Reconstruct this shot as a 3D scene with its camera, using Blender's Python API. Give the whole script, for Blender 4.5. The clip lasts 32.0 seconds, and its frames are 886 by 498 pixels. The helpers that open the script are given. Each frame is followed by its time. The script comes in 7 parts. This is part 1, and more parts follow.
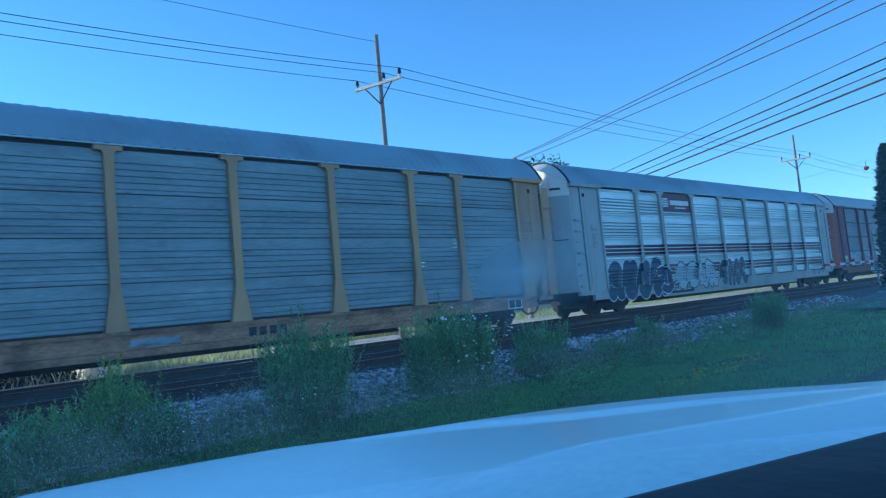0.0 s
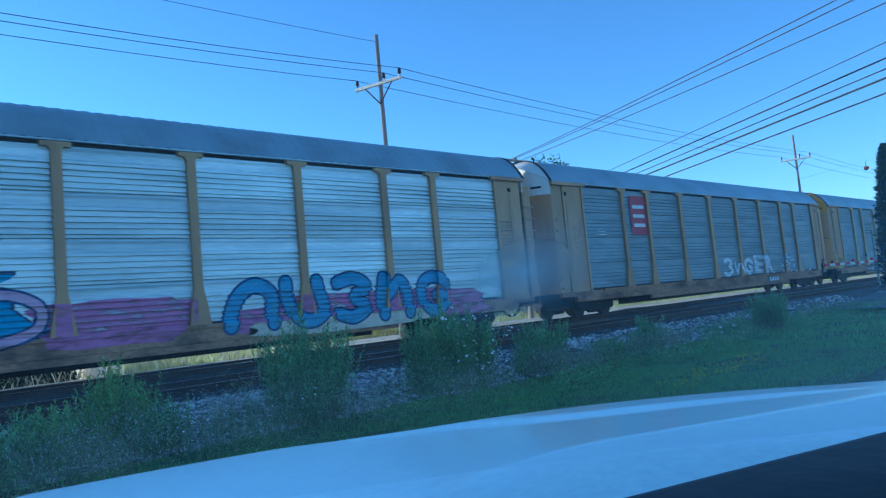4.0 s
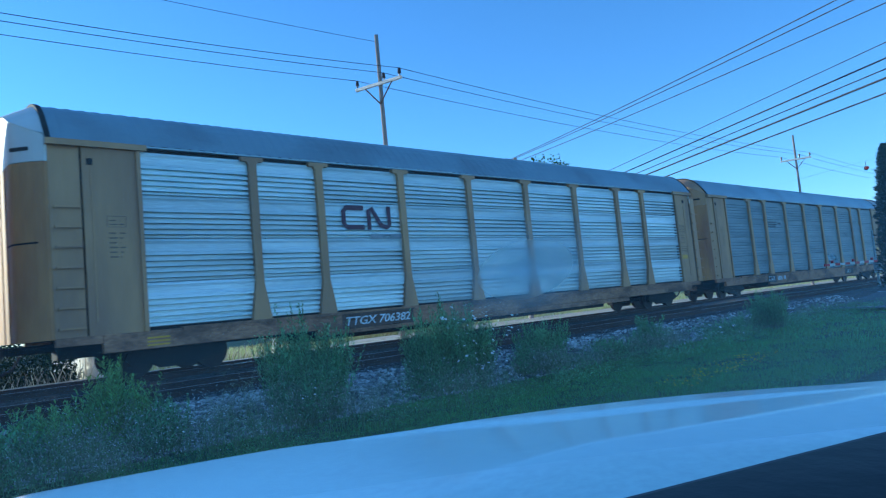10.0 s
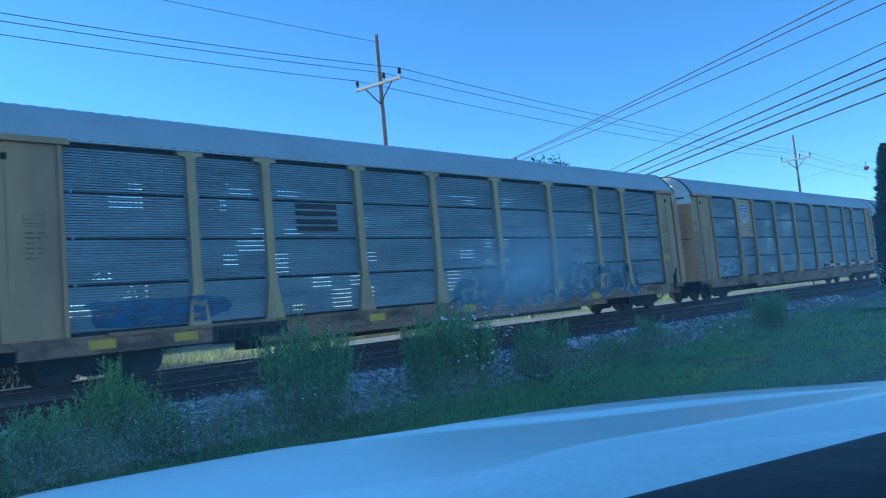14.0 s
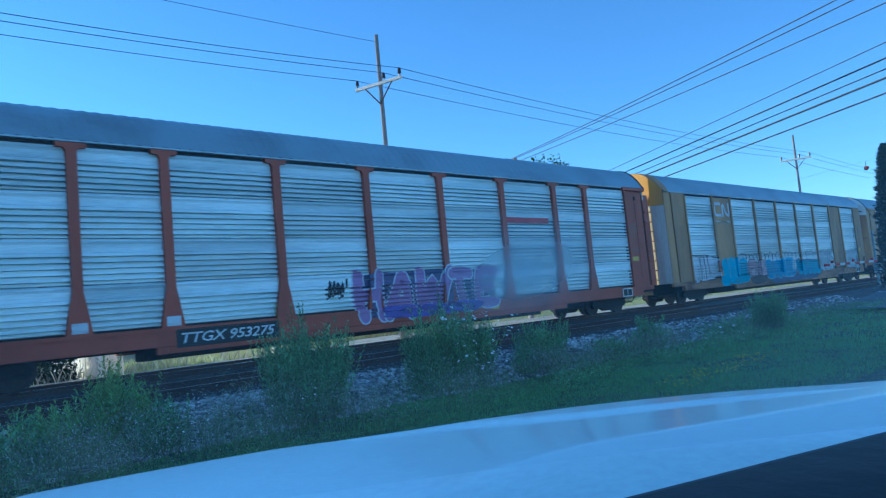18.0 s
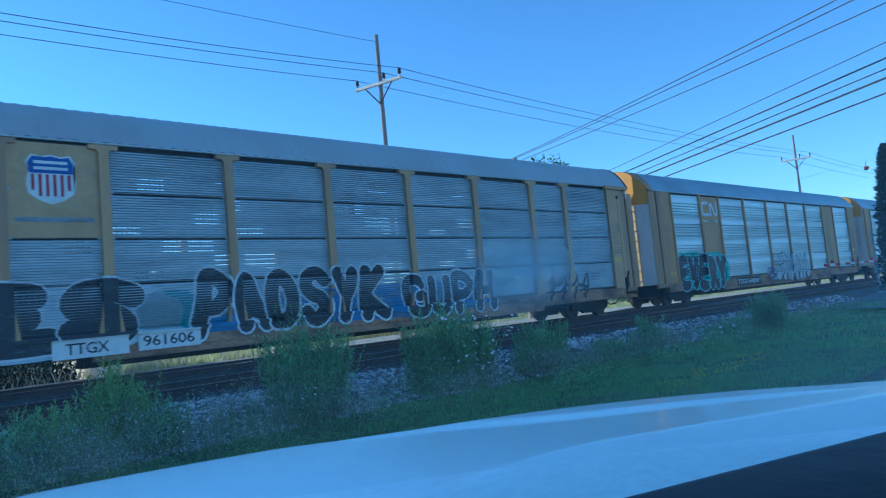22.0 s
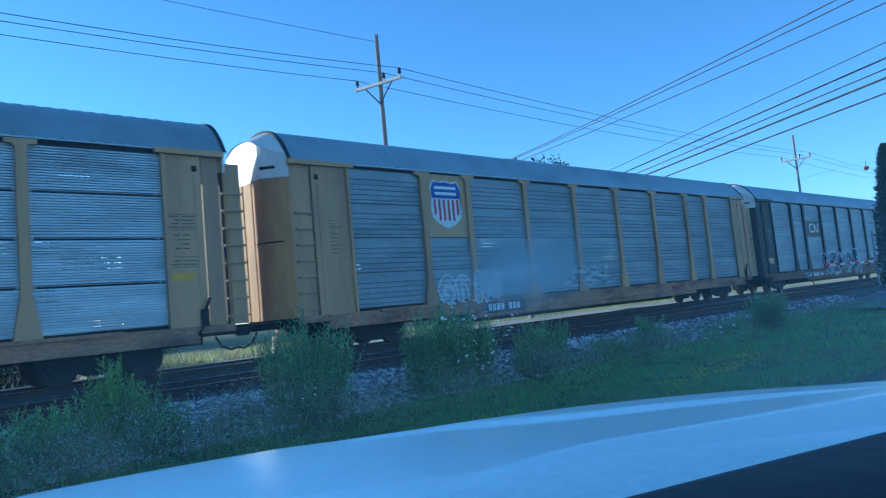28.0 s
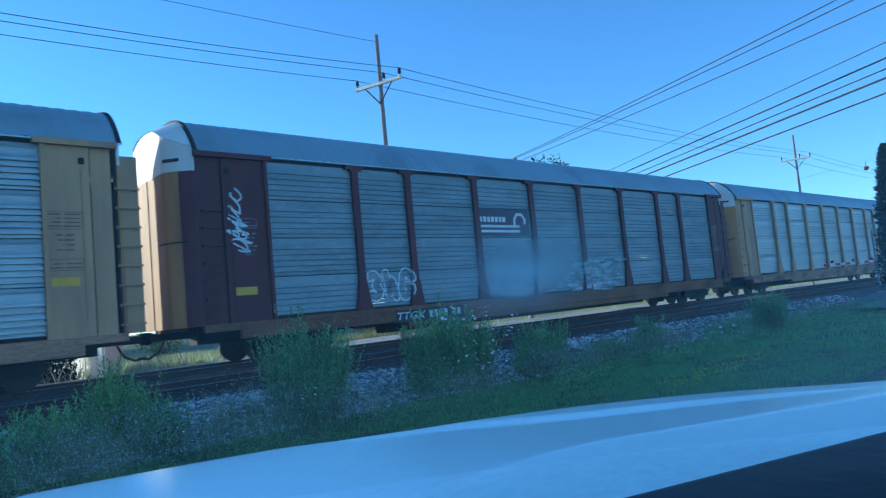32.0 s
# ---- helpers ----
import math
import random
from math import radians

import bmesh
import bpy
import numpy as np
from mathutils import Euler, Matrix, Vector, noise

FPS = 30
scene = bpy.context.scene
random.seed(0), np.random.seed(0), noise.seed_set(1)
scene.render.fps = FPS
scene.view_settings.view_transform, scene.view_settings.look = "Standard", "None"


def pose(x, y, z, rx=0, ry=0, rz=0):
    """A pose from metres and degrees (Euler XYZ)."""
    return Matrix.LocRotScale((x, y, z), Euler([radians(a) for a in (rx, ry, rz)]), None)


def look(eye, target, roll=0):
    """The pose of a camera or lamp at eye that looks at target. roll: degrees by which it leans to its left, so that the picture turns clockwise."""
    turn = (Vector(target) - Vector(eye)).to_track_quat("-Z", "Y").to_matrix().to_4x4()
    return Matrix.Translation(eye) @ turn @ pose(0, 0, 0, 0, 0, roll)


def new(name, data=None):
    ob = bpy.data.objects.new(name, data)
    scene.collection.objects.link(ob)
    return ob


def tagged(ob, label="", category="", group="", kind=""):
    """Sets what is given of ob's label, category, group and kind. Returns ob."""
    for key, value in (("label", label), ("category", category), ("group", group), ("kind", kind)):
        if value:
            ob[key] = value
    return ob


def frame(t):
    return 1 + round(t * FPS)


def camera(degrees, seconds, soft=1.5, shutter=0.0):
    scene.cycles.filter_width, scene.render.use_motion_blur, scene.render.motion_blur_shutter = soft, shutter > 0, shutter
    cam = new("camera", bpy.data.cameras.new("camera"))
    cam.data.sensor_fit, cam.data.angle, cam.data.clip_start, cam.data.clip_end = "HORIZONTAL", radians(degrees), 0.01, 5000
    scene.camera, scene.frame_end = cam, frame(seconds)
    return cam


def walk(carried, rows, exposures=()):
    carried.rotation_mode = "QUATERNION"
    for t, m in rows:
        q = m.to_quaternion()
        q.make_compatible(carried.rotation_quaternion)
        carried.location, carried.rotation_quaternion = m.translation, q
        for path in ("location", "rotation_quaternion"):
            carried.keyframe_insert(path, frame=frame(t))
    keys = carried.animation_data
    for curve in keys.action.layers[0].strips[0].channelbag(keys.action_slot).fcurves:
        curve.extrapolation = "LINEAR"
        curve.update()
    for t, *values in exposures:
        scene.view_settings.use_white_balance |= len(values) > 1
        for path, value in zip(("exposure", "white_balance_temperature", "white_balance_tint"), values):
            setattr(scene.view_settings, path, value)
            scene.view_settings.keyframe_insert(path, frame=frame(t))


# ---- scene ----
import functools

# ---------------------------------------------------------------- camera
EYE = Vector((0.0, 0.0, 1.45))
YAW, PITCH, ROLL = radians(42.713), radians(4.746), -5.361
AIM = EYE + Vector((math.sin(YAW) * math.cos(PITCH), math.cos(YAW) * math.cos(PITCH), math.sin(PITCH)))
cam = camera(65.83, 32.0, soft=1.2, shutter=0.06)
VIEW = look(EYE, AIM, ROLL)
walk(cam, [(0.0, VIEW), (32.0, VIEW)], exposures=[(0.0, 0.94, 4550, 2), (32.0, 0.94, 4550, 2)])

# ---------------------------------------------------------------- sky and sun
SUN_AZ, SUN_EL = -30.0, 12.5
world = bpy.data.worlds.new("sky")
scene.world = world
world.use_nodes = True
wn = world.node_tree.nodes
sky = wn.new("ShaderNodeTexSky")
sky.sky_type, sky.sun_disc = "NISHITA", False
sky.sun_elevation, sky.sun_rotation = radians(SUN_EL), radians(SUN_AZ)
sky.air_density, sky.dust_density, sky.ozone_density = 0.9, 0.0, 3.0
world.node_tree.links.new(sky.outputs[0], wn["Background"].inputs[0])
wn["Background"].inputs[1].default_value = 0.13
sun_data = bpy.data.lights.new("sun", "SUN")
sun_data.energy, sun_data.angle, sun_data.color = 3.4, radians(0.53), (1.0, 0.80, 0.50)
sun = new("sun", sun_data)
az, el = radians(SUN_AZ), radians(SUN_EL)
SUN_DIR = Vector((math.sin(az) * math.cos(el), math.cos(az) * math.cos(el), math.sin(el)))
sun.matrix_basis = look(SUN_DIR * 100, (0, 0, 0))


# ---------------------------------------------------------------- materials
def material(name, colour, rough=0.6, metal=0.0, vary=0.25, fine=18.0, broad=1.2, bump=0.15, dirt=None, dirt_amount=0.5, spec=0.4, streak=(1, 1, 1), per_object=0.08):
    """A surface with fine grain, broad stains and bump."""
    m = bpy.data.materials.new(name)
    m.use_nodes = True
    n, l = m.node_tree.nodes, m.node_tree.links
    b = n["Principled BSDF"]
    b.inputs["Roughness"].default_value, b.inputs["Metallic"].default_value = rough, metal
    b.inputs["Specular IOR Level"].default_value = spec
    co = n.new("ShaderNodeTexCoord")
    mp = n.new("ShaderNodeMapping")
    mp.inputs["Scale"].default_value = streak
    info = n.new("ShaderNodeObjectInfo")
    add = n.new("ShaderNodeVectorMath")
    sc = n.new("ShaderNodeVectorMath")
    sc.operation = "SCALE"
    sc.inputs["Scale"].default_value = 37.0
    comb = n.new("ShaderNodeCombineXYZ")
    l.new(info.outputs["Random"], comb.inputs[0])
    l.new(info.outputs["Random"], comb.inputs[1])
    l.new(comb.outputs[0], sc.inputs[0])
    l.new(co.outputs["Object"], mp.inputs[0])
    l.new(mp.outputs[0], add.inputs[0])
    l.new(sc.outputs[0], add.inputs[1])
    n1, n2 = n.new("ShaderNodeTexNoise"), n.new("ShaderNodeTexNoise")
    n1.inputs["Scale"].default_value, n2.inputs["Scale"].default_value = fine, broad
    n1.inputs["Detail"].default_value, n2.inputs["Detail"].default_value = 4, 5
    for k in (n1, n2):
        l.new(add.outputs[0], k.inputs["Vector"])
    mr = n.new("ShaderNodeMapRange")
    mr.inputs["To Min"].default_value, mr.inputs["To Max"].default_value = 1 - vary, 1 + vary
    mr.inputs["From Min"].default_value, mr.inputs["From Max"].default_value = 0.3, 0.7
    l.new(n1.outputs[0], mr.inputs[0])
    mro = n.new("ShaderNodeMapRange")
    mro.inputs["To Min"].default_value, mro.inputs["To Max"].default_value = 1 - per_object, 1 + per_object
    l.new(info.outputs["Random"], mro.inputs[0])
    mul = n.new("ShaderNodeMath")
    mul.operation = "MULTIPLY"
    l.new(mr.outputs[0], mul.inputs[0])
    l.new(mro.outputs[0], mul.inputs[1])
    mix = n.new("ShaderNodeMix")
    mix.data_type = "RGBA"
    mix.inputs["A"].default_value = (*colour, 1)
    d = dirt or [c * 0.6 for c in colour]
    mix.inputs["B"].default_value = (*d, 1)
    mr2 = n.new("ShaderNodeMapRange")
    mr2.inputs["From Min"].default_value, mr2.inputs["From Max"].default_value = 0.42, 0.68
    mr2.inputs["To Max"].default_value = dirt_amount
    l.new(n2.outputs[0], mr2.inputs[0])
    l.new(mr2.outputs[0], mix.inputs["Factor"])
    hv = n.new("ShaderNodeHueSaturation")
    l.new(mix.outputs["Result"], hv.inputs["Color"])
    l.new(mul.outputs[0], hv.inputs["Value"])
    l.new(hv.outputs[0], b.inputs["Base Color"])
    if bump:
        bp = n.new("ShaderNodeBump")
        bp.inputs["Strength"].default_value, bp.inputs["Distance"].default_value = bump, 0.02
        l.new(n1.outputs[0], bp.inputs["Height"])
        l.new(bp.outputs[0], b.inputs["Normal"])
    return m


TAN = material("tan_paint", (0.51, 0.315, 0.145), 0.6, vary=0.05, fine=7.0, bump=0.03, broad=0.9, dirt=(0.30, 0.185, 0.11), dirt_amount=0.8, streak=(1, 1, 0.25))
PALE_TAN = material("pale_tan_paint", (0.55, 0.385, 0.19), 0.6, vary=0.05, fine=7.0, bump=0.03, dirt=(0.32, 0.22, 0.12), dirt_amount=0.7, streak=(1, 1, 0.25))
RED = material("orange_red_paint", (0.40, 0.085, 0.035), 0.55, vary=0.05, fine=7.0, bump=0.03, dirt=(0.18, 0.04, 0.02), streak=(1, 1, 0.25))
# Maroon door paint with the warm sunlight put into its colour.
MAROON_SUNLIT = material("sunlit_maroon_paint", (0.44, 0.14, 0.075), 0.65, vary=0.05, fine=7.0, bump=0.03, dirt=(0.18, 0.07, 0.055), streak=(1, 1, 0.25))
MAROON = material("faded_maroon_paint", (0.19, 0.05, 0.065), 0.65, vary=0.05, fine=7.0, bump=0.03, dirt=(0.10, 0.04, 0.035), streak=(1, 1, 0.25))
BROWN = material("brown_paint", (0.12, 0.04, 0.042), 0.6, vary=0.05, fine=7.0, bump=0.03, dirt=(0.05, 0.025, 0.02), spec=0.2, streak=(1, 1, 0.25))
BLACK = material("black_paint", (0.02, 0.021, 0.024), 0.5, vary=0.05, fine=7.0, bump=0.03, dirt=(0.035, 0.035, 0.036), spec=0.15, streak=(1, 1, 0.25))
GREY = material("pale_grey_paint", (0.42, 0.43, 0.42), 0.55, vary=0.05, fine=7.0, bump=0.03, dirt=(0.25, 0.24, 0.22), streak=(1, 1, 0.25))
WHITE = material("dirty_white_paint", (0.75, 0.72, 0.66), 0.5, vary=0.06, dirt=(0.5, 0.43, 0.33), dirt_amount=0.4, streak=(1, 1, 0.3))
DEEP_TAN = material("dull_brown_tan_paint", (0.50, 0.29, 0.12), 0.65, vary=0.05, fine=7.0, bump=0.03, broad=0.8, dirt=(0.24, 0.15, 0.09), dirt_amount=0.8, streak=(1, 1, 0.25))
SILL_TAN = material("rust_streaked_tan_sill", (0.38, 0.215, 0.115), 0.7, vary=0.3, broad=2.2, dirt=(0.10, 0.06, 0.04), dirt_amount=0.9, streak=(0.4, 1, 1))
RUST_TAN = material("rust_stained_tan_paint", (0.50, 0.265, 0.085), 0.65, vary=0.05, fine=7.0, bump=0.03, dirt=(0.26, 0.12, 0.06), dirt_amount=0.8, streak=(1, 1, 0.25))
RUSTY = material("rusty_steel", (0.22, 0.11, 0.055), 0.8, vary=0.25, dirt=(0.10, 0.05, 0.03), dirt_amount=0.8, streak=(0.5, 1, 1))
ROOF = material("galvanised_roof", (0.38, 0.44, 0.465), 0.4, 0.4, vary=0.08, broad=0.6, dirt=(0.19, 0.20, 0.205), dirt_amount=0.5)
ROOF_PALE = material("pale_roof", (0.48, 0.49, 0.485), 0.5, 0.1, vary=0.08, broad=0.5, dirt=(0.40, 0.38, 0.36), dirt_amount=0.6)
PANEL_DARK = material("weathered_galvanised_panel", (0.35, 0.385, 0.40), 0.5, 0.2, vary=0.16, broad=1.6, dirt=(0.20, 0.215, 0.225), dirt_amount=0.7, streak=(0.25, 1, 1.6), per_object=0.13)
PANEL_MID = material("galvanised_panel", (0.44, 0.485, 0.485), 0.45, 0.3, vary=0.12, broad=1.4, dirt=(0.28, 0.30, 0.305), dirt_amount=0.6, streak=(0.25, 1, 1.6), per_object=0.13)
PANEL_LIGHT = material("bright_galvanised_panel", (0.75, 0.82, 0.81), 0.45, 0.12, vary=0.14, broad=1.2, dirt=(0.46, 0.54, 0.54), dirt_amount=0.8, streak=(0.2, 1, 2.2), per_object=0.2)
PANEL_SOLID = material("dull_beige_grey_panel", (0.56, 0.53, 0.48), 0.6, 0.0, vary=0.08, broad=0.9, dirt=(0.36, 0.31, 0.26), dirt_amount=0.6, streak=(0.4, 1, 0.6))


def perforated(name, colour, amount):
    """Panel steel with short rows of open slots."""
    m = material(name, colour, 0.55, 0.2, vary=0.16, broad=1.6, dirt=[c * 0.6 for c in colour], dirt_amount=0.7, streak=(0.25, 1, 1.6))
    n, l = m.node_tree.nodes, m.node_tree.links
    co, info = n.new("ShaderNodeTexCoord"), n.new("ShaderNodeObjectInfo")
    off = n.new("ShaderNodeCombineXYZ")
    k = n.new("ShaderNodeMath")
    k.operation = "MULTIPLY"
    k.inputs[1].default_value = 91.0
    l.new(info.outputs["Random"], k.inputs[0])
    l.new(k.outputs[0], off.inputs[0])
    add = n.new("ShaderNodeVectorMath")
    l.new(co.outputs["Object"], add.inputs[0])
    l.new(off.outputs[0], add.inputs[1])
    sep = n.new("ShaderNodeSeparateXYZ")
    l.new(co.outputs["Object"], sep.inputs[0])
    row = n.new("ShaderNodeMath")
    row.operation = "PINGPONG"
    row.inputs[1].default_value = 0.058
    l.new(sep.outputs[2], row.inputs[0])
    thin = n.new("ShaderNodeMath")
    thin.operation = "LESS_THAN"
    thin.inputs[1].default_value = 0.0075
    l.new(row.outputs[0], thin.inputs[0])
    snap = n.new("ShaderNodeVectorMath")
    snap.operation = "SNAP"
    snap.inputs[1].default_value = (0.62, 9.0, 0.33)
    l.new(add.outputs[0], snap.inputs[0])
    nz = n.new("ShaderNodeTexWhiteNoise")
    l.new(snap.outputs[0], nz.inputs["Vector"])
    dash = n.new("ShaderNodeMath")
    dash.operation = "PINGPONG"
    dash.inputs[1].default_value = 0.055
    l.new(sep.outputs[0], dash.inputs[0])
    gap = n.new("ShaderNodeMath")
    gap.operation = "GREATER_THAN"
    gap.inputs[1].default_value = 0.017
    l.new(dash.outputs[0], gap.inputs[0])
    th0 = n.new("ShaderNodeMath")
    th0.operation = "GREATER_THAN"
    th0.inputs[1].default_value = amount
    l.new(nz.outputs[0], th0.inputs[0])
    th = n.new("ShaderNodeMath")
    th.operation = "MULTIPLY"
    l.new(th0.outputs[0], th.inputs[0])
    l.new(gap.outputs[0], th.inputs[1])
    both = n.new("ShaderNodeMath")
    both.operation = "MULTIPLY"
    l.new(thin.outputs[0], both.inputs[0])
    l.new(th.outputs[0], both.inputs[1])
    tr, mx = n.new("ShaderNodeBsdfTransparent"), n.new("ShaderNodeMixShader")
    l.new(both.outputs[0], mx.inputs[0])
    l.new(n["Principled BSDF"].outputs[0], mx.inputs[1])
    l.new(tr.outputs[0], mx.inputs[2])
    l.new(mx.outputs[0], n["Material Output"].inputs[0])
    return m


PERF_DARK = perforated("slotted_dark_panel", (0.30, 0.335, 0.35), 0.80)
PERF_SPARSE = perforated("weathered_slotted_panel", (0.275, 0.31, 0.315), 0.985)
PERF_HAZE = perforated("dull_slotted_panel", (0.34, 0.37, 0.385), 0.985)
PERF_GREY = perforated("slotted_dull_grey_panel", (0.47, 0.51, 0.53), 0.80)
PERF_MAROON = perforated("slotted_maroon_stained_panel", (0.275, 0.275, 0.295), 0.74)
PERF_MID = perforated("slotted_grey_panel", (0.60, 0.65, 0.67), 0.82)
# Underframe steel; also colours the sheets that put shade into open gaps.
STEEL = material("dark_steel_and_gap_shade", (0.03, 0.026, 0.024), 0.8, 0.2, vary=0.3)
WHEEL = material("worn_wheel_steel", (0.05, 0.04, 0.036), 0.55, 0.6, vary=0.2)
RAIL_TOP = material("polished_rail_head", (0.30, 0.28, 0.26), 0.3, 0.9, vary=0.1)
RAIL_RUST = material("rusty_rail_web", (0.075, 0.045, 0.032), 0.85, vary=0.25)
TIE = material("creosoted_tie", (0.055, 0.045, 0.038), 0.9, vary=0.3, streak=(1, 0.15, 1))
STONE = material("ballast_stone", (0.46, 0.44, 0.41), 0.9, vary=0.3, fine=12, dirt=(0.16, 0.14, 0.13))


def shade_by_stone(m, low, high):
    """Lets each loose stone of a heap differ in brightness."""
    n, l = m.node_tree.nodes, m.node_tree.links
    b = n["Principled BSDF"]
    old = b.inputs["Base Color"].links[0].from_socket
    geo, mr, hv = n.new("ShaderNodeNewGeometry"), n.new("ShaderNodeMapRange"), n.new("ShaderNodeHueSaturation")
    mr.inputs["To Min"].default_value, mr.inputs["To Max"].default_value = low, high
    l.new(geo.outputs["Random Per Island"], mr.inputs[0])
    l.new(mr.outputs[0], hv.inputs["Value"])
    l.new(old, hv.inputs["Color"])
    l.new(hv.outputs[0], b.inputs["Base Color"])
    return m


shade_by_stone(STONE, 0.25, 1.75)
# Darker ballast stone for the near side of the rails.
STONE_DARK = material("dark_ballast", (0.085, 0.075, 0.068), 0.95, vary=0.35, fine=14, dirt=(0.05, 0.042, 0.036))
YELLOW = material("bright_yellow_decal", (0.75, 0.52, 0.02), 0.5, vary=0.05, bump=0)
WOOD = material("weathered_pole_wood", (0.27, 0.235, 0.215), 0.9, vary=0.2, streak=(1, 1, 0.1))
# Crossarm wood raised towards white; the sun on it is in the colour.
ARM = material("sunlit_crossarm_wood", (0.62, 0.60, 0.56), 0.8, vary=0.15, streak=(0.15, 1, 1))
CABLE = material("black_cable", (0.02, 0.02, 0.022), 0.6, vary=0.05, bump=0)
CABLE_FINE = material("dull_dark_wire", (0.035, 0.04, 0.05), 0.5, 0.4, vary=0.05, bump=0)
PORCELAIN = material("dark_porcelain", (0.04, 0.025, 0.02), 0.3, vary=0.1)
ASPHALT = material("asphalt", (0.17, 0.17, 0.165), 0.85, vary=0.25, fine=40, broad=0.5)
CAP_YELLOW = material("chrome_yellow_paint", (0.58, 0.27, 0.015), 0.6, vary=0.05, fine=7.0, bump=0.03, dirt=(0.40, 0.20, 0.04), dirt_amount=0.7, streak=(1, 1, 0.2))
PALE_YELLOW = material("weathered_pale_yellow_paint", (0.57, 0.45, 0.23), 0.6, vary=0.05, fine=7.0, bump=0.03, dirt=(0.42, 0.32, 0.18), dirt_amount=0.7, streak=(1, 1, 0.2))
FACET = material("chalky_stained_end_sheet", (0.56, 0.52, 0.48), 0.55, 0.0, vary=0.12, dirt=(0.34, 0.24, 0.18), dirt_amount=0.8, streak=(1, 1, 0.2))
CAR_PAINT = material("silver_white_car_paint", (0.90, 0.96, 0.84), 0.13, 0.0, vary=0.05, fine=70.0, broad=3.0, bump=0, dirt=(0.80, 0.82, 0.74), dirt_amount=0.5, spec=0.45)
STENCIL = material("faded_stencil_ink", (0.22, 0.155, 0.095), 0.7, vary=0.3, bump=0)
STENCIL_PALE = material("faded_white_stencil_ink", (0.26, 0.26, 0.26), 0.7, vary=0.3, bump=0)
PLASTIC = material("black_cowl_plastic", (0.012, 0.012, 0.013), 0.55, vary=0.15)
RUBBER = material("black_rubber", (0.015, 0.015, 0.015), 0.85, vary=0.1)


def leafy(name, colour, vary=0.35, trans=0.35):
    """Thin leaf matter: diffuse with light passing through."""
    m = bpy.data.materials.new(name)
    m.use_nodes = True
    n, l = m.node_tree.nodes, m.node_tree.links
    n.remove(n["Principled BSDF"])
    geo = n.new("ShaderNodeNewGeometry")
    hv = n.new("ShaderNodeHueSaturation")
    hv.inputs["Color"].default_value = (*colour, 1)
    mr, mh = n.new("ShaderNodeMapRange"), n.new("ShaderNodeMapRange")
    mr.inputs["To Min"].default_value, mr.inputs["To Max"].default_value = 1 - vary, 1 + vary
    mh.inputs["To Min"].default_value, mh.inputs["To Max"].default_value = 0.47, 0.53
    for k in (mr, mh):
        l.new(geo.outputs["Random Per Island"], k.inputs[0])
    l.new(mr.outputs[0], hv.inputs["Value"])
    l.new(mh.outputs[0], hv.inputs["Hue"])
    df, tr, mx = n.new("ShaderNodeBsdfDiffuse"), n.new("ShaderNodeBsdfTranslucent"), n.new("ShaderNodeMixShader")
    mx.inputs[0].default_value = trans
    l.new(hv.outputs[0], df.inputs[0])
    l.new(hv.outputs[0], tr.inputs[0])
    l.new(df.outputs[0], mx.inputs[1])
    l.new(tr.outputs[0], mx.inputs[2])
    l.new(mx.outputs[0], n["Material Output"].inputs[0])
    return m


LEAF = leafy("weed_leaf", (0.32, 0.45, 0.20), vary=0.5)
LEAF_YOUNG = leafy("fresh_weed_leaf", (0.34, 0.46, 0.15), vary=0.5)
GRASS = leafy("grass_blade", (0.27, 0.41, 0.13), vary=0.5)
GRASS_DRY = leafy("dry_grass_blade", (0.30, 0.27, 0.10))
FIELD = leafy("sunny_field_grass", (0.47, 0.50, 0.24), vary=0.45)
STALK = leafy("grey_weed_stalk", (0.27, 0.31, 0.17), trans=0.15)
SEED = leafy("pale_seed_head", (0.50, 0.49, 0.38), vary=0.4, trans=0.25)
FLOWER = leafy("white_flower_head", (0.95, 0.95, 0.88), vary=0.05, trans=0.2)
YELLOW_FLOWER = leafy("yellow_flower_head", (0.62, 0.50, 0.05), vary=0.1)
TREE_LEAF = leafy("tree_leaf", (0.07, 0.12, 0.035))
CEDAR = leafy("cedar_foliage", (0.018, 0.035, 0.018), trans=0.1)


# ---------------------------------------------------------------- mesh helpers
def mesh_from(name, verts, faces):
    me = bpy.data.meshes.new(name)
    me.from_pydata(verts, [], faces)
    me.update()
    return me


def add_mesh(name, me, mat, parent=None, m=None, label=""):
    ob = new(name, me)
    if mat is not None:
        if not me.materials:
            me.materials.append(None)
        ob.material_slots[0].link = "OBJECT"
        ob.material_slots[0].material = mat
    if parent is not None:
        ob.parent = parent
    if m is not None:
        ob.matrix_basis = m
    if label:
        ob["label"] = label
    return ob


def part(name, bm, mat, parent, label="", m=None):
    me = bpy.data.meshes.new(name)
    bm.to_mesh(me)
    bm.free()
    return add_mesh(name, me, mat, parent, m, label)


def box_into(bm, x0, y0, z0, x1, y1, z1, bevel=0.0):
    r = bmesh.ops.create_cube(bm, size=1)
    vs = r["verts"]
    for v in vs:
        v.co = Vector(((x0 + x1) / 2 + v.co.x * (x1 - x0), (y0 + y1) / 2 + v.co.y * (y1 - y0), (z0 + z1) / 2 + v.co.z * (z1 - z0)))
    if bevel:
        es = list({e for v in vs for e in v.link_edges})
        bmesh.ops.bevel(bm, geom=es, offset=bevel, segments=1, affect="EDGES")
    return vs


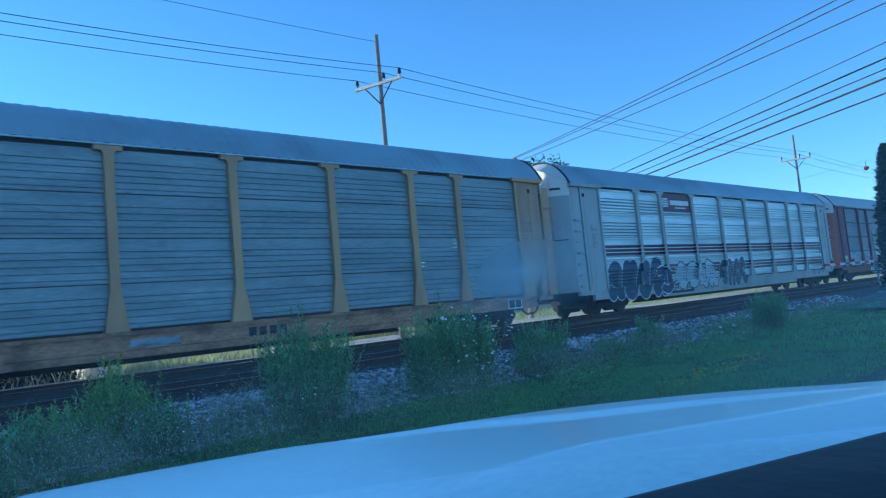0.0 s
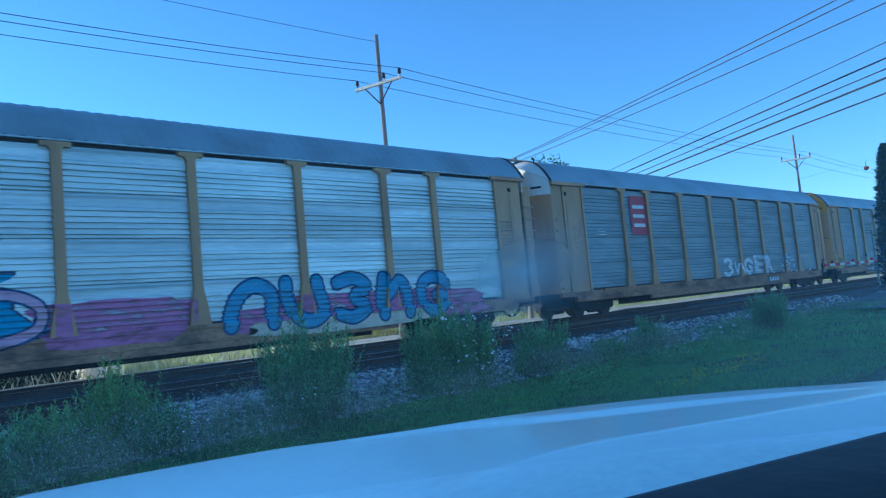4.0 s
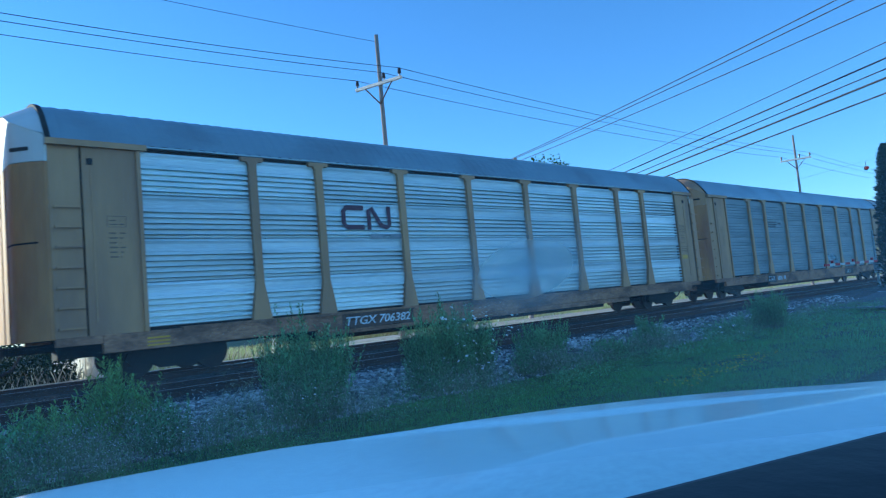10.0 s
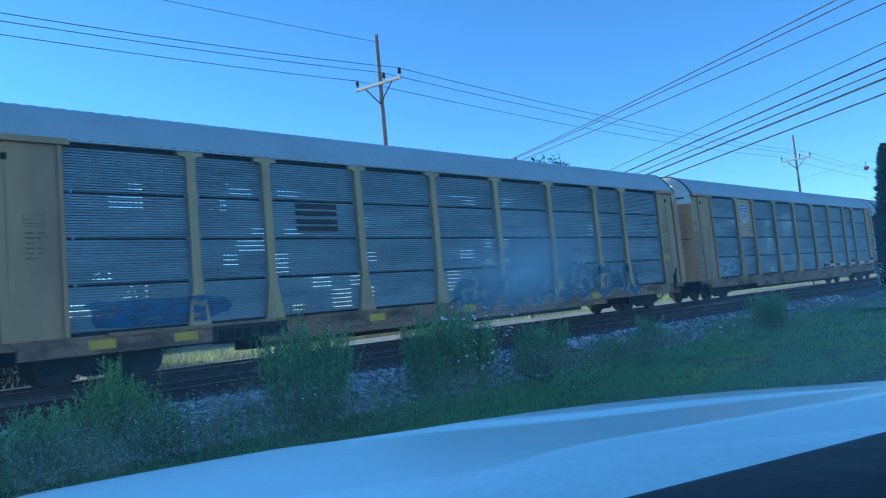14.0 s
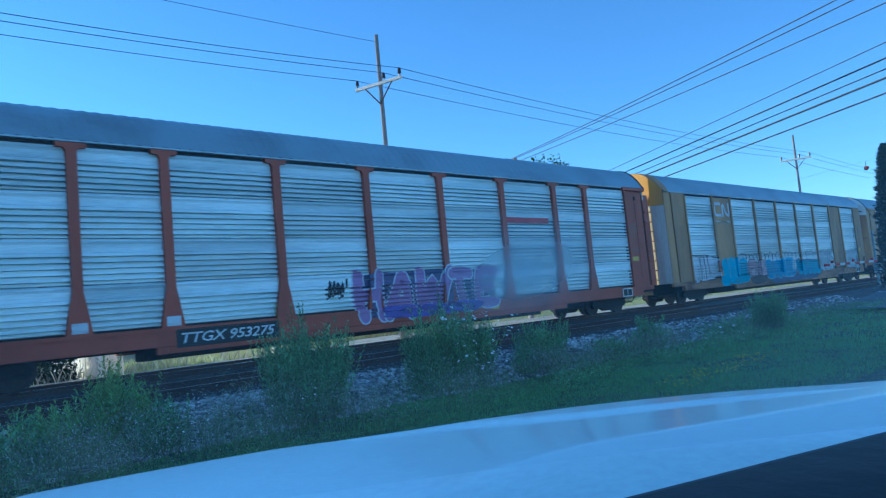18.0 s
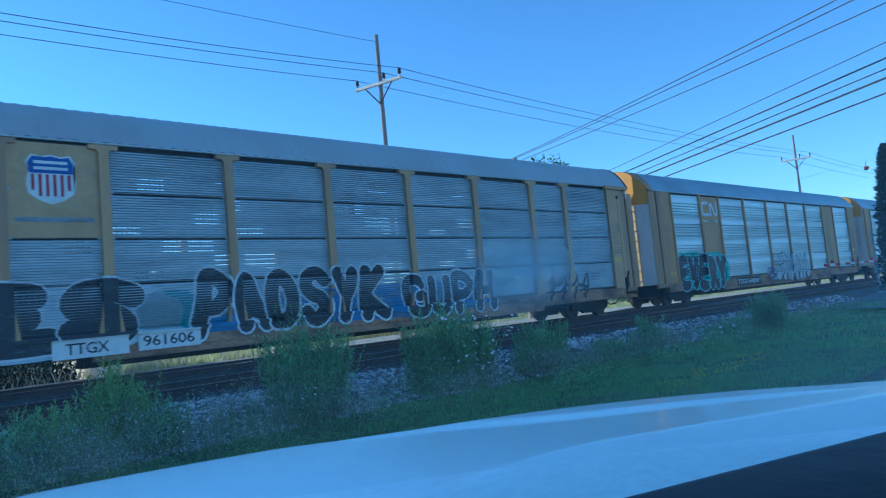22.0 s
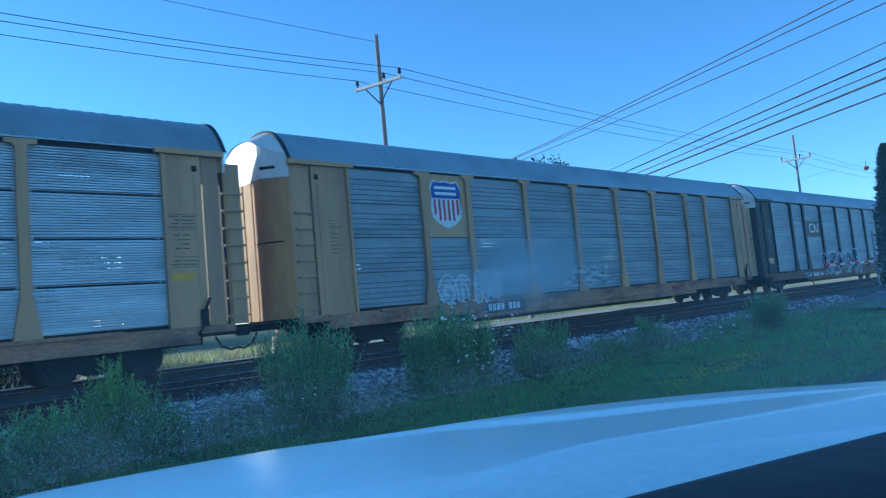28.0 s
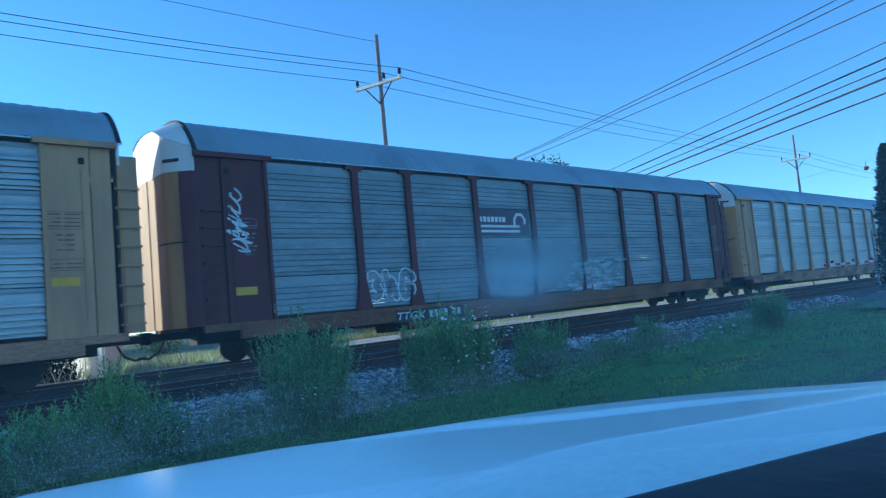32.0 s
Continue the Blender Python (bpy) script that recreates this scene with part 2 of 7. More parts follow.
def cyl_into(bm, a, b, r0, r1=None, n=10):
    a, b = Vector(a), Vector(b)
    d = b - a
    q = d.to_track_quat("Z", "Y").to_matrix().to_4x4()
    bmesh.ops.create_cone(bm, cap_ends=True, segments=n, radius1=r0, radius2=r0 if r1 is None else r1, depth=d.length, matrix=Matrix.Translation((a + b) / 2) @ q)


def boxes(*items, bevel=0.0):
    bm = bmesh.new()
    for it in items:
        box_into(bm, *it, bevel=bevel)
    return bm


def prism(outline, y0, y1):
    """Solid from an outline in x and z, between two depths y."""
    n = len(outline)
    vs = [(x, y0, z) for x, z in outline] + [(x, y1, z) for x, z in outline]
    fs = [tuple(range(n)), tuple(range(2 * n - 1, n - 1, -1))]
    fs += [(i, i + n, (i + 1) % n + n, (i + 1) % n) for i in range(n)]
    return vs, fs


def smooth(me):
    for f in me.polygons:
        f.use_smooth = True
    return me


# ---------------------------------------------------------------- plan of the track
RAIL_Z = 0.494          # top of the rail
NEAR = 15.845           # near side of the cars
MID = NEAR + 1.49       # middle of the track
GAUGE = 1.505
MID_2 = MID - 4.88      # middle of the empty near track


# ---------------------------------------------------------------- ground, track, road
def ground_height(x, y):
    """Flat verge, gentle bank up to the track, flat field beyond."""
    h = 0.0
    h += 0.12 * max(0.0, min(1.0, (y - 8.5) / 5.0))
    h += 0.05 * noise.noise((x * 0.25, y * 0.25, 0.3)) * (1 if abs(x) < 60 and -5 < y < 60 else 0)
    return h - 0.05


def build_ground():
    xs = sorted({*[-3000, -1500, -700, -300, -150, -80, -40, -20], *[i * 1.5 - 12 for i in range(60)], *[90, 120, 200, 400, 800, 1500, 3000]})
    ys = sorted({*[-3000, -1000, -300, -100, -40, -15], *[i * 1.2 - 6 for i in range(40)], *[50, 70, 100, 200, 400, 900, 2000, 4000]})
    vs = [(x, y, ground_height(x, y)) for y in ys for x in xs]
    n = len(xs)
    fs = [(j * n + i, j * n + i + 1, (j + 1) * n + i + 1, (j + 1) * n + i) for j in range(len(ys) - 1) for i in range(n - 1)]
    soil = material("grassy_soil", (0.06, 0.095, 0.028), 0.95, vary=0.35, fine=9, broad=0.35, dirt=(0.10, 0.095, 0.05), dirt_amount=0.7, bump=0.6)
    ob = add_mesh("ground", smooth(mesh_from("ground", vs, fs)), soil)
    tagged(ob, "uneven grassy verge and field beside the railway", "ground", kind="structure")


build_ground()


BANK = ((-8.3, -0.56), (-6.75, -0.21), (-6.2, -0.17), (-2.6, -0.17), (1.75, -0.17), (2.9, -0.28), (4.2, -0.6))


def build_track():
    bed = material("ballast_bed", (0.12, 0.11, 0.10), 0.95, vary=0.5, fine=22, broad=1.5, dirt=(0.06, 0.05, 0.045), bump=0.9)
    prof = BANK
    xs = [-900, 900]
    vs = [(x, MID + y, RAIL_Z + z) for x in xs for y, z in prof]
    k = len(prof)
    fs = [(i, i + k, i + k + 1, i + 1) for i in range(k - 1)]
    ob = add_mesh("track_bed", mesh_from("track_bed", vs, fs), bed)
    tagged(ob, "stony ballast bed under the rails", "track bed", kind="structure")
    # rails
    sec = [(-0.07, -0.18), (0.07, -0.18), (0.07, -0.165), (0.012, -0.14), (0.012, -0.05), (0.036, -0.035), (0.036, -0.004), (0.03, 0), (-0.03, 0), (-0.036, -0.004), (-0.036, -0.035), (-0.012, -0.05), (-0.012, -0.14), (-0.07, -0.165)]
    for mid, side in ((MID, -1), (MID, 1), (MID_2, -1), (MID_2, 1)):
        vs = [(x, y, z) for x in (-900, 900) for y, z in sec]
        k = len(sec)
        fs = [(i, (i + 1) % k, (i + 1) % k + k, i + k) for i in range(k)]
        me = mesh_from("rail", vs, fs)
        ob = add_mesh("rail", me, None, None, Matrix.Translation((0, mid + side * GAUGE / 2, RAIL_Z)))
        me.materials.append(RAIL_RUST)
        me.materials.append(RAIL_TOP)
        me.polygons[7].material_index = 1
        tagged(ob, "rusty steel rail with a polished head", "rail", "rails of the track", kind="structure")
    tie = prism([(-0.115, 0), (0.115, 0), (0.115, 0.15), (0.10, 0.17), (-0.10, 0.17), (-0.115, 0.15)], -1.3, 1.3)
    me = mesh_from("railway_tie", *tie)
    track = tagged(new("railway_ties"), "dark creosoted wooden ties under the rails", "ties", kind="structure")
    track.location = (0, MID, RAIL_Z - 0.335)
    for i in range(100):
        add_mesh("tie", me, TIE, track, pose(-3 + i * 0.53, MID_2 - MID + random.uniform(-0.05, 0.05), random.uniform(-0.02, 0.0), 0, 0, random.uniform(-0.8, 0.8)))
    for i in range(190):
        add_mesh("tie", me, TIE, track, pose(-6 + i * 0.53, random.uniform(-0.04, 0.04), random.uniform(-0.01, 0.005), 0, 0, random.uniform(-0.8, 0.8)))
    vs, fs = [], []
    for i in range(190, 1500):
        for x in (-6 + i * 0.53, -6 - (i - 189) * 0.53):
            b = len(vs)
            vs += [(x + a, y, z) for a, y, z in tie[0]]
            fs += [tuple(b + j for j in f) for f in tie[1]]
    for i in range(100, 900):
        b, x = len(vs), -3 + i * 0.53
        vs += [(x + a, y + MID_2 - MID, z - 0.01) for a, y, z in tie[0]]
        fs += [tuple(b + j for j in f) for f in tie[1]]
    add_mesh("distant_ties", mesh_from("distant_ties", vs, fs), TIE, track)["kind"] = "stuff"


build_track()


def build_road():
    """The road that crosses the track, seen beyond the verge."""
    a = radians(27)
    d, s = Vector((math.sin(a), math.cos(a), 0)), Vector((math.cos(a), -math.sin(a), 0))
    c = Vector((32.5, 10.0, 0))

    def strip(name, u0, u1, z, w0, w1, mat, label):
        vs = [tuple(c + d * u + s * w + Vector((0, 0, z + (RAIL_Z - 0.08) * max(0, 1 - abs(u - 8.2) / 9)))) for u in np.linspace(u0, u1, 60) for w in (w0, w1)]
        fs = [(2 * i, 2 * i + 1, 2 * i + 3, 2 * i + 2) for i in range(59)]
        return tagged(add_mesh(name, mesh_from(name, vs, fs), mat), label, "road", kind="structure")
    strip("road", -60, 120, 0.06, -4.6, 4.6, ASPHALT, "worn grey asphalt road crossing the railway")
    line = material("road_paint", (0.62, 0.62, 0.60), 0.7, vary=0.15)
    strip("edge_line", -60, 5.5, 0.068, -4.2, -4.08, line, "white painted road edge line")
    strip("edge_line", -60, 5.5, 0.068, 4.08, 4.2, line, "white painted road edge line")
    yl = material("yellow_road_paint", (0.62, 0.42, 0.05), 0.7, vary=0.15)
    strip("centre_line", -60, 5.0, 0.068, -0.06, 0.06, yl, "yellow painted road centre line")


build_road()


def path_edge(x):
    """Far edge of the gravel strip, which widens towards the crossing."""
    u = max(0.0, min(1.0, (x - 12.0) / 7.0))
    return 23.8 + 3.6 * u + 0.7 * noise.noise((x * 0.7, 3, 0))


def build_path():
    """Pale gravel service strip on the sunny side of the track."""
    m = material("pale_gravel", (0.50, 0.46, 0.38), 0.95, vary=0.35, fine=16, broad=1.1, dirt=(0.30, 0.27, 0.17), dirt_amount=0.8, bump=0.8)
    n = 160
    vs = []
    for i in range(n + 1):
        x = -30 + 150 * i / n
        vs += [(x, 19.7, 0.20), (x, 20.6 + 0.2 * noise.noise((x, 0, 0)), 0.30), (x, path_edge(x) - 1.2, 0.29), (x, path_edge(x), 0.0)]
    fs = [(4 * i + j, 4 * i + 4 + j, 4 * i + 5 + j, 4 * i + 1 + j) for i in range(n) for j in range(3)]
    tagged(add_mesh("gravel_path", mesh_from("gravel_path", vs, fs), m), "pale sunlit gravel strip beyond the track", "path", kind="structure")


build_path()


# ---------------------------------------------------------------- train
POSTS = (4.62, 6.58, 9.465, 12.352, 15.24, 18.126, 21.013, 22.97)
DOOR_F, DOOR_R, BODY = 1.86, 25.79, 27.38
Z_SILL0, Z_SILL1, Z_PAN0, Z_PAN1, Z_EAVE = 0.56, 1.02, 1.10, 5.12, 5.26
WIDTH = 2.98


def roof_z(y):
    """Height of the arched roof across its width."""
    u = abs(y - WIDTH / 2) / (WIDTH / 2)
    return 6.27 - 0.93 * u ** 2.7


@functools.lru_cache(None)
def roof_mesh():
    ys = [-0.06 + (WIDTH + 0.12) * i / 14 for i in range(15)]
    xs, lift = [], []
    x = -0.02
    while x < BODY + 0.02:
        xs += [x, x + 0.03, x + 0.11, x + 0.14]
        lift += [0, 0.012, 0.012, 0]
        x += 0.30
    vs = [(x, y, roof_z(y) + h) for x, h in zip(xs, lift) for y in ys]
    k = len(ys)
    fs = [(i * k + j, (i + 1) * k + j, (i + 1) * k + j + 1, i * k + j + 1) for i in range(len(xs) - 1) for j in range(k - 1)]
    # turned-down edge strips
    b = len(vs)
    for y in (-0.06, WIDTH + 0.06):
        vs += [(xs[0], y, roof_z(y)), (xs[-1], y, roof_z(y)), (xs[-1], y, Z_EAVE - 0.06), (xs[0], y, Z_EAVE - 0.06)]
    fs += [(b, b + 1, b + 2, b + 3), (b + 7, b + 6, b + 5, b + 4)]
    return mesh_from("roof", vs, fs)


def rib_profile(style, h):
    """Outline of a side sheet from bottom to top: height and depth."""
    prof = [(0.0, 0.03), (0.012, 0.0)]
    if style == "flat":
        return prof + [(h - 0.012, 0.0), (h, 0.03)]
    if style == "low":
        for z in [0.10 + 0.095 * i for i in range(6)] + [a + 0.085 * i for a, k in ((1.10, 4), (1.84, 3), (2.50, 5), (3.66, 3)) for i in range(k)]:
            prof += [(z - 0.022, 0.0), (z - 0.016, 0.05), (z + 0.016, 0.05), (z + 0.022, 0.0)]
        return prof + [(h - 0.012, 0.0), (h, 0.03)]
    if style == "fine":
        z0, n, p, d = 0.02 * h, 16, 0.0605 * h, 0.055
    elif style == "soft":
        z0, n, p, d = 0.04 * h, 5, 0.150 * h, 0.024
    else:
        z0, n, p, d = 0.04 * h, 5, 0.132 * h, 0.13 if style == "band" else 0.075
    prof += [(z0, 0.0)]
    for i in range(n):
        z = z0 + i * p
        if style == "soft":
            prof += [(z + 0.14 * p, d * 0.6), (z + 0.30 * p, d), (z + 0.40 * p, d), (z + 0.52 * p, 0.0), (z + 0.95 * p, 0.006)]
            continue
        g = {"band": 0.36, "mild": 0.36}.get(style, 0.30)
        prof += [(z + 0.03 * p, d), (z + g * p, d), (z + (g + 0.05) * p, 0.0), (z + 0.95 * p, 0.008)]
    if style in ("band", "mild"):
        prof += [(0.70 * h, 0.0), (0.76 * h, 0.018), (0.88 * h, 0.018), (0.94 * h, 0.0)]
    return prof + [(h, 0.03)]


@functools.lru_cache(None)
def panel_mesh(w, h, style):
    """Ribbed side panel, outer face at y = 0."""
    prof = rib_profile(style, h)
    vs = [(x, y, z) for z, y in prof for x in (0.0, w)]
    fs = [(2 * i, 2 * i + 1, 2 * i + 3, 2 * i + 2) for i in range(len(prof) - 1)]
    return mesh_from("panel", vs, fs)


@functools.lru_cache(None)
def post_mesh(style):
    if style == "thin":
        o = [(-0.11, 0.98), (0.11, 0.98), (0.11, 1.08), (0.045, 1.14), (0.045, Z_EAVE - 0.03), (-0.045, Z_EAVE - 0.03), (-0.045, 1.14), (-0.11, 1.08)]
        return mesh_from("post", *prism(o, -0.028, 0.05))
    if style == "plain":
        o = [(-0.075, Z_SILL1 - 0.02), (0.075, Z_SILL1 - 0.02), (0.075, Z_EAVE - 0.03), (-0.075, Z_EAVE - 0.03)]
        return mesh_from("post", *prism(o, -0.07, 0.05))
    w = 0.105
    o = [(-0.27, Z_SILL1 - 0.02), (0.27, Z_SILL1 - 0.02), (0.17, 1.60), (w, 1.95), (w, 4.98), (0.16, 5.06), (0.30, 5.07), (0.30, 5.17),
         (-0.30, 5.17), (-0.30, 5.07), (-0.16, 5.06), (-w, 4.98), (-w, 1.95), (-0.17, 1.60)]
    return mesh_from("post", *prism(o, -0.10, 0.05))


def end_curve(y, shape):
    """How far the end doors stand out: a round bulge, or flat with sloping corners."""
    u = (y - WIDTH / 2) / (WIDTH / 2)
    if shape == "flat":
        return 0.03
    if shape == "boxy":
        return 0.36 * min(1.0, min(y, WIDTH - y) / 0.48)
    if shape == "blunt":
        return 0.06 * (1 - abs(u) ** 3.2)
    return 0.60 * min(1.0, (1 - abs(u)) / 0.36) ** 0.68


def cap_drop(y, shape):
    """How far the domed cap over the end doors lies below the roof line."""
    return 0.55 * end_curve(y, shape) if shape == "round" else 0.0


@functools.lru_cache(None)
def end_mesh(y0, y1, z0, z1, proud=0.0, shape="round"):
    """Piece of the end between two depths and heights; z1 above the eave follows the roof."""
    n = max(2, int((y1 - y0) / 0.11))
    vs, fs = [], []
    for i in range(n + 1):
        y = y0 + (y1 - y0) * i / n
        top = min(z1, roof_z(y) - 0.01 - cap_drop(y, shape))
        for x in (-end_curve(y, shape) - proud, -end_curve(y, shape) - proud + 0.06):
            vs += [(x, y, z0), (x, y, top)]
    for i in range(n):
        a, b = 4 * i, 4 * i + 4
        fs += [(a, a + 1, b + 1, b), (a + 2, b + 2, b + 3, a + 3), (a + 1, a + 3, b + 3, b + 1), (a, b, b + 2, a + 2)]
    fs += [(0, 2, 3, 1), (4 * n, 4 * n + 1, 4 * n + 3, 4 * n + 2)]
    return mesh_from("end_door", vs, fs)


@functools.lru_cache(None)
def roof_lid_mesh(shape):
    """Short hood that closes the roof over the bulging end."""
    n = 14
    vs, fs = [], []
    for i in range(n + 1):
        y = WIDTH * i / n
        vs += [(-end_curve(y, shape) - 0.03, y, roof_z(y) - cap_drop(y, shape)), (0.0, y, roof_z(y))]
    fs = [(2 * i, 2 * i + 1, 2 * i + 3, 2 * i + 2) for i in range(n)]
    return mesh_from("roof_lid", vs, fs)


@functools.lru_cache(None)
def roof_band_mesh(w):
    """Painted sheet over the last stretch of the roof."""
    ys = [-0.075 + (WIDTH + 0.15) * i / 14 for i in range(15)]
    vs = [(x, y, roof_z(y) + 0.02) for x in (-0.03, w) for y in ys]
    vs += [(x, y, Z_EAVE - 0.05) for x in (-0.03, w) for y in (ys[0], ys[-1])]
    fs = [(j, j + 1, 16 + j, 15 + j) for j in range(14)] + [(0, 15, 32, 30), (14, 31, 33, 29)]
    return mesh_from("roof_band", vs, fs)


@functools.lru_cache(None)
def stencil_mesh(x, kind):
    """Small faded stencils on the corner bay: a framed box and rows of plain bars."""
    bm = bmesh.new()
    y0, y1 = -0.030, -0.0255

    def bar(a, b, c, d):
        box_into(bm, x + a, y0, b, x + c, y1, d)
    for z, hh in ((3.30, 0.36), (2.42, 0.24)) if kind else ((3.35, 0.24),):
        w = 0.36 if kind else 0.2
        bar(-w, z, w, z + 0.014)
        bar(-w, z + hh, w, z + hh + 0.014)
        bar(-w, z, 0.014 - w, z + hh)
        bar(w - 0.014, z, w, z + hh)
        for i in range(int(hh / 0.09)):
            q = z + 0.05 + 0.085 * i
            bar(0.05 - w, q, 0.02 - 0.04 * (i % 2), q + 0.03)
            bar(0.06, q, w - 0.05 - 0.08 * (i % 3), q + 0.03)
    for i in range(4 if kind else 6):
        q = (3.16 if kind else 3.2) - 0.105 * i
        bar(-0.17, q, -0.02 + 0.03 * (i % 2), q + 0.035)
        bar(0.05, q, 0.17 - 0.05 * (i % 3), q + 0.035)
    me = bpy.data.meshes.new("stencil")
    bm.to_mesh(me)
    bm.free()
    return me


@functools.lru_cache(None)
def hoop_mesh():
    """Dark edge band where the arched roof meets the end."""
    n = 16
    vs, fs = [], []
    for i in range(n + 1):
        y = -0.07 + (WIDTH + 0.14) * i / n
        for x in (-0.05, 0.06):
            vs += [(x, y, roof_z(y) - 0.02), (x, y, roof_z(y) + 0.035)]
    for i in range(n):
        a, b = 4 * i, 4 * i + 4
        fs += [(a, a + 1, b + 1, b), (a + 2, b + 2, b + 3, a + 3), (a + 1, a + 3, b + 3, b + 1)]
    return mesh_from("roof_hoop", vs, fs)


@functools.lru_cache(None)
def grab_iron_mesh():
    bm = bmesh.new()
    box_into(bm, 0.06, -0.085, -0.016, 0.58, -0.055, 0.016)
    for x in (0.06, 0.55):
        box_into(bm, x, -0.085, -0.03, x + 0.03, -0.01, 0.03)
    me = bpy.data.meshes.new("grab_iron")
    bm.to_mesh(me)
    bm.free()
    return me


@functools.lru_cache(None)
def bracket_mesh():
    """Hand brake housing with a bent lever at the lower corner."""
    bm = bmesh.new()
    box_into(bm, 0.66, -0.10, 1.02, 0.86, -0.012, 1.42, bevel=0.02)
    cyl_into(bm, (0.74, -0.09, 1.40), (0.62, -0.09, 1.68), 0.035, n=8)
    cyl_into(bm, (0.80, -0.09, 1.05), (0.95, -0.09, 0.80), 0.03, n=8)
    me = bpy.data.meshes.new("hand_brake")
    bm.to_mesh(me)
    bm.free()
    return me


@functools.lru_cache(None)
def box_mesh(name, *b):
    bm = boxes(b, bevel=0.008)
    me = bpy.data.meshes.new(name)
    bm.to_mesh(me)
    bm.free()
    return me


def corner(car, w, mat, flip, far, hw, header=True):
    """The plain corner bay beside the end door: sheet, posts, header beam, locking rods."""
    base = Matrix.Identity(4)
    if flip:
        base = pose(BODY, 0, 0) @ Matrix.Scale(-1, 4, (1, 0, 0))
    if far:
        base = pose(0, WIDTH, 0) @ Matrix.Scale(-1, 4, (0, 1, 0)) @ base

    def put(name, m, *b):
        vs, fs = prism([(b[0], b[2]), (b[3], b[2]), (b[3], b[5]), (b[0], b[5])], b[1], b[4])
        key = (name, b, flip, far)
        if key not in FLIPPED:
            FLIPPED[key] = mesh_from(name, [tuple(base @ Vector(v)) for v in vs], fs if flip == far else [f[::-1] for f in fs])
        return add_mesh(name, FLIPPED[key], m, car)
    put("corner_panel", mat, 0.20 if flip and header else 0, 0.02, Z_SILL1, 0.61, 0.05, Z_EAVE - 0.05)
    put("corner_panel", mat, 0.645, -0.025, Z_SILL1, w, 0.05, Z_EAVE - 0.05)
    # Dark sheet supplies the shade seen in the slot between both panels.
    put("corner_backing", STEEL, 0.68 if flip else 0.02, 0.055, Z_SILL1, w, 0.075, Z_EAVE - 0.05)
    put("corner_post", mat, w - 0.09, -0.085, Z_SILL1, w + 0.0, -0.01, 5.10)
    if header:
        put("header_beam", mat, 0.08 if flip else -0.05, -0.13, 5.105, w + 0.14, -0.012, 5.235)
    if not far and header:
        put("locking_rod", mat, 0.80, -0.04, 1.30, 0.825, -0.012, 4.6)
        put("latch", hw, 0.74, -0.05, 4.72, 0.86, -0.012, 4.86)


@functools.lru_cache(None)
def sill_mesh(shallow):
    bm = bmesh.new()
    if shallow:
        box_into(bm, 0.4, -0.05, 0.84, BODY - 0.4, 0.10, Z_SILL1, bevel=0.012)
        for i in range(14):
            x = 1.8 + 1.72 * i
            box_into(bm, x, -0.04, 0.72, x + 1.05, 0.08, 0.85)
    else:
        box_into(bm, 0.9, -0.05, Z_SILL0 + 0.06, BODY - 0.9, 0.10, Z_SILL1, bevel=0.012)
        box_into(bm, 6.2, -0.02, Z_SILL0 - 0.10, BODY - 6.2, 0.08, Z_SILL0 + 0.08)
    box_into(bm, 2.6, -0.11, Z_SILL1 - 0.05, BODY - 2.6, 0.02, Z_SILL1 + 0.03)
    box_into(bm, 0.0, -0.03, 0.84, 0.92, 0.10, Z_SILL1)
    box_into(bm, BODY - 0.92, -0.03, 0.84, BODY, 0.10, Z_SILL1)
    me = bpy.data.meshes.new("side_sill")
    bm.to_mesh(me)
    bm.free()
    return me


@functools.lru_cache(None)
def underframe_mesh(shallow):
    bm = bmesh.new()
    box_into(bm, 0.15, 0.10, 0.98, BODY - 0.15, WIDTH - 0.10, 1.09)
    box_into(bm, 0.3, 1.25, 0.72 if shallow else 0.55, BODY - 0.3, 1.73, 0.98)
    if not shallow:
        box_into(bm, 6.3, 1.20, 0.30, BODY - 6.3, 1.78, 0.56)
    box_into(bm, 8.4, 0.55, 0.56, 10.6, 0.95, 0.9)
    box_into(bm, 16.2, 0.5, 0.56, 17.3, 1.0, 0.9)
    for x in (7.2, 9.8, 12.4, 15.0, 17.6, 20.0):
        box_into(bm, x - 0.08, 0.1, 0.72, x + 0.08, WIDTH - 0.1, 1.0)
    cyl_into(bm, (12.9, 0.75, 0.78), (14.2, 0.75, 0.78), 0.17)
    me = bpy.data.meshes.new("underframe")
    bm.to_mesh(me)
    bm.free()
    return me


@functools.lru_cache(None)
def sideframe_mesh():
    o = [(-1.20, 0.40), (-1.08, 0.28), (-0.62, 0.28), (-0.42, 0.16), (0.42, 0.16), (0.62, 0.28), (1.08, 0.28), (1.20, 0.40), (1.12, 0.56), (0.55, 0.72), (-0.55, 0.72), (-1.12, 0.56)]
    return mesh_from("sideframe", *prism(o, -0.07, 0.07))


@functools.lru_cache(None)
def wheel_mesh():
    bm = bmesh.new()
    cyl_into(bm, (0, -0.065, 0), (0, 0.065, 0), 0.42, 0.415, 28)
    cyl_into(bm, (0, 0.065, 0), (0, 0.09, 0), 0.445, 0.445, 28)
    cyl_into(bm, (0, -0.10, 0), (0, -0.05, 0), 0.13, 0.16, 16)
    me = bpy.data.meshes.new("wheel")
    bm.to_mesh(me)
    bm.free()
    return me


@functools.lru_cache(None)
def axle_mesh():
    bm = bmesh.new()
    cyl_into(bm, (0, -0.98, 0), (0, 0.98, 0), 0.075, n=12)
    me = bpy.data.meshes.new("axle")
    bm.to_mesh(me)
    bm.free()
    return me


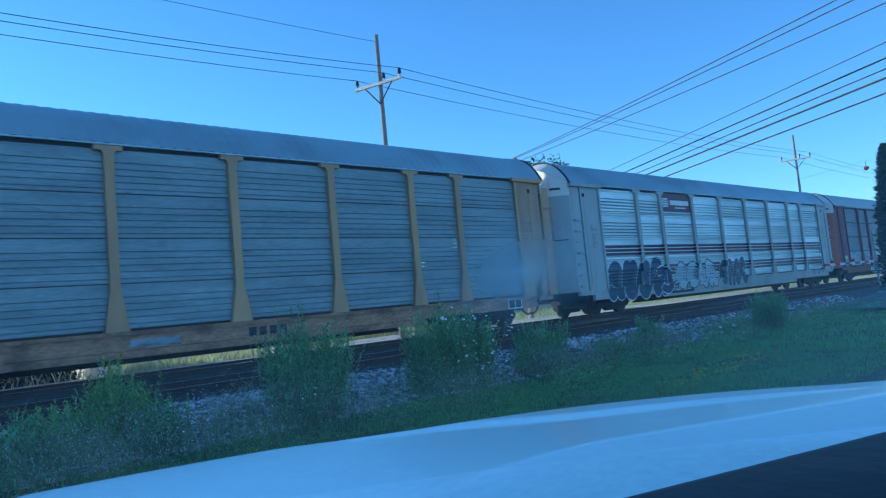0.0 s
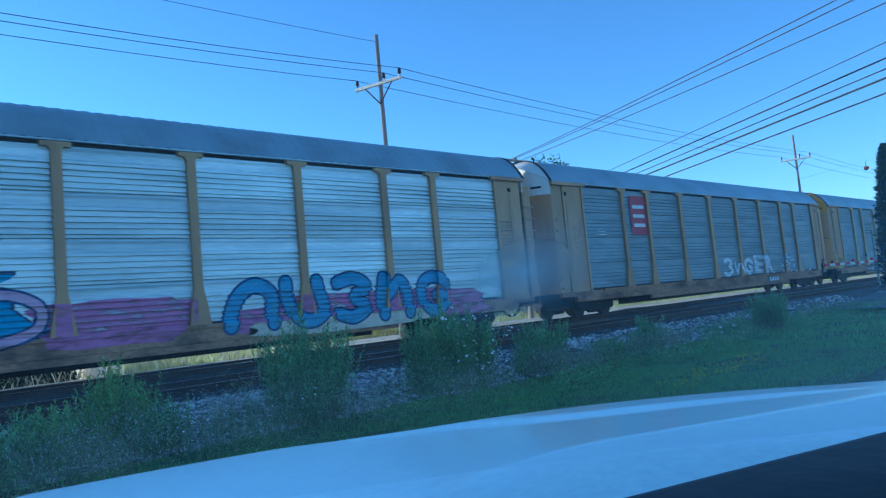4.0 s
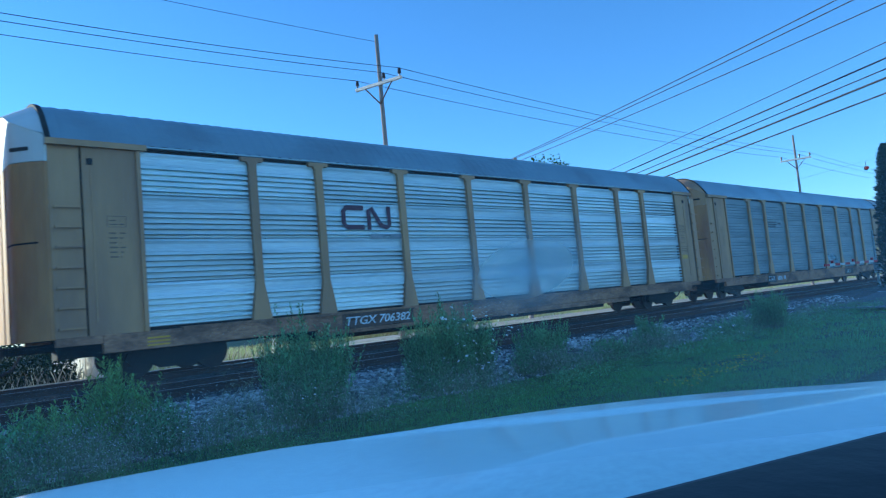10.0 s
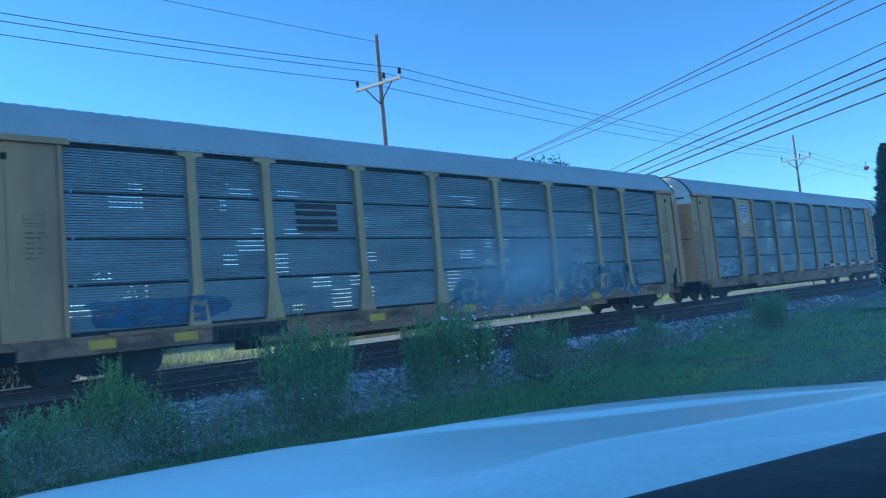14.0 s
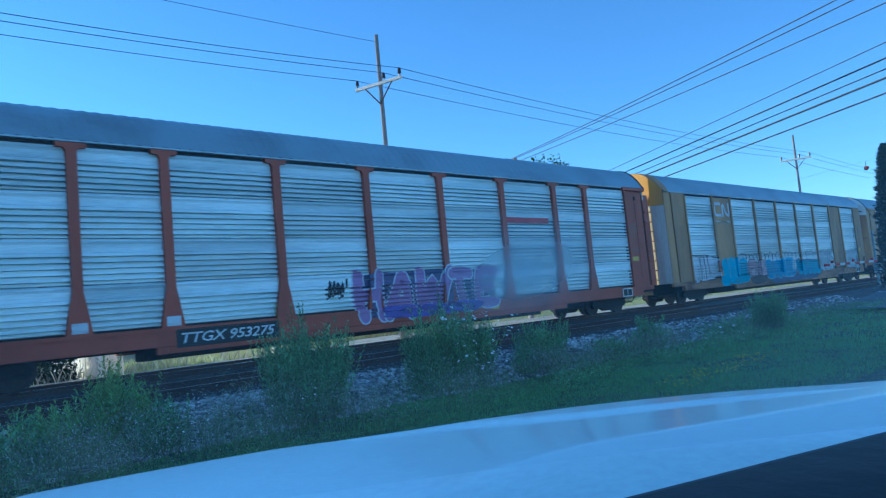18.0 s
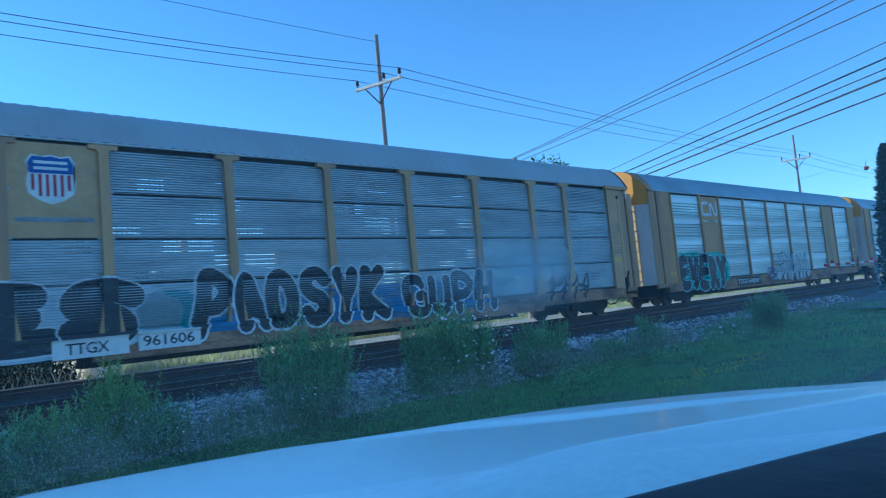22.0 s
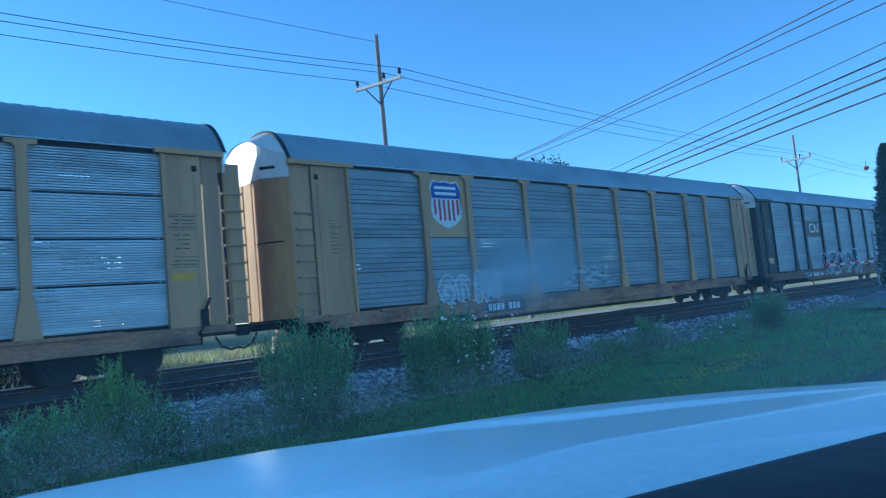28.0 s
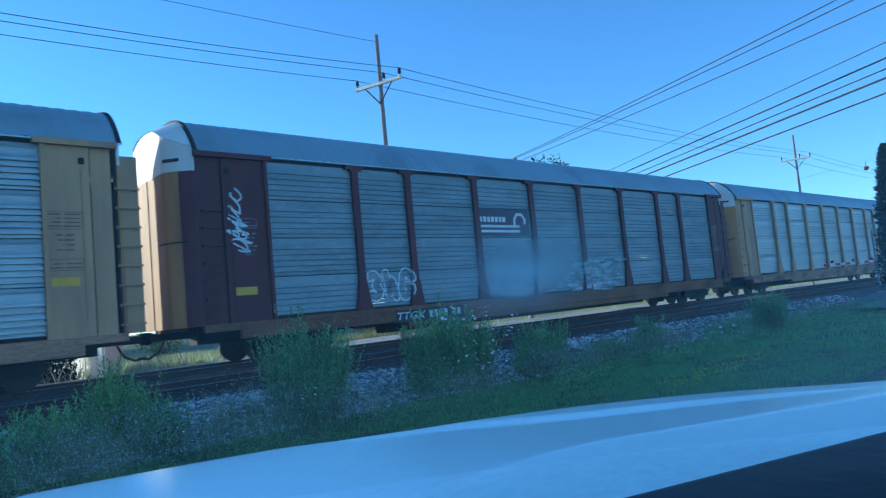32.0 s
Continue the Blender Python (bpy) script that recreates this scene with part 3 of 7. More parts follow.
@functools.lru_cache(None)
def bolster_mesh():
    bm = boxes((-0.22, -0.95, 0.36, 0.22, 0.95, 0.66), bevel=0.03)
    for y in (-0.99, 0.99):
        for x in (-0.12, 0.12):
            cyl_into(bm, (x, y, 0.26), (x, y, 0.56), 0.07, n=8)
    me = bpy.data.meshes.new("bolster")
    bm.to_mesh(me)
    bm.free()
    return me


@functools.lru_cache(None)
def coupler_mesh():
    bm = bmesh.new()
    box_into(bm, -0.78, 1.41, 0.74, 0.3, 1.57, 0.92, bevel=0.02)
    box_into(bm, -0.98, 1.33, 0.68, -0.74, 1.65, 0.98, bevel=0.04)
    pts = [Vector((-0.3, 1.85, 0.72)), Vector((-0.45, 1.86, 0.45)), Vector((-0.7, 1.85, 0.33)), Vector((-0.95, 1.83, 0.38))]
    for a, b in zip(pts, pts[1:]):
        cyl_into(bm, a, b, 0.03, n=6)
    me = bpy.data.meshes.new("coupler")
    bm.to_mesh(me)
    bm.free()
    return me


FLIPPED = {}


def flip_x(me_fn, *args):
    """Mesh mirrored along the car, kept once."""
    key = (me_fn, args)
    if key not in FLIPPED:
        me = me_fn(*args).copy()
        for v in me.vertices:
            v.co.x = -v.co.x
        me.flip_normals()
        FLIPPED[key] = me
    return FLIPPED[key]


def truck(car, x):
    t = new("truck")
    t.parent, t.location = car, (x, WIDTH / 2, 0)
    me = sideframe_mesh()
    for y in (-1.02, 1.02):
        add_mesh("sideframe", me, STEEL, t, Matrix.Translation((0, y, 0)))
    add_mesh("bolster", bolster_mesh(), STEEL, t)
    for a in (-0.89, 0.89):
        add_mesh("axle", axle_mesh(), STEEL, t, Matrix.Translation((a, 0, 0.42)))
        add_mesh("wheel", wheel_mesh(), WHEEL, t, Matrix.Translation((a, -0.80, 0.42)))
        add_mesh("wheel", wheel_mesh(), WHEEL, t, pose(a, 0.80, 0.42, 0, 0, 180))
    return t


STYLES = []


def autorack(label, post=TAN, panel=PANEL_DARK, end=TAN, cap=WHITE, roof=ROOF, sill=None, style="band", solid=(), posts=POSTS, post_style="flare", far_open=False, rows=4, end_door=None, shape="round", clips=False, dark_bays=(), low_row=None, shallow=False, far_door=None):
    """Covered car carrier: arched roof, corrugated side panels between posts, rounded end doors, two trucks."""
    style_end = shape
    STYLES.append((style, rows, posts, post_style, solid))
    car = tagged(new("autorack_railcar"), label, "railcar", "railcars of the train")
    add_mesh("roof", roof_mesh(), roof, car)
    edges = [DOOR_F, *posts, DOOR_R]
    h = (Z_PAN1 - Z_PAN0) / rows
    for i, (a, b) in enumerate(zip(edges, edges[1:])):
        w = round(b - a, 2)
        if i in solid:
            add_mesh("plain_panel", panel_mesh(w, Z_PAN1 - Z_PAN0, "flat"), post, car, Matrix.Translation((a, -0.02, Z_PAN0)), "plain painted bay panel")
        else:
            for r in range(rows):
                add_mesh("panel", panel_mesh(w, round(h - (0.04 if style == "fine" else 0.012), 3), style), PANEL_MID if i in dark_bays else low_row if low_row and r == 0 and i < 5 else panel, car, Matrix.Translation((a, 0.0, Z_PAN0 + r * h)))
        if far_open and i not in solid:
            for r in range(1, rows):
                # Added dark strip keeps daylight out of the open seam.
                add_mesh("seam_strip", box_mesh("seam_strip", 0.0, 0.05, -0.06, w, 0.07, 0.06), STEEL, car, Matrix.Translation((a, 0, Z_PAN0 + r * h)))
                for x in () if not clips else (a + 0.15, b - 0.15):
                    add_mesh("clip", box_mesh("clip", -0.028, -0.03, -0.035, 0.028, 0.0, 0.035), GREY, car, Matrix.Translation((x, 0, Z_PAN0 + r * h)))
        if not far_open or i % 3 == 1:
            add_mesh("panel", panel_mesh(w, round(Z_PAN1 - Z_PAN0, 3), "flat"), panel, car, pose(b, WIDTH, Z_PAN0, 0, 0, 180))
    # Added strip blocks daylight leaking between sill and panels.
    add_mesh("bottom_chord", box_mesh("bottom_chord", DOOR_F, 0.055, 0.99, DOOR_R, 0.11, 1.125), STEEL, car)
    # Dark strip stands in for the shadow in the gap under the eave.
    add_mesh("top_chord", box_mesh("top_chord", DOOR_F, 0.04, 5.05, DOOR_R, 0.12, 5.30), STEEL, car)
    add_mesh("top_rail", box_mesh("top_rail", DOOR_F, -0.062, 5.192, DOOR_R, 0.03, 5.225), roof, car)
    if style == "low":
        add_mesh("eave_plate", box_mesh("eave_plate", DOOR_F, -0.004, 5.06, DOOR_R, 0.03, 5.25), panel, car)
    pm = post_mesh(post_style)
    for x in posts:
        add_mesh("post", pm, post, car, Matrix.Translation((x, 0, 0)))
        add_mesh("post", pm, post, car, pose(x, WIDTH, 0, 0, 0, 180))
    sm = sill or (SILL_TAN if post in (TAN, PALE_TAN, DEEP_TAN) else post)
    add_mesh("side_sill", sill_mesh(shallow), sm, car)
    add_mesh("side_sill", sill_mesh(shallow), sm, car, pose(BODY, WIDTH, 0, 0, 0, 180))
    add_mesh("underframe", underframe_mesh(shallow), STEEL, car)
    for flip in (False, True):
        base_m = pose(BODY, 0, 0) if flip else Matrix.Identity(4)
        get = (lambda f, *a: flip_x(f, *a)) if flip else (lambda f, *a: f(*a))
        wd = BODY - DOOR_R if flip else DOOR_F
        corner(car, wd, end, flip, False, STEEL, style_end != "boxy")
        corner(car, wd, end, flip, True, STEEL, style_end != "boxy")
        wing = flip and style_end != "boxy" and style != "low"
        for i in range(0 if style_end == "boxy" else 8 if wing else 7):
            add_mesh("rung", get(grab_iron_mesh), end, car, base_m @ Matrix.Translation((0.43 if wing else 0, 0, 1.2 + 0.43 * i)))
        if wing:
            add_mesh("end_wing", box_mesh("end_wing", -0.07, 0.03, 1.0, 0.38, 0.09, 4.98), end, car, base_m)
        if style != "low" or flip:
            add_mesh("stencil", get(stencil_mesh, 1.18 if flip else 1.30, flip), STENCIL_PALE if end in (BLACK, BROWN, MAROON) else STENCIL, car, base_m, "faded stencilled data")["kind"] = "stuff"
        if flip and style in ("soft", "fine") or flip and style_end == "boxy":
            add_mesh("hand_brake", get(bracket_mesh), STEEL, car, base_m)
        leaf = end_door or (RUST_TAN if end is TAN else end)
        shape = ("flat" if style_end == "boxy" else "blunt") if flip else style_end
        zt = 4.6 if style_end == "boxy" else 4.75
        if style_end == "boxy":
            pieces = ((0.02, 0.475, 0.0, FACET), (0.49, 0.74, -0.03, PALE_YELLOW), (0.79, 0.98, -0.07, leaf), (1.03, 1.22, -0.04, leaf), (1.26, 1.46, -0.08, leaf))
        else:
            pieces = ((0.02, 0.22 if far_door else 0.98, 0.0, leaf), (0.25 if far_door else 1.03, 1.475, 0.01, far_door or leaf))
            add_mesh("hinge", get(end_mesh, 0.12, 0.92, 3.02, 3.06, 0.012, shape), STEEL, car, base_m)
            add_mesh("hinge", get(end_mesh, 0.20, 0.50, 5.0, 5.08, 0.02, shape), STEEL, car, base_m)
            add_mesh("roof_hoop", get(hoop_mesh), STEEL, car, base_m)
        for y0, y1, proud, mat in pieces:
            add_mesh("end_door", get(end_mesh, y0, y1, 1.0, zt, proud, shape), mat, car, base_m)
            add_mesh("end_door", get(end_mesh, round(WIDTH - y1, 3), round(WIDTH - y0, 3), 1.0, zt, proud + (0.02 if shape == "round" else 0.0), shape), mat, car, base_m)
        # Dark sheet behind the leaves, painting shade into the gaps between them.
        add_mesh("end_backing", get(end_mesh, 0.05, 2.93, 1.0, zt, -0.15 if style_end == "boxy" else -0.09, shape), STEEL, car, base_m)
        add_mesh("end_cap", get(end_mesh, 0.02, 2.96, zt + 0.01, 9.0, 0.0, shape), cap, car, base_m, "pale painted cap above the end doors")
        add_mesh("roof_lid", get(roof_lid_mesh, shape), end if style_end == "boxy" else cap, car, base_m)
        if style_end == "boxy" and (end is TAN or not flip):
            add_mesh("roof_band", get(roof_band_mesh, 0.95 if flip else 0.40), end, car, base_m, "tan painted roof edge")
        add_mesh("coupler", get(coupler_mesh), STEEL, car, base_m)
    truck(car, 2.65)
    truck(car, BODY - 2.85)
    return car


# positions of the car fronts at the start, and the train's pace
PITCH = 29.09
FRONTS = (-7.55, 21.53, 50.70, 79.77, 108.76, 137.85, 166.83, 195.85, 224.91, 254.00, 283.10, 312.19, 341.28, 370.36, 399.47,
          428.58, 457.64, 486.68, 515.78, 544.93, 573.97, 603.05, 632.23, 661.28, 690.39, 719.49, 748.6)
SPEED, GAIN = 22.0645, 0.0130

TRAIN = []
TRAIN.append(autorack("covered car carrier with weathered grey panels and flared tan posts", panel=PERF_SPARSE, far_open=True, style="soft"))
TRAIN.append(autorack("covered car carrier, pale grey, with maroon stripes", post=GREY, panel=PANEL_LIGHT, end=GREY))
TRAIN.append(autorack("covered car carrier, faded maroon, with dark perforated panels", post=MAROON, low_row=PERF_GREY, panel=PERF_MAROON, far_open=True, end=MAROON, end_door=MAROON_SUNLIT, roof=ROOF_PALE, sill=RUSTY, style="fine"))
TRAIN.append(autorack("covered car carrier with pale panels and pink and blue graffiti", panel=PANEL_LIGHT, style="mild", end_door=RUST_TAN))
TRAIN.append(autorack("covered car carrier with grey panels, tan posts and a red sign", panel=PERF_SPARSE, far_open=True, style="soft"))
TRAIN.append(autorack("covered car carrier with grey panels and bright blue and red graffiti", cap=CAP_YELLOW, post=PALE_TAN, panel=PERF_SPARSE, far_open=True, style="soft"))
TRAIN.append(autorack("tan covered car carrier with pale panels and white graffiti", panel=PANEL_LIGHT, cap=CAP_YELLOW, end_door=PALE_YELLOW, shape="boxy", dark_bays=(6, 8)))
TRAIN.append(autorack("covered car carrier with grey panels and black and pink graffiti", panel=PANEL_DARK, style="soft"))
TRAIN.append(autorack("tan covered car carrier with clean pale panels", panel=PANEL_LIGHT, end_door=RUST_TAN))
TRAIN.append(autorack("covered car carrier with dark grey panels and tan posts", cap=TAN, panel=PERF_SPARSE, far_open=True, style="soft"))
TRAIN.append(autorack("solid-sided beige-grey covered car carrier", post=PANEL_SOLID, panel=PANEL_SOLID, end=PANEL_SOLID, style="low", rows=1, sill=STEEL, shallow=True, post_style="thin", posts=tuple(1.8 + 1.175 * i for i in range(1, 20))))
TRAIN.append(autorack("covered car carrier with dark perforated panels and tan posts", post=PALE_TAN, roof=ROOF_PALE, panel=PERF_DARK, far_open=True, clips=True, style="fine"))
TRAIN.append(autorack("covered car carrier with perforated panels and a shield sign", panel=PERF_DARK, far_open=True, clips=True, roof=ROOF_PALE, style="fine", end_door=RUST_TAN))
TRAIN.append(autorack("black covered car carrier with dark panels and graffiti", post=BLACK, end=BLACK, sill=BLACK, panel=PERF_MID, far_open=True, clips=True, style="fine", roof=ROOF_PALE))
TRAIN.append(autorack("orange-red covered car carrier with pale panels", post=RED, end=RED, panel=PANEL_LIGHT))
TRAIN.append(autorack("tan covered car carrier with pale panels and blue graffiti", panel=PANEL_LIGHT, solid=(1, 7), post=DEEP_TAN, end=DEEP_TAN, cap=CAP_YELLOW, post_style="plain", end_door=PALE_YELLOW, shape="boxy"))
TRAIN.append(autorack("covered car carrier with grey panels, tan posts and a yellow sign", panel=PANEL_MID, style="mild", post=PALE_TAN, end_door=RUST_TAN))
TRAIN.append(autorack("covered car carrier with dark perforated panels and large graffiti", roof=ROOF_PALE, panel=PERF_GREY, far_open=True, clips=True, style="fine", end_door=RUST_TAN))
TRAIN.append(autorack("tan covered car carrier with pale panels and green and black graffiti", panel=PANEL_LIGHT, solid=(1, 7), post=DEEP_TAN, end=DEEP_TAN, cap=CAP_YELLOW, post_style="plain", end_door=PALE_YELLOW, shape="boxy"))
TRAIN.append(autorack("tan covered car carrier with pale panels and red signs", panel=PANEL_LIGHT, solid=(1, 7), post=DEEP_TAN, end=DEEP_TAN, cap=CAP_YELLOW, post_style="plain", end_door=PALE_YELLOW, shape="boxy"))
TRAIN.append(autorack("covered car carrier with dark panels, a shield sign and graffiti", panel=PERF_SPARSE, far_open=True, style="soft"))
TRAIN.append(autorack("covered car carrier with perforated pale panels", panel=PERF_MID, far_open=True, clips=True, style="fine"))
TRAIN.append(autorack("covered car carrier with dark panels and a shield sign", panel=PERF_SPARSE, far_open=True, end_door=RUST_TAN, style="soft"))
TRAIN.append(autorack("black covered car carrier with dark panels and white graffiti", post=BLACK, end=BLACK, sill=RUSTY, far_door=PALE_YELLOW, panel=PERF_HAZE, far_open=True, style="soft"))
TRAIN.append(autorack("covered car carrier with pale panels and tan posts", panel=PANEL_MID, style="mild", end_door=RUST_TAN))
TRAIN.append(autorack("dark brown covered car carrier with grey panels", post=BROWN, end=BROWN, sill=RUSTY, far_door=RUST_TAN, panel=PERF_SPARSE, far_open=True, style="soft"))
TRAIN.append(autorack("covered car carrier with plain grey panels and tan posts", panel=PANEL_MID, style="mild", end_door=RUST_TAN))
# Unseen cars added ahead of the first to keep sun off the verge.
LEADERS = [autorack("unseen covered car carrier added ahead to shade the verge", style="soft") for _ in range(3)]
LEADER_FRONTS = tuple(FRONTS[0] - PITCH * (i + 1) for i in range(3))


# ---------------------------------------------------------------- paint, signs and lettering on the cars
SPRAYS = {}


def spray(r, g, b, wear=0.25):
    """Weathered paint film; worn spots let the sheet below show."""
    key = (r, g, b, wear)
    if key in SPRAYS:
        return SPRAYS[key]
    m = material("paint_film", (r, g, b), 0.5, vary=0.08, fine=9, broad=2.0, dirt=(r * 0.7, g * 0.7, b * 0.7), bump=0)
    n, l = m.node_tree.nodes, m.node_tree.links
    co, mp, nz, mr = n.new("ShaderNodeTexCoord"), n.new("ShaderNodeMapping"), n.new("ShaderNodeTexNoise"), n.new("ShaderNodeMapRange")
    mp.inputs["Scale"].default_value = (0.7, 1, 3.0)
    nz.inputs["Scale"].default_value, nz.inputs["Detail"].default_value = 2.2, 6
    mr.inputs["From Min"].default_value, mr.inputs["From Max"].default_value = 0.62 - wear * 0.4, 0.80 - wear * 0.4
    mr.inputs["To Max"].default_value = min(0.9, wear * 1.6)
    tr, mx = n.new("ShaderNodeBsdfTransparent"), n.new("ShaderNodeMixShader")
    l.new(co.outputs["Object"], mp.inputs[0])
    l.new(mp.outputs[0], nz.inputs["Vector"])
    l.new(nz.outputs[0], mr.inputs[0])
    l.new(mr.outputs[0], mx.inputs[0])
    l.new(n["Principled BSDF"].outputs[0], mx.inputs[1])
    l.new(tr.outputs[0], mx.inputs[2])
    l.new(mx.outputs[0], n["Material Output"].inputs[0])
    SPRAYS[key] = m
    return m


INK = spray(0.02, 0.022, 0.03)
CHALK = spray(0.72, 0.74, 0.76)
CYAN = spray(0.03, 0.42, 0.62)
DEEP_BLUE = spray(0.02, 0.10, 0.45)
PINK = spray(0.46, 0.16, 0.34, 0.4)
RED_PAINT = spray(0.50, 0.03, 0.03)
GOLD = spray(0.70, 0.42, 0.04, 0.1)
SIGN_RED = spray(0.33, 0.02, 0.05, 0.05)
SIGN_MAROON = spray(0.085, 0.012, 0.042, 0.05)
SIGN_WHITE = spray(0.75, 0.75, 0.73, 0.05)
SIGN_BLUE = spray(0.03, 0.08, 0.35, 0.05)
FADED = spray(0.42, 0.48, 0.52, 0.5)
GREY_PAINT = spray(0.30, 0.32, 0.34, 0.4)
SIGN_BLACK = spray(0.015, 0.015, 0.018, 0.05)
PLATE_TAN = spray(0.52, 0.33, 0.15, 0.1)


def drape(bm, k, lift, board=False):
    """Lays a flat shape in x and z on the ribs, posts and sill of car k."""
    if board:
        for v in bm.verts:
            v.co.y += -0.022 - lift
        return bm
    style, rows, posts, post_style, solid = STYLES[k]
    pitch = (Z_PAN1 - Z_PAN0) / rows
    prof = rib_profile(style, pitch - 0.012)
    zs = [v.co.z for v in bm.verts]
    xs = [v.co.x for v in bm.verts]
    lo, hi, left, right = min(zs), max(zs), min(xs), max(xs)
    cuts = [Z_PAN0 + r * pitch + z for r in range(rows) for z, _ in prof] + [Z_PAN0 - 0.004, 1.056, 1.052, 0.965, 0.961]
    hw = 0.16 if post_style == "flare" else 0.09
    proud = {"plain": -0.072, "thin": -0.058, "flare": -0.102}[post_style]
    edges = [DOOR_F, *posts, DOOR_R]
    flats = [(edges[i], edges[i + 1]) for i in solid]
    bands = [(p - hw, p + hw) for p in posts]

    def cut(co, no):
        bmesh.ops.bisect_plane(bm, geom=bm.verts[:] + bm.edges[:] + bm.faces[:], plane_co=co, plane_no=no)
    for a, b in bands:
        for x in (a - 0.002, a + 0.002, b - 0.002, b + 0.002):
            if left < x < right:
                cut((x, 0, 0), (1, 0, 0))
    for z in cuts:
        if lo < z < hi:
            cut((0, 0, z), (0, 0, 1))
    pz, py = [z for z, _ in prof], [y for _, y in prof]
    for v in bm.verts:
        x, z = v.co.x, v.co.z
        if z < 0.963:
            y = -0.055
        elif z < 1.054:
            y = -0.112
        elif any(a < x < b for a, b in bands):
            y = proud
        elif x < DOOR_F or x > DOOR_R:
            y = -0.018
        elif any(a < x < b for a, b in flats):
            y = -0.022
        else:
            zz = (z - Z_PAN0) % pitch
            y = float(np.interp(zz, pz, py))
        v.co.y += y - lift
    return bm


def stick(name, k, bm, mat, layer=0, label=""):
    drape(bm, k, 0.004 + 0.004 * layer, name.startswith(("sign_plate", "sign_board", "emblem", "sign_bar")) and k not in (3, 9, 24))
    bmesh.ops.recalc_face_normals(bm, faces=bm.faces[:])
    return part(name, bm, mat, TRAIN[k], label)


@functools.lru_cache(None)
def text_outline(s, fat, shear):
    cu = bpy.data.curves.new("text", "FONT")
    cu.body, cu.size, cu.offset, cu.shear, cu.resolution_u = s, 1.0, fat, shear, 2
    cu.space_character = 0.92 + 2 * fat
    tmp = bpy.data.objects.new("tmp", cu)
    me = bpy.data.meshes.new_from_object(tmp)
    bpy.data.objects.remove(tmp)
    xs, ys = [v.co.x for v in me.vertices], [v.co.y for v in me.vertices]
    return me, min(xs), max(xs), min(ys), max(ys)


def lettering(k, s, x0, x1, z0, z1, mat, layer=0, fat=0.0, shear=0.0, name="lettering", grow=0.0, label=""):
    me, a, b, c, d = text_outline(s, fat, shear)
    bm = bmesh.new()
    bm.from_mesh(me)
    x0, x1, z0, z1 = x0 - grow, x1 + grow, z0 - grow, z1 + grow
    for v in bm.verts:
        v.co = Vector((x0 + (v.co.x - a) / (b - a) * (x1 - x0), 0, z0 + (v.co.y - c) / (d - c) * (z1 - z0)))
    return stick(name, k, bm, mat, layer, label)


def tag_word(k, s, x0, x1, z0, z1, fill, outline=None, shear=0.0, layer=1, fat=0.035, edge=0.045, wild=1.0, shadow=None):
    """A sprayed word: each letter leans, swells and overlaps its neighbours in its own way."""
    rnd = random.Random(len(s) * 7 + k)
    widths = [0.45 if c == "I" else 1.25 if c in "MW" else 1.0 for c in s]
    at, total = 0.0, sum(widths)
    for c, w in zip(s, widths):
        a, b = x0 + (x1 - x0) * at / total, x0 + (x1 - x0) * (at + w) / total
        at += w
        lap, h = 0.05 * (b - a), z1 - z0
        lo, hi = z0 + rnd.uniform(-0.05, 0.07) * h * wild, z1 + rnd.uniform(-0.08, 0.08) * h * wild
        turn, swell, bend, ph = rnd.uniform(-0.10, 0.10) * wild, rnd.uniform(-0.15, 0.22) * wild, 0.05 * wild, rnd.uniform(0, 6.3)

        def hand(x, z, a=a, b=b, lo=lo, hi=hi, turn=turn, swell=swell, ph=ph):
            u, v = (x - (a + b) / 2) / (b - a), (z - lo) / (hi - lo) - 0.5
            px = (a + b) / 2 + (b - a) * u * (1 + swell * v * 2) + turn * v * (hi - lo) + bend * (b - a) * math.sin(4.5 * v + ph)
            return px, (lo + hi) / 2 + (hi - lo) * (v + 0.05 * wild * math.sin(5 * u + ph))
        for mat, lv, f, grow, name, dx, dz in ((shadow, layer - 0.5, fat + edge, 0.08, "graffiti_shadow", -0.16, -0.10), (outline, layer, fat + edge, 0.05, "graffiti_outline", 0, 0), (fill, layer + 1, fat, 0.0, "graffiti_lettering", 0, 0)):
            if mat is None:
                continue
            me, p, q, r, t = text_outline(c, f, shear)
            bm = bmesh.new()
            bm.from_mesh(me)
            for vert in bm.verts:
                x = a - lap - grow + (vert.co.x - p) / (q - p) * (b - a + 2 * lap + 2 * grow)
                z = lo - grow + (vert.co.y - r) / (t - r) * (hi - lo + 2 * grow)
                x, z = hand(x, z)
                vert.co = Vector((x + dx, 0, z + dz))
            stick(name, k, bm, mat, lv)


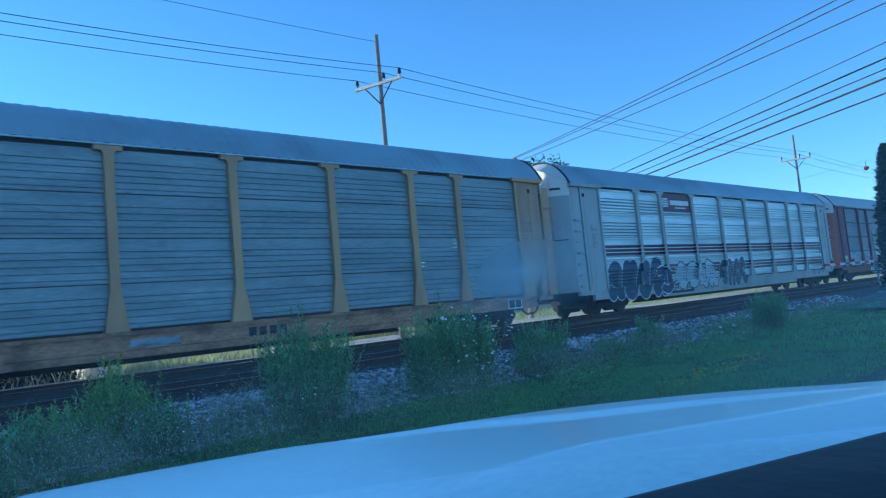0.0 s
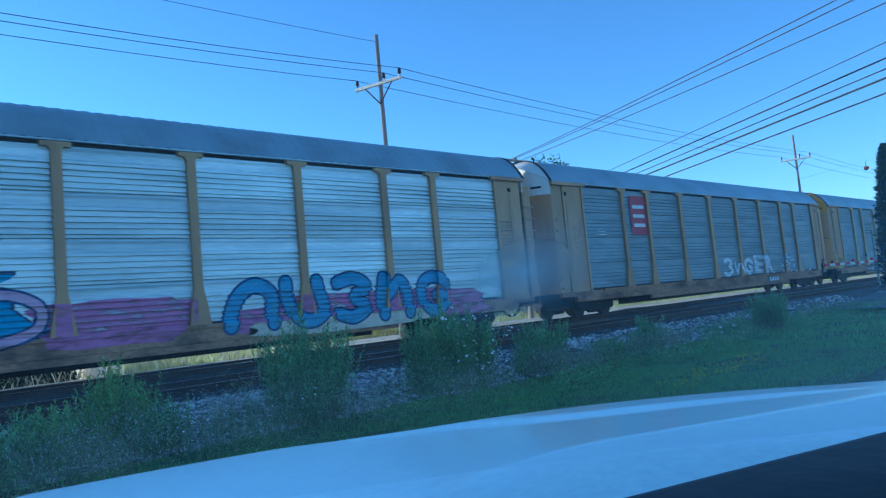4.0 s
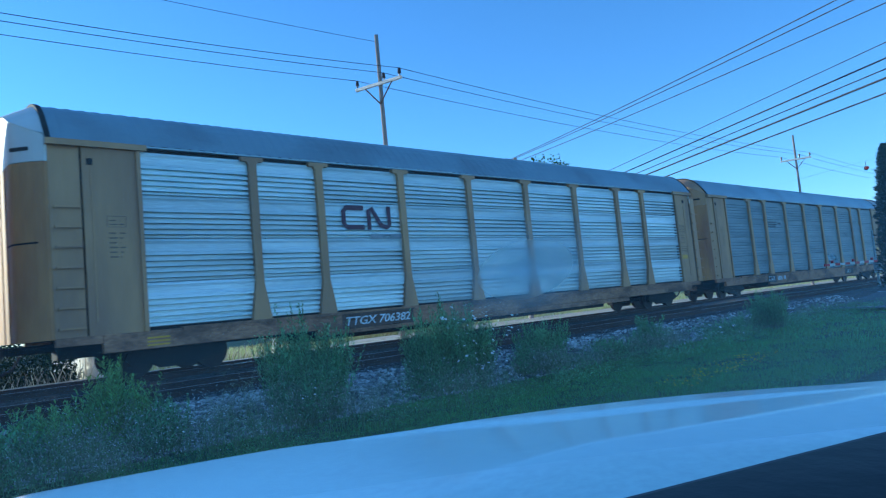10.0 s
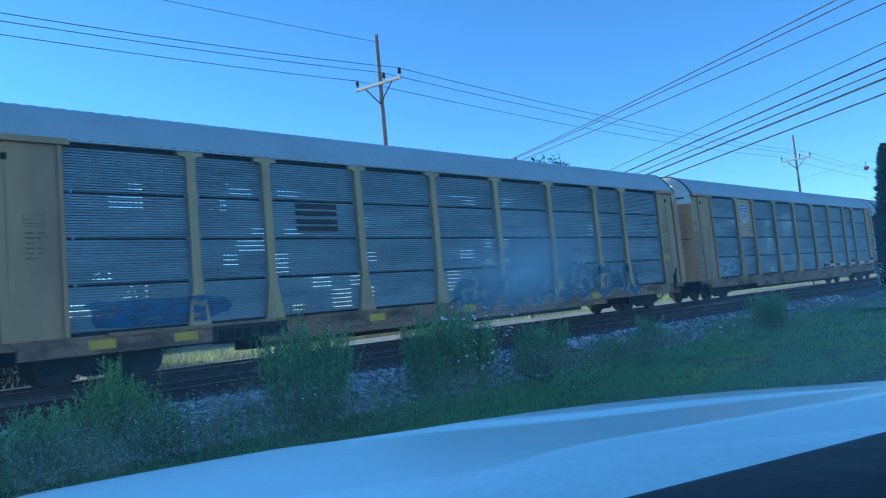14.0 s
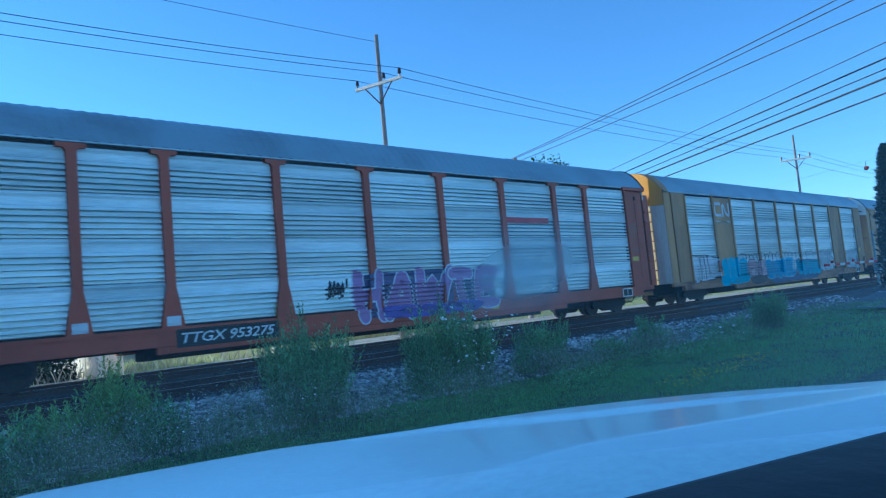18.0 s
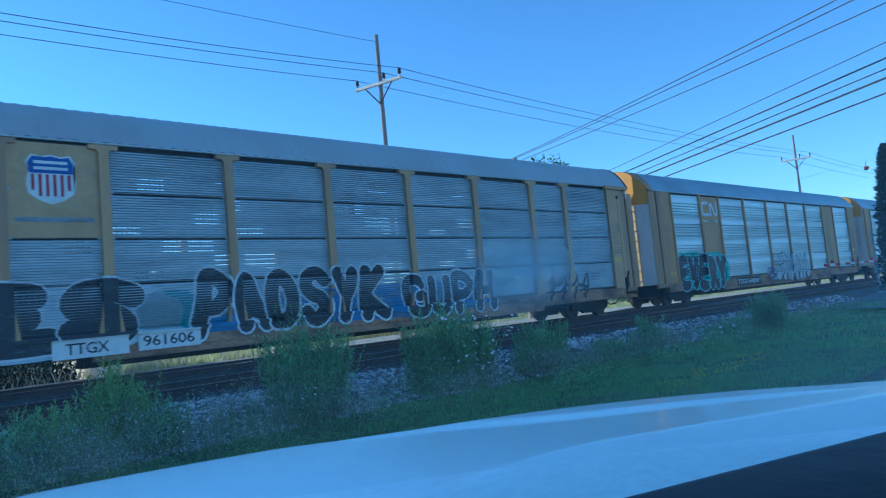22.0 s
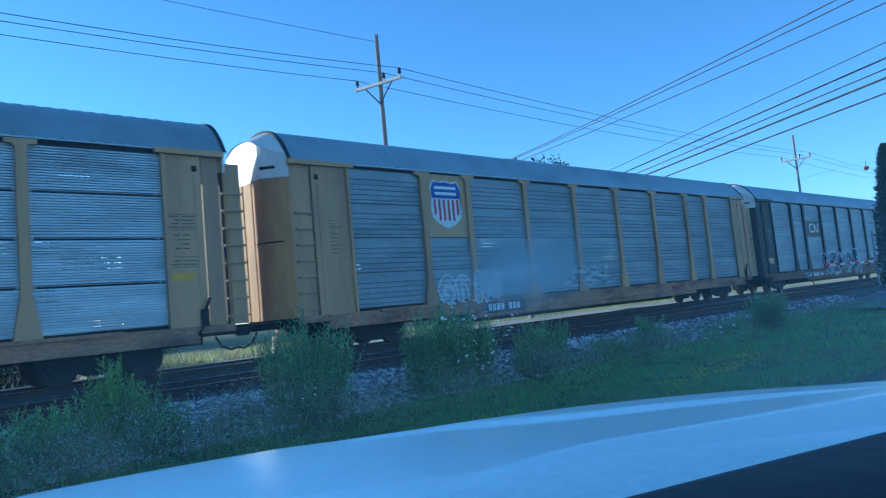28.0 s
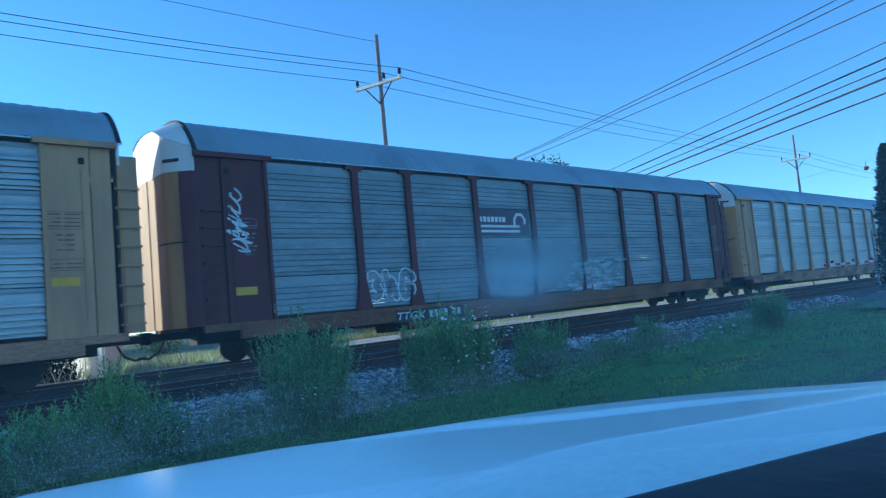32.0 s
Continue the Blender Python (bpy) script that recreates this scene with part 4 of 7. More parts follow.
LETTERS = {
    "A": [[(0.05, 0), (0.3, 0.7), (0.5, 1), (0.7, 0.7), (0.95, 0)], [(0.22, 0.32), (0.78, 0.32)]],
    "C": [[(0.92, 0.82), (0.6, 1), (0.2, 0.9), (0.05, 0.5), (0.2, 0.1), (0.6, 0), (0.93, 0.2)]],
    "D": [[(0.1, 0), (0.12, 1), (0.6, 0.95), (0.95, 0.6), (0.9, 0.25), (0.55, 0), (0.1, 0.03)]],
    "E": [[(0.92, 0.97), (0.2, 0.98), (0.1, 0.5), (0.2, 0.03), (0.95, 0.02)], [(0.15, 0.5), (0.78, 0.53)]],
    "F": [[(0.95, 0.98), (0.2, 0.98), (0.12, 0.5), (0.1, 0)], [(0.15, 0.5), (0.78, 0.52)]],
    "G": [[(0.92, 0.82), (0.6, 1), (0.2, 0.9), (0.05, 0.5), (0.2, 0.08), (0.7, 0), (0.92, 0.2), (0.9, 0.48), (0.55, 0.48)]],
    "H": [[(0.1, 0), (0.12, 1)], [(0.9, 0), (0.88, 1)], [(0.1, 0.5), (0.9, 0.52)]],
    "I": [[(0.5, 0), (0.5, 1)]],
    "K": [[(0.1, 0), (0.14, 1)], [(0.92, 1), (0.2, 0.5), (0.97, 0)]],
    "L": [[(0.12, 1), (0.1, 0.2), (0.2, 0.02), (0.95, 0.03)]],
    "M": [[(0.04, 0), (0.14, 1), (0.5, 0.35), (0.86, 1), (0.96, 0)]],
    "N": [[(0.06, 0), (0.1, 1), (0.9, 0.02), (0.94, 1)]],
    "O": [[(0.5, 0), (0.1, 0.25), (0.1, 0.75), (0.5, 1), (0.9, 0.75), (0.9, 0.25), (0.5, 0)]],
    "P": [[(0.12, 0), (0.1, 0.98), (0.65, 0.97), (0.9, 0.72), (0.6, 0.46), (0.14, 0.46)]],
    "R": [[(0.12, 0), (0.1, 0.98), (0.65, 0.97), (0.88, 0.74), (0.6, 0.5), (0.14, 0.48)], [(0.5, 0.46), (0.97, 0)]],
    "S": [[(0.9, 0.86), (0.6, 1), (0.25, 0.95), (0.1, 0.72), (0.35, 0.54), (0.7, 0.44), (0.9, 0.22), (0.7, 0.02), (0.35, 0), (0.06, 0.15)]],
    "T": [[(0.02, 0.96), (0.5, 1), (0.98, 0.95)], [(0.5, 0.97), (0.48, 0)]],
    "W": [[(0.02, 1), (0.25, 0), (0.5, 0.75), (0.76, 0), (0.98, 1)]],
    "U": [[(0.08, 1), (0.12, 0.25), (0.5, 0), (0.88, 0.25), (0.92, 1)]],
    "V": [[(0.05, 1), (0.3, 0.35), (0.5, 0), (0.7, 0.4), (0.97, 1)]],
    "Y": [[(0.05, 1), (0.5, 0.5), (0.95, 1)], [(0.5, 0.5), (0.42, 0)]],
    "1": [[(0.1, 0.9), (0.5, 1), (0.85, 0.75), (0.55, 0.52), (0.9, 0.25), (0.5, 0), (0.1, 0.1)]],
    "2": [[(0.08, 0), (0.1, 0.7), (0.45, 1), (0.85, 0.75), (0.92, 0)]],
    "3": [[(0.55, 0.45), (0.85, 0.3), (0.5, 0), (0.1, 0.3), (0.15, 0.8), (0.55, 1), (0.9, 0.75)]],
    "4": [[(0.05, 1), (0.35, 0.1), (0.55, 0.75), (0.95, 0)]],
    "5": [[(0.1, 1), (0.15, 0.2), (0.5, 0), (0.9, 0.3), (0.85, 1)]],
    "6": [[(0.9, 0.95), (0.35, 0.9), (0.1, 0.5), (0.4, 0.08), (0.9, 0.15), (0.75, 0.5)]],
    "7": [[(0.1, 1), (0.15, 0)], [(0.14, 0.4), (0.6, 0.9), (0.9, 0.5), (0.85, 0)]],
}


def eased_line(pts, n=5):
    """A smooth curve through points."""
    out = []
    for i in range(len(pts) - 1):
        p0, p1, p2, p3 = pts[max(0, i - 1)], pts[i], pts[i + 1], pts[min(len(pts) - 1, i + 2)]
        for j in range(n):
            t = j / n
            out.append(tuple(0.5 * (2 * p1[c] + (p2[c] - p0[c]) * t + (2 * p0[c] - 5 * p1[c] + 4 * p2[c] - p3[c]) * t * t + (3 * p1[c] - p0[c] - 3 * p2[c] + p3[c]) * t ** 3) for c in (0, 1)))
    return out + [pts[-1]]


def stroke_into(bm, pts, w, y):
    """A round-ended painted band along points, y proud of the surface."""
    rows = []
    n = len(pts)
    for i, (x, z) in enumerate(pts):
        a, b = pts[max(0, i - 1)], pts[min(n - 1, i + 1)]
        dx, dz = b[0] - a[0], b[1] - a[1]
        d = math.hypot(dx, dz) or 1
        ox, oz = -dz / d * w / 2, dx / d * w / 2
        rows.append((bm.verts.new((x + ox, y, z + oz)), bm.verts.new((x - ox, y, z - oz)), ox, oz))
    for p, q in zip(rows, rows[1:]):
        bm.faces.new((p[0], p[1], q[1], q[0]))
    for (p, q, ox, oz), (x, z), s in ((rows[0], pts[0], 1), (rows[-1], pts[-1], -1)):
        arc = [bm.verts.new((x + ox * math.cos(t) - s * oz * math.sin(t), y, z + oz * math.cos(t) + s * ox * math.sin(t))) for t in (math.pi * j / 5 for j in range(1, 5))]
        bm.faces.new([p, *arc, q])


def brush_word(k, s, x0, x1, z0, z1, fill, outline=None, thick=0.24, edge=0.07, lean=0.0, layer=1, wild=1.0, shadow=None, seed=0):
    """A sprayed word or row of shapes: fat round strokes, each letter leaning and overlapping in its own way."""
    rnd = random.Random(len(s) * 7 + k + 31 * seed)
    widths = [0.5 if c == "I" else 1.25 if c in "MW" else 1.0 for c in s]
    total, at, h = sum(widths), 0.0, z1 - z0
    w = thick * h
    under, over, back = bmesh.new(), bmesh.new(), bmesh.new()
    for i, (c, wd) in enumerate(zip(s, widths)):
        a, b = x0 + (x1 - x0) * at / total, x0 + (x1 - x0) * (at + wd) / total
        at += wd
        lo, hi = z0 + w / 2 + rnd.uniform(-0.05, 0.06) * h * wild, z1 - w / 2 + rnd.uniform(-0.09, 0.06) * h * wild
        a, b = a + w * 0.36, b - w * 0.36
        turn, swell, ph = rnd.uniform(-0.12, 0.12) * wild + lean, rnd.uniform(-0.2, 0.25) * wild, rnd.uniform(0, 6.3)
        for j, line in enumerate(LETTERS[c]):
            pts = []
            for u, v in eased_line(line):
                px = (a + b) / 2 + (b - a) * (u - 0.5) * (1 + swell * (v - 0.5)) + turn * (v - 0.5) * h + 0.04 * wild * h * math.sin(4 * v + ph)
                pts.append((px, lo + (hi - lo) * v))
            y = -0.003 * i - 0.0006 * j
            stroke_into(over, pts, w, y - 0.0015)
            if outline is not None:
                stroke_into(under, pts, w + 2 * edge, y)
            if shadow is not None:
                stroke_into(back, [(x - 0.9 * edge - 0.1, z - 0.08) for x, z in pts], w + 2.2 * edge, -0.0006 * i - 0.0002 * j)
    for bm, mat, lv, name in ((back, shadow, layer - 1, "graffiti_shadow"), (under, outline, layer, "graffiti_outline"), (over, fill, layer, "graffiti_lettering")):
        if mat is None:
            bm.free()
        else:
            stick(name, k, bm, mat, lv)


def cloud(k, x0, x1, z0, z1, mat, seed=0, layer=0, name="graffiti_fill", power=0.5, wobble=0.12):
    """An irregular sprayed patch."""
    rnd = random.Random(seed * 7 + k)
    n, ph = 48, [rnd.uniform(0, 6.3) for _ in range(5)]
    bm = bmesh.new()
    vs = []
    for i in range(n):
        t = 2 * math.pi * i / n
        r = 1 - wobble + wobble * (math.sin(3 * t + ph[0]) * 0.5 + math.sin(5 * t + ph[1]) * 0.35 + math.sin(11 * t + ph[2]) * 0.3)
        c, s = math.cos(t), math.sin(t)
        px, pz = math.copysign(abs(c) ** power, c) * r, math.copysign(abs(s) ** power, s) * r
        vs.append(bm.verts.new(((x0 + x1) / 2 + px * (x1 - x0) / 2, 0, (z0 + z1) / 2 + pz * (z1 - z0) / 2)))
    bm.faces.new(vs)
    bmesh.ops.triangulate(bm, faces=bm.faces[:])
    return stick(name, k, bm, mat, layer)


def rect(k, x0, x1, z0, z1, mat, layer=0, name="sign", label=""):
    bm = bmesh.new()
    bm.faces.new([bm.verts.new((x, 0, z)) for x, z in ((x0, z0), (x1, z0), (x1, z1), (x0, z1))])
    return stick(name, k, bm, mat, layer, label)


def polygon(k, pts, mat, layer=0, name="sign"):
    bm = bmesh.new()
    bm.faces.new([bm.verts.new((x, 0, z)) for x, z in pts])
    bmesh.ops.triangulate(bm, faces=bm.faces[:])
    return stick(name, k, bm, mat, layer)


def ribbon(k, pts, w, mat, layer=1, name="graffiti_line"):
    """A painted stroke along points."""
    bm = bmesh.new()
    n = len(pts)
    rows = []
    for i, (x, z) in enumerate(pts):
        a, b = pts[max(0, i - 1)], pts[min(n - 1, i + 1)]
        dx, dz = b[0] - a[0], b[1] - a[1]
        d = math.hypot(dx, dz) or 1
        ox, oz = -dz / d * w / 2, dx / d * w / 2
        rows.append((bm.verts.new((x + ox, 0, z + oz)), bm.verts.new((x - ox, 0, z - oz))))
    for p, q in zip(rows, rows[1:]):
        bm.faces.new((p[0], p[1], q[1], q[0]))
    return stick(name, k, bm, mat, layer)


def blob(k, x0, x1, z0, z1, fill, line, shine, seed, layer):
    """One swollen letter: dark edge, fill and a pale stroke along its upper side."""
    if line is not None:
        cloud(k, x0 - 0.05, x1 + 0.05, z0 - 0.05, z1 + 0.05, line, seed, 2 * layer, "graffiti_edge", 0.62, 0.07)
    cloud(k, x0, x1, z0, z1, fill, seed, 2 * layer + 1, "graffiti_fill", 0.62, 0.07)
    if shine is not None:
        c, rx, rz = (x0 + x1) / 2, 0.40 * (x1 - x0), 0.42 * (z1 - z0)
        m = (z0 + z1) / 2
        ribbon(k, [(c + rx * math.cos(a), m + rz * math.sin(a)) for a in np.linspace(-0.9, 1.3, 9)], 0.035, shine, 2 * layer + 2, "graffiti_shine")


def arches(k, x0, x1, z0, z1, n, mat, w, layer, seed=1):
    """A row of hastily sprayed hoops, the tops of outlined letters."""
    rnd = random.Random(seed * 31 + int(x0 * 10))
    for i in range(n):
        a, b = x0 + (x1 - x0) * i / n, x0 + (x1 - x0) * (i + 0.86) / n
        c, q = (a + b) / 2, (b - a) / 2
        top, foot, lean = z1 + rnd.uniform(-0.08, 0.06), z0 + rnd.uniform(-0.06, 0.2), rnd.uniform(-0.08, 0.08)
        pts = [(a + lean * 0.5, foot)] + [(c + lean - q * math.cos(t), top - q + q * math.sin(t)) for t in np.linspace(0, math.pi, 8)] + [(b + lean * 0.3, z0 + rnd.uniform(-0.05, 0.25))]
        ribbon(k, pts, w, mat, layer, "graffiti_line")


def aile(k, x0, x1, z0, z1):
    """Four block letters in white with dark edges."""
    shapes = [
        [(0.0, 1.0), (0.26, 1.0), (0.30, 0.0), (0.19, 0.0), (0.18, 0.18), (0.13, 0.18), (0.10, -0.05), (0.0, -0.04), (0.07, 0.85), (0.0, 0.85)],
        [(0.32, 1.02), (0.44, 0.98), (0.46, 0.02), (0.33, 0.0)],
        [(0.47, 1.02), (0.56, 1.0), (0.60, 0.28), (0.80, 0.30), (0.78, 0.06), (0.50, 0.04)],
        [(0.60, 0.98), (1.0, 0.86), (0.98, 0.70), (0.74, 0.76), (0.73, 0.62), (0.94, 0.58), (0.92, 0.46), (0.72, 0.48), (0.73, 0.32), (1.0, 0.30), (1.02, 0.12), (0.80, 0.14), (0.64, 0.36)]]
    for o in shapes:
        p = [(x0 + (x1 - x0) * a, z0 + (z1 - z0) * b) for a, b in o]
        ribbon(k, p + p[:2], 0.10, INK, 2, "graffiti_edge")
        polygon(k, p, CHALK, 3, "graffiti_fill")


def scrawl(k, x0, x1, z0, z1, mat, seed=1, w=0.05, n=26, layer=3):
    """A looping unreadable tag drawn in one line."""
    rnd = random.Random(seed + k)
    tall = (z1 - z0) > (x1 - x0)
    f, ph, q = rnd.uniform(3.6, 5.2), rnd.uniform(0, 6), rnd.uniform(1.4, 2.3)
    pts = []
    for i in range(n * 3):
        u = i / (n * 3 - 1)
        t = u * f * 2 * math.pi
        a = u + 0.13 * math.cos(t + ph)
        b = 0.5 + 0.5 * math.sin(t) * (0.62 + 0.38 * math.sin(q * t + seed)) + 0.08 * math.sin(3.1 * t)
        pts.append((x0 + (x1 - x0) * (b if tall else a), z0 + (z1 - z0) * (a if tall else b)))
    return ribbon(k, pts, w, mat, layer)


def worm_logo(k, x0, x1, z0, z1, mat, layer=1):
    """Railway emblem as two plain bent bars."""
    w, t = (x1 - x0), 0.2 * (z1 - z0)
    m = x0 + w * 0.44
    for pts in ([(m, z1 - t / 2), (x0 + w * 0.10, z1 - t / 2), (x0 + t / 2, z1 - 0.25 * (z1 - z0)), (x0 + t / 2, z0 + 0.25 * (z1 - z0)), (x0 + w * 0.10, z0 + t / 2), (m, z0 + t / 2)],
                [(m + 0.1 * w, z0), (m + 0.1 * w, z1 - t), (m + 0.16 * w, z1 - t / 2), (x1 - 0.22 * w, z0 + t), (x1 - 0.1 * w, z0 + t / 2), (x1 - t / 2, z0 + t), (x1 - t / 2, z1)]):
        ribbon(k, pts, t, mat, layer, "emblem")


def shield(k, x0, x1, z0, z1, layer=1):
    """Shield emblem: blue head with pale bars over red and white stripes."""
    w, h = x1 - x0, z1 - z0
    out = [(x0 + w * a, z0 + h * b) for a, b in ((0.5, 0.0), (0.25, 0.08), (0.04, 0.22), (0.0, 0.42), (0.06, 0.7), (0.0, 0.85), (0.12, 1.0), (0.3, 0.96), (0.5, 1.0), (0.7, 0.96), (0.88, 1.0), (1.0, 0.85), (0.94, 0.7), (1.0, 0.42), (0.96, 0.22), (0.75, 0.08))]
    polygon(k, out, SIGN_WHITE, layer, "emblem")
    for i in range(6):
        a = x0 + w * (0.10 + 0.145 * i)
        rect(k, a, a + w * 0.065, z0 + h * (0.16 if 0 < i < 5 else 0.28), z0 + h * 0.60, SIGN_RED, layer + 1, "emblem_stripe")
    head = [(x0 + w * a, z0 + h * b) for a, b in ((0.06, 0.62), (0.94, 0.62), (0.96, 0.82), (0.87, 0.96), (0.7, 0.93), (0.5, 0.97), (0.3, 0.93), (0.13, 0.96), (0.04, 0.82))]
    polygon(k, head, SIGN_BLUE, layer + 1, "emblem_head")
    for b in (0.69, 0.81):
        rect(k, x0 + w * 0.16, x1 - w * 0.16, z0 + h * b, z0 + h * (b + 0.06), SIGN_WHITE, layer + 2, "emblem_bar")


def number_board(k, s, x0, x1, z0=0.62, z1=0.93, back=SIGN_BLACK, ink=None, shear=0.25):
    rect(k, x0 - 0.12, x1 + 0.12, z0 - 0.05, z1 + 0.06, back, 0, "number_board", "black lettering board on the sill")
    lettering(k, s, x0, x1, z0 + 0.04, z1 - 0.03, ink or CHALK, 1, 0.012, shear, "car_number", label="white stencilled car number")


def plain_marks(k, x0, x1, z0=0.66, z1=0.88, mat=None, n=7):
    w = (x1 - x0) / (n + 1)
    for i in range(n):
        a = x0 + w * (i if i < 4 else i + 0.8)
        rect(k, a, a + w * 0.7, z0, z1, mat or CHALK, 1, "stencil_bar")


def yellow_tag(k, x, z, w=0.55, h=0.2):
    rect(k, x, x + w, z, z + h, GOLD, 2, "yellow_decal", "yellow safety decal")


def build_marks():
    # pale grey car with maroon sign and stripes
    edges = [DOOR_F, *POSTS, DOOR_R]
    for a, b in zip(edges, edges[1:]):
        for z in (2.34, 2.50, 2.66):
            rect(1, a + 0.12, b - 0.12, z, z + 0.12, SIGN_MAROON, 0, "painted_stripe")
            rect(1, a + 0.12, b - 0.12, z - 0.025, z - 0.004, SIGN_WHITE, 0, "painted_line")
        for z in (1.44, 1.60, 1.76):
            rect(1, a + 0.12, b - 0.12, z, z + 0.11, SIGN_MAROON, 0, "painted_stripe")
    rect(1, 6.62, 9.46, 4.30, 5.12, SIGN_MAROON, 1, "sign_board", "maroon sign board with a pale emblem")
    for i, (a, b) in enumerate(((6.85, 7.3), (6.8, 7.36), (6.8, 7.36), (6.85, 7.3))):
        rect(1, a, b, 4.50 + 0.11 * i, 4.57 + 0.11 * i, SIGN_WHITE, 2, "emblem_bar")
    rect(1, 7.5, 9.2, 4.60, 4.82, SIGN_WHITE, 2, "sign_bar")
    rect(1, 7.9, 8.9, 4.45, 4.50, SIGN_WHITE, 2, "sign_bar")
    brush_word(1, "2532", 1.9, 6.3, 0.50, 2.2, spray(0.03, 0.06, 0.12), CHALK, 0.36, 0.045)
    brush_word(1, "1", 5.7, 6.9, 0.62, 1.75, spray(0.03, 0.06, 0.12), CHALK, 0.30, 0.045, layer=5)
    brush_word(1, "3647", 7.35, 11.15, 0.70, 2.0, spray(0.55, 0.62, 0.68), INK, 0.36, 0.05)
    brush_word(1, "6233", 11.6, 14.6, 0.62, 2.05, spray(0.05, 0.09, 0.14), CHALK, 0.26, 0.04)
    scrawl(1, 23.8, 25.6, 0.8, 1.9, INK)
    number_board(1, "TTGX 705507", 6.7, 8.6)
    yellow_tag(1, 5.9, 0.70)
    # faded maroon car
    rect(2, 7.15, 9.0, 3.32, 3.38, FADED, 1, "sign_bar")
    for a, b in ((7.1, 7.5), (7.6, 8.0), (8.1, 8.55), (8.62, 9.05)):
        cloud(2, a, b, 3.36, 3.78, FADED, 2, 1, "sign_bar", 0.4, 0.04)
    rect(2, 0.86, 1.44, 1.12, 1.55, CYAN, 2, "sticker", "blue and yellow sticker")
    rect(2, 0.86, 1.44, 1.57, 1.80, GOLD, 2, "sticker")
    cloud(2, 1.9, 4.45, 1.1, 2.1, FADED, 1)
    cloud(2, 4.7, 6.5, 1.1, 2.1, FADED, 2)
    cloud(2, 9.55, 15.0, 0.9, 2.1, FADED, 3)
    brush_word(2, "51432", 10.4, 13.4, 1.2, 2.0, FADED, spray(0.1, 0.16, 0.2, 0.4), 0.22, 0.045)
    thin_white = spray(0.50, 0.58, 0.62, 0.35)
    scrawl(2, 18.0, 19.9, 1.15, 1.8, thin_white, 4, 0.06)
    scrawl(2, 18.2, 19.8, 1.2, 1.55, thin_white, 9, 0.05)
    for x0, x1 in ((20.95, 21.55), (21.65, 22.25), (22.75, 23.35), (23.5, 24.1), (24.3, 24.75), (24.85, 25.3)):
        ribbon(2, [(x0, 1.15), (x0 + 0.02, 1.75), (x0 + 0.12, 1.95), (x1 - 0.05, 1.93), (x1, 1.6), (x0 + 0.1, 1.5)], 0.05, thin_white, 3)
        ribbon(2, [(x0 + 0.15, 1.5), (x1 - 0.05, 1.15), (x1 + 0.02, 1.1)], 0.05, thin_white, 3)
    rect(2, 5.7, 8.8, 0.62, 0.98, SIGN_BLACK, 0, "number_board")
    plain_marks(2, 5.9, 8.6)
    # pale panels, pink and blue
    cloud(3, 1.7, 5.8, 0.5, 1.95, PINK, 1, 0)
    cloud(3, 11.6, 15.3, 0.7, 1.85, PINK, 4, 0)
    cloud(3, 15.6, 25.6, 0.55, 1.6, PINK, 2, 0)
    cloud(3, 3.35, 12.5, 0.80, 2.55, spray(0.03, 0.07, 0.18), 5, 1, "graffiti_edge", 0.4, 0.14)
    cloud(3, 3.45, 12.4, 0.88, 2.46, spray(0.08, 0.30, 0.52), 5, 2, "graffiti_fill", 0.4, 0.14)
    cloud(3, 3.6, 11.0, 0.52, 1.0, spray(0.60, 0.54, 0.42), 4, 3)
    rosy, dusk = spray(0.55, 0.36, 0.48, 0.2), spray(0.03, 0.07, 0.18)
    brush_word(3, "3S", 3.5, 6.5, 0.72, 1.95, rosy, dusk, 0.17, 0.05, layer=4)
    brush_word(3, "O", 10.4, 12.1, 0.9, 2.1, rosy, dusk, 0.15, 0.05, layer=4)
    brush_word(3, "WNHAE", 6.4, 10.4, 0.95, 1.98, spray(0.26, 0.03, 0.12), spray(0.60, 0.45, 0.55), 0.27, 0.05, layer=5, wild=0.4)
    brush_word(3, "25173", 15.9, 23.4, 0.75, 2.1, spray(0.14, 0.34, 0.55), dusk, 0.24, 0.06, layer=2)
    cloud(3, 16.0, 23.2, 0.55, 1.0, spray(0.60, 0.54, 0.42), 9, 1)
    for i in range(8):
        rect(3, 6.85 + i * 0.3, 7.05 + i * 0.3, 3.45, 3.75, spray(0.10, 0.12, 0.15, 0.4), 1, "sign_bar")
    rect(3, 6.6, 9.2, 0.60, 0.95, SIGN_BLACK, 3, "number_board")
    plain_marks(3, 6.75, 9.0)
    # red sign
    rect(4, 5.2, 6.5, 3.2, 4.9, SIGN_RED, 1, "sign_board", "red sign board")
    for z in (3.55, 3.95, 4.35):
        rect(4, 5.4, 6.3, z, z + 0.15, SIGN_WHITE, 2, "sign_bar")
    tag_word(4, "ER", 16.9, 19.2, 1.15, 2.1, CHALK, GREY_PAINT)
    brush_word(4, "143", 13.2, 16.7, 1.1, 2.0, CHALK, GREY_PAINT, 0.22, 0.045)
    cloud(4, 20.3, 22.6, 1.15, 2.1, FADED, 3)
    for x in (18.9, 20.3, 21.4, 22.2, 23.2, 24.3):
        rect(4, x, x + 0.22, 1.07, 1.15, SIGN_RED, 3, "reflector")
        rect(4, x + 0.24, x + 0.46, 1.07, 1.15, SIGN_WHITE, 3, "reflector")
    plain_marks(4, 18.4, 20.0, mat=CHALK, n=4)
    # grey car with bright blue and red letters
    for z in (3.35, 3.55, 3.75, 3.95):
        rect(5, 7.0 + 0.1 * (z > 3.6), 8.8, z, z + 0.08, SIGN_BLACK, 1, "sign_bar")
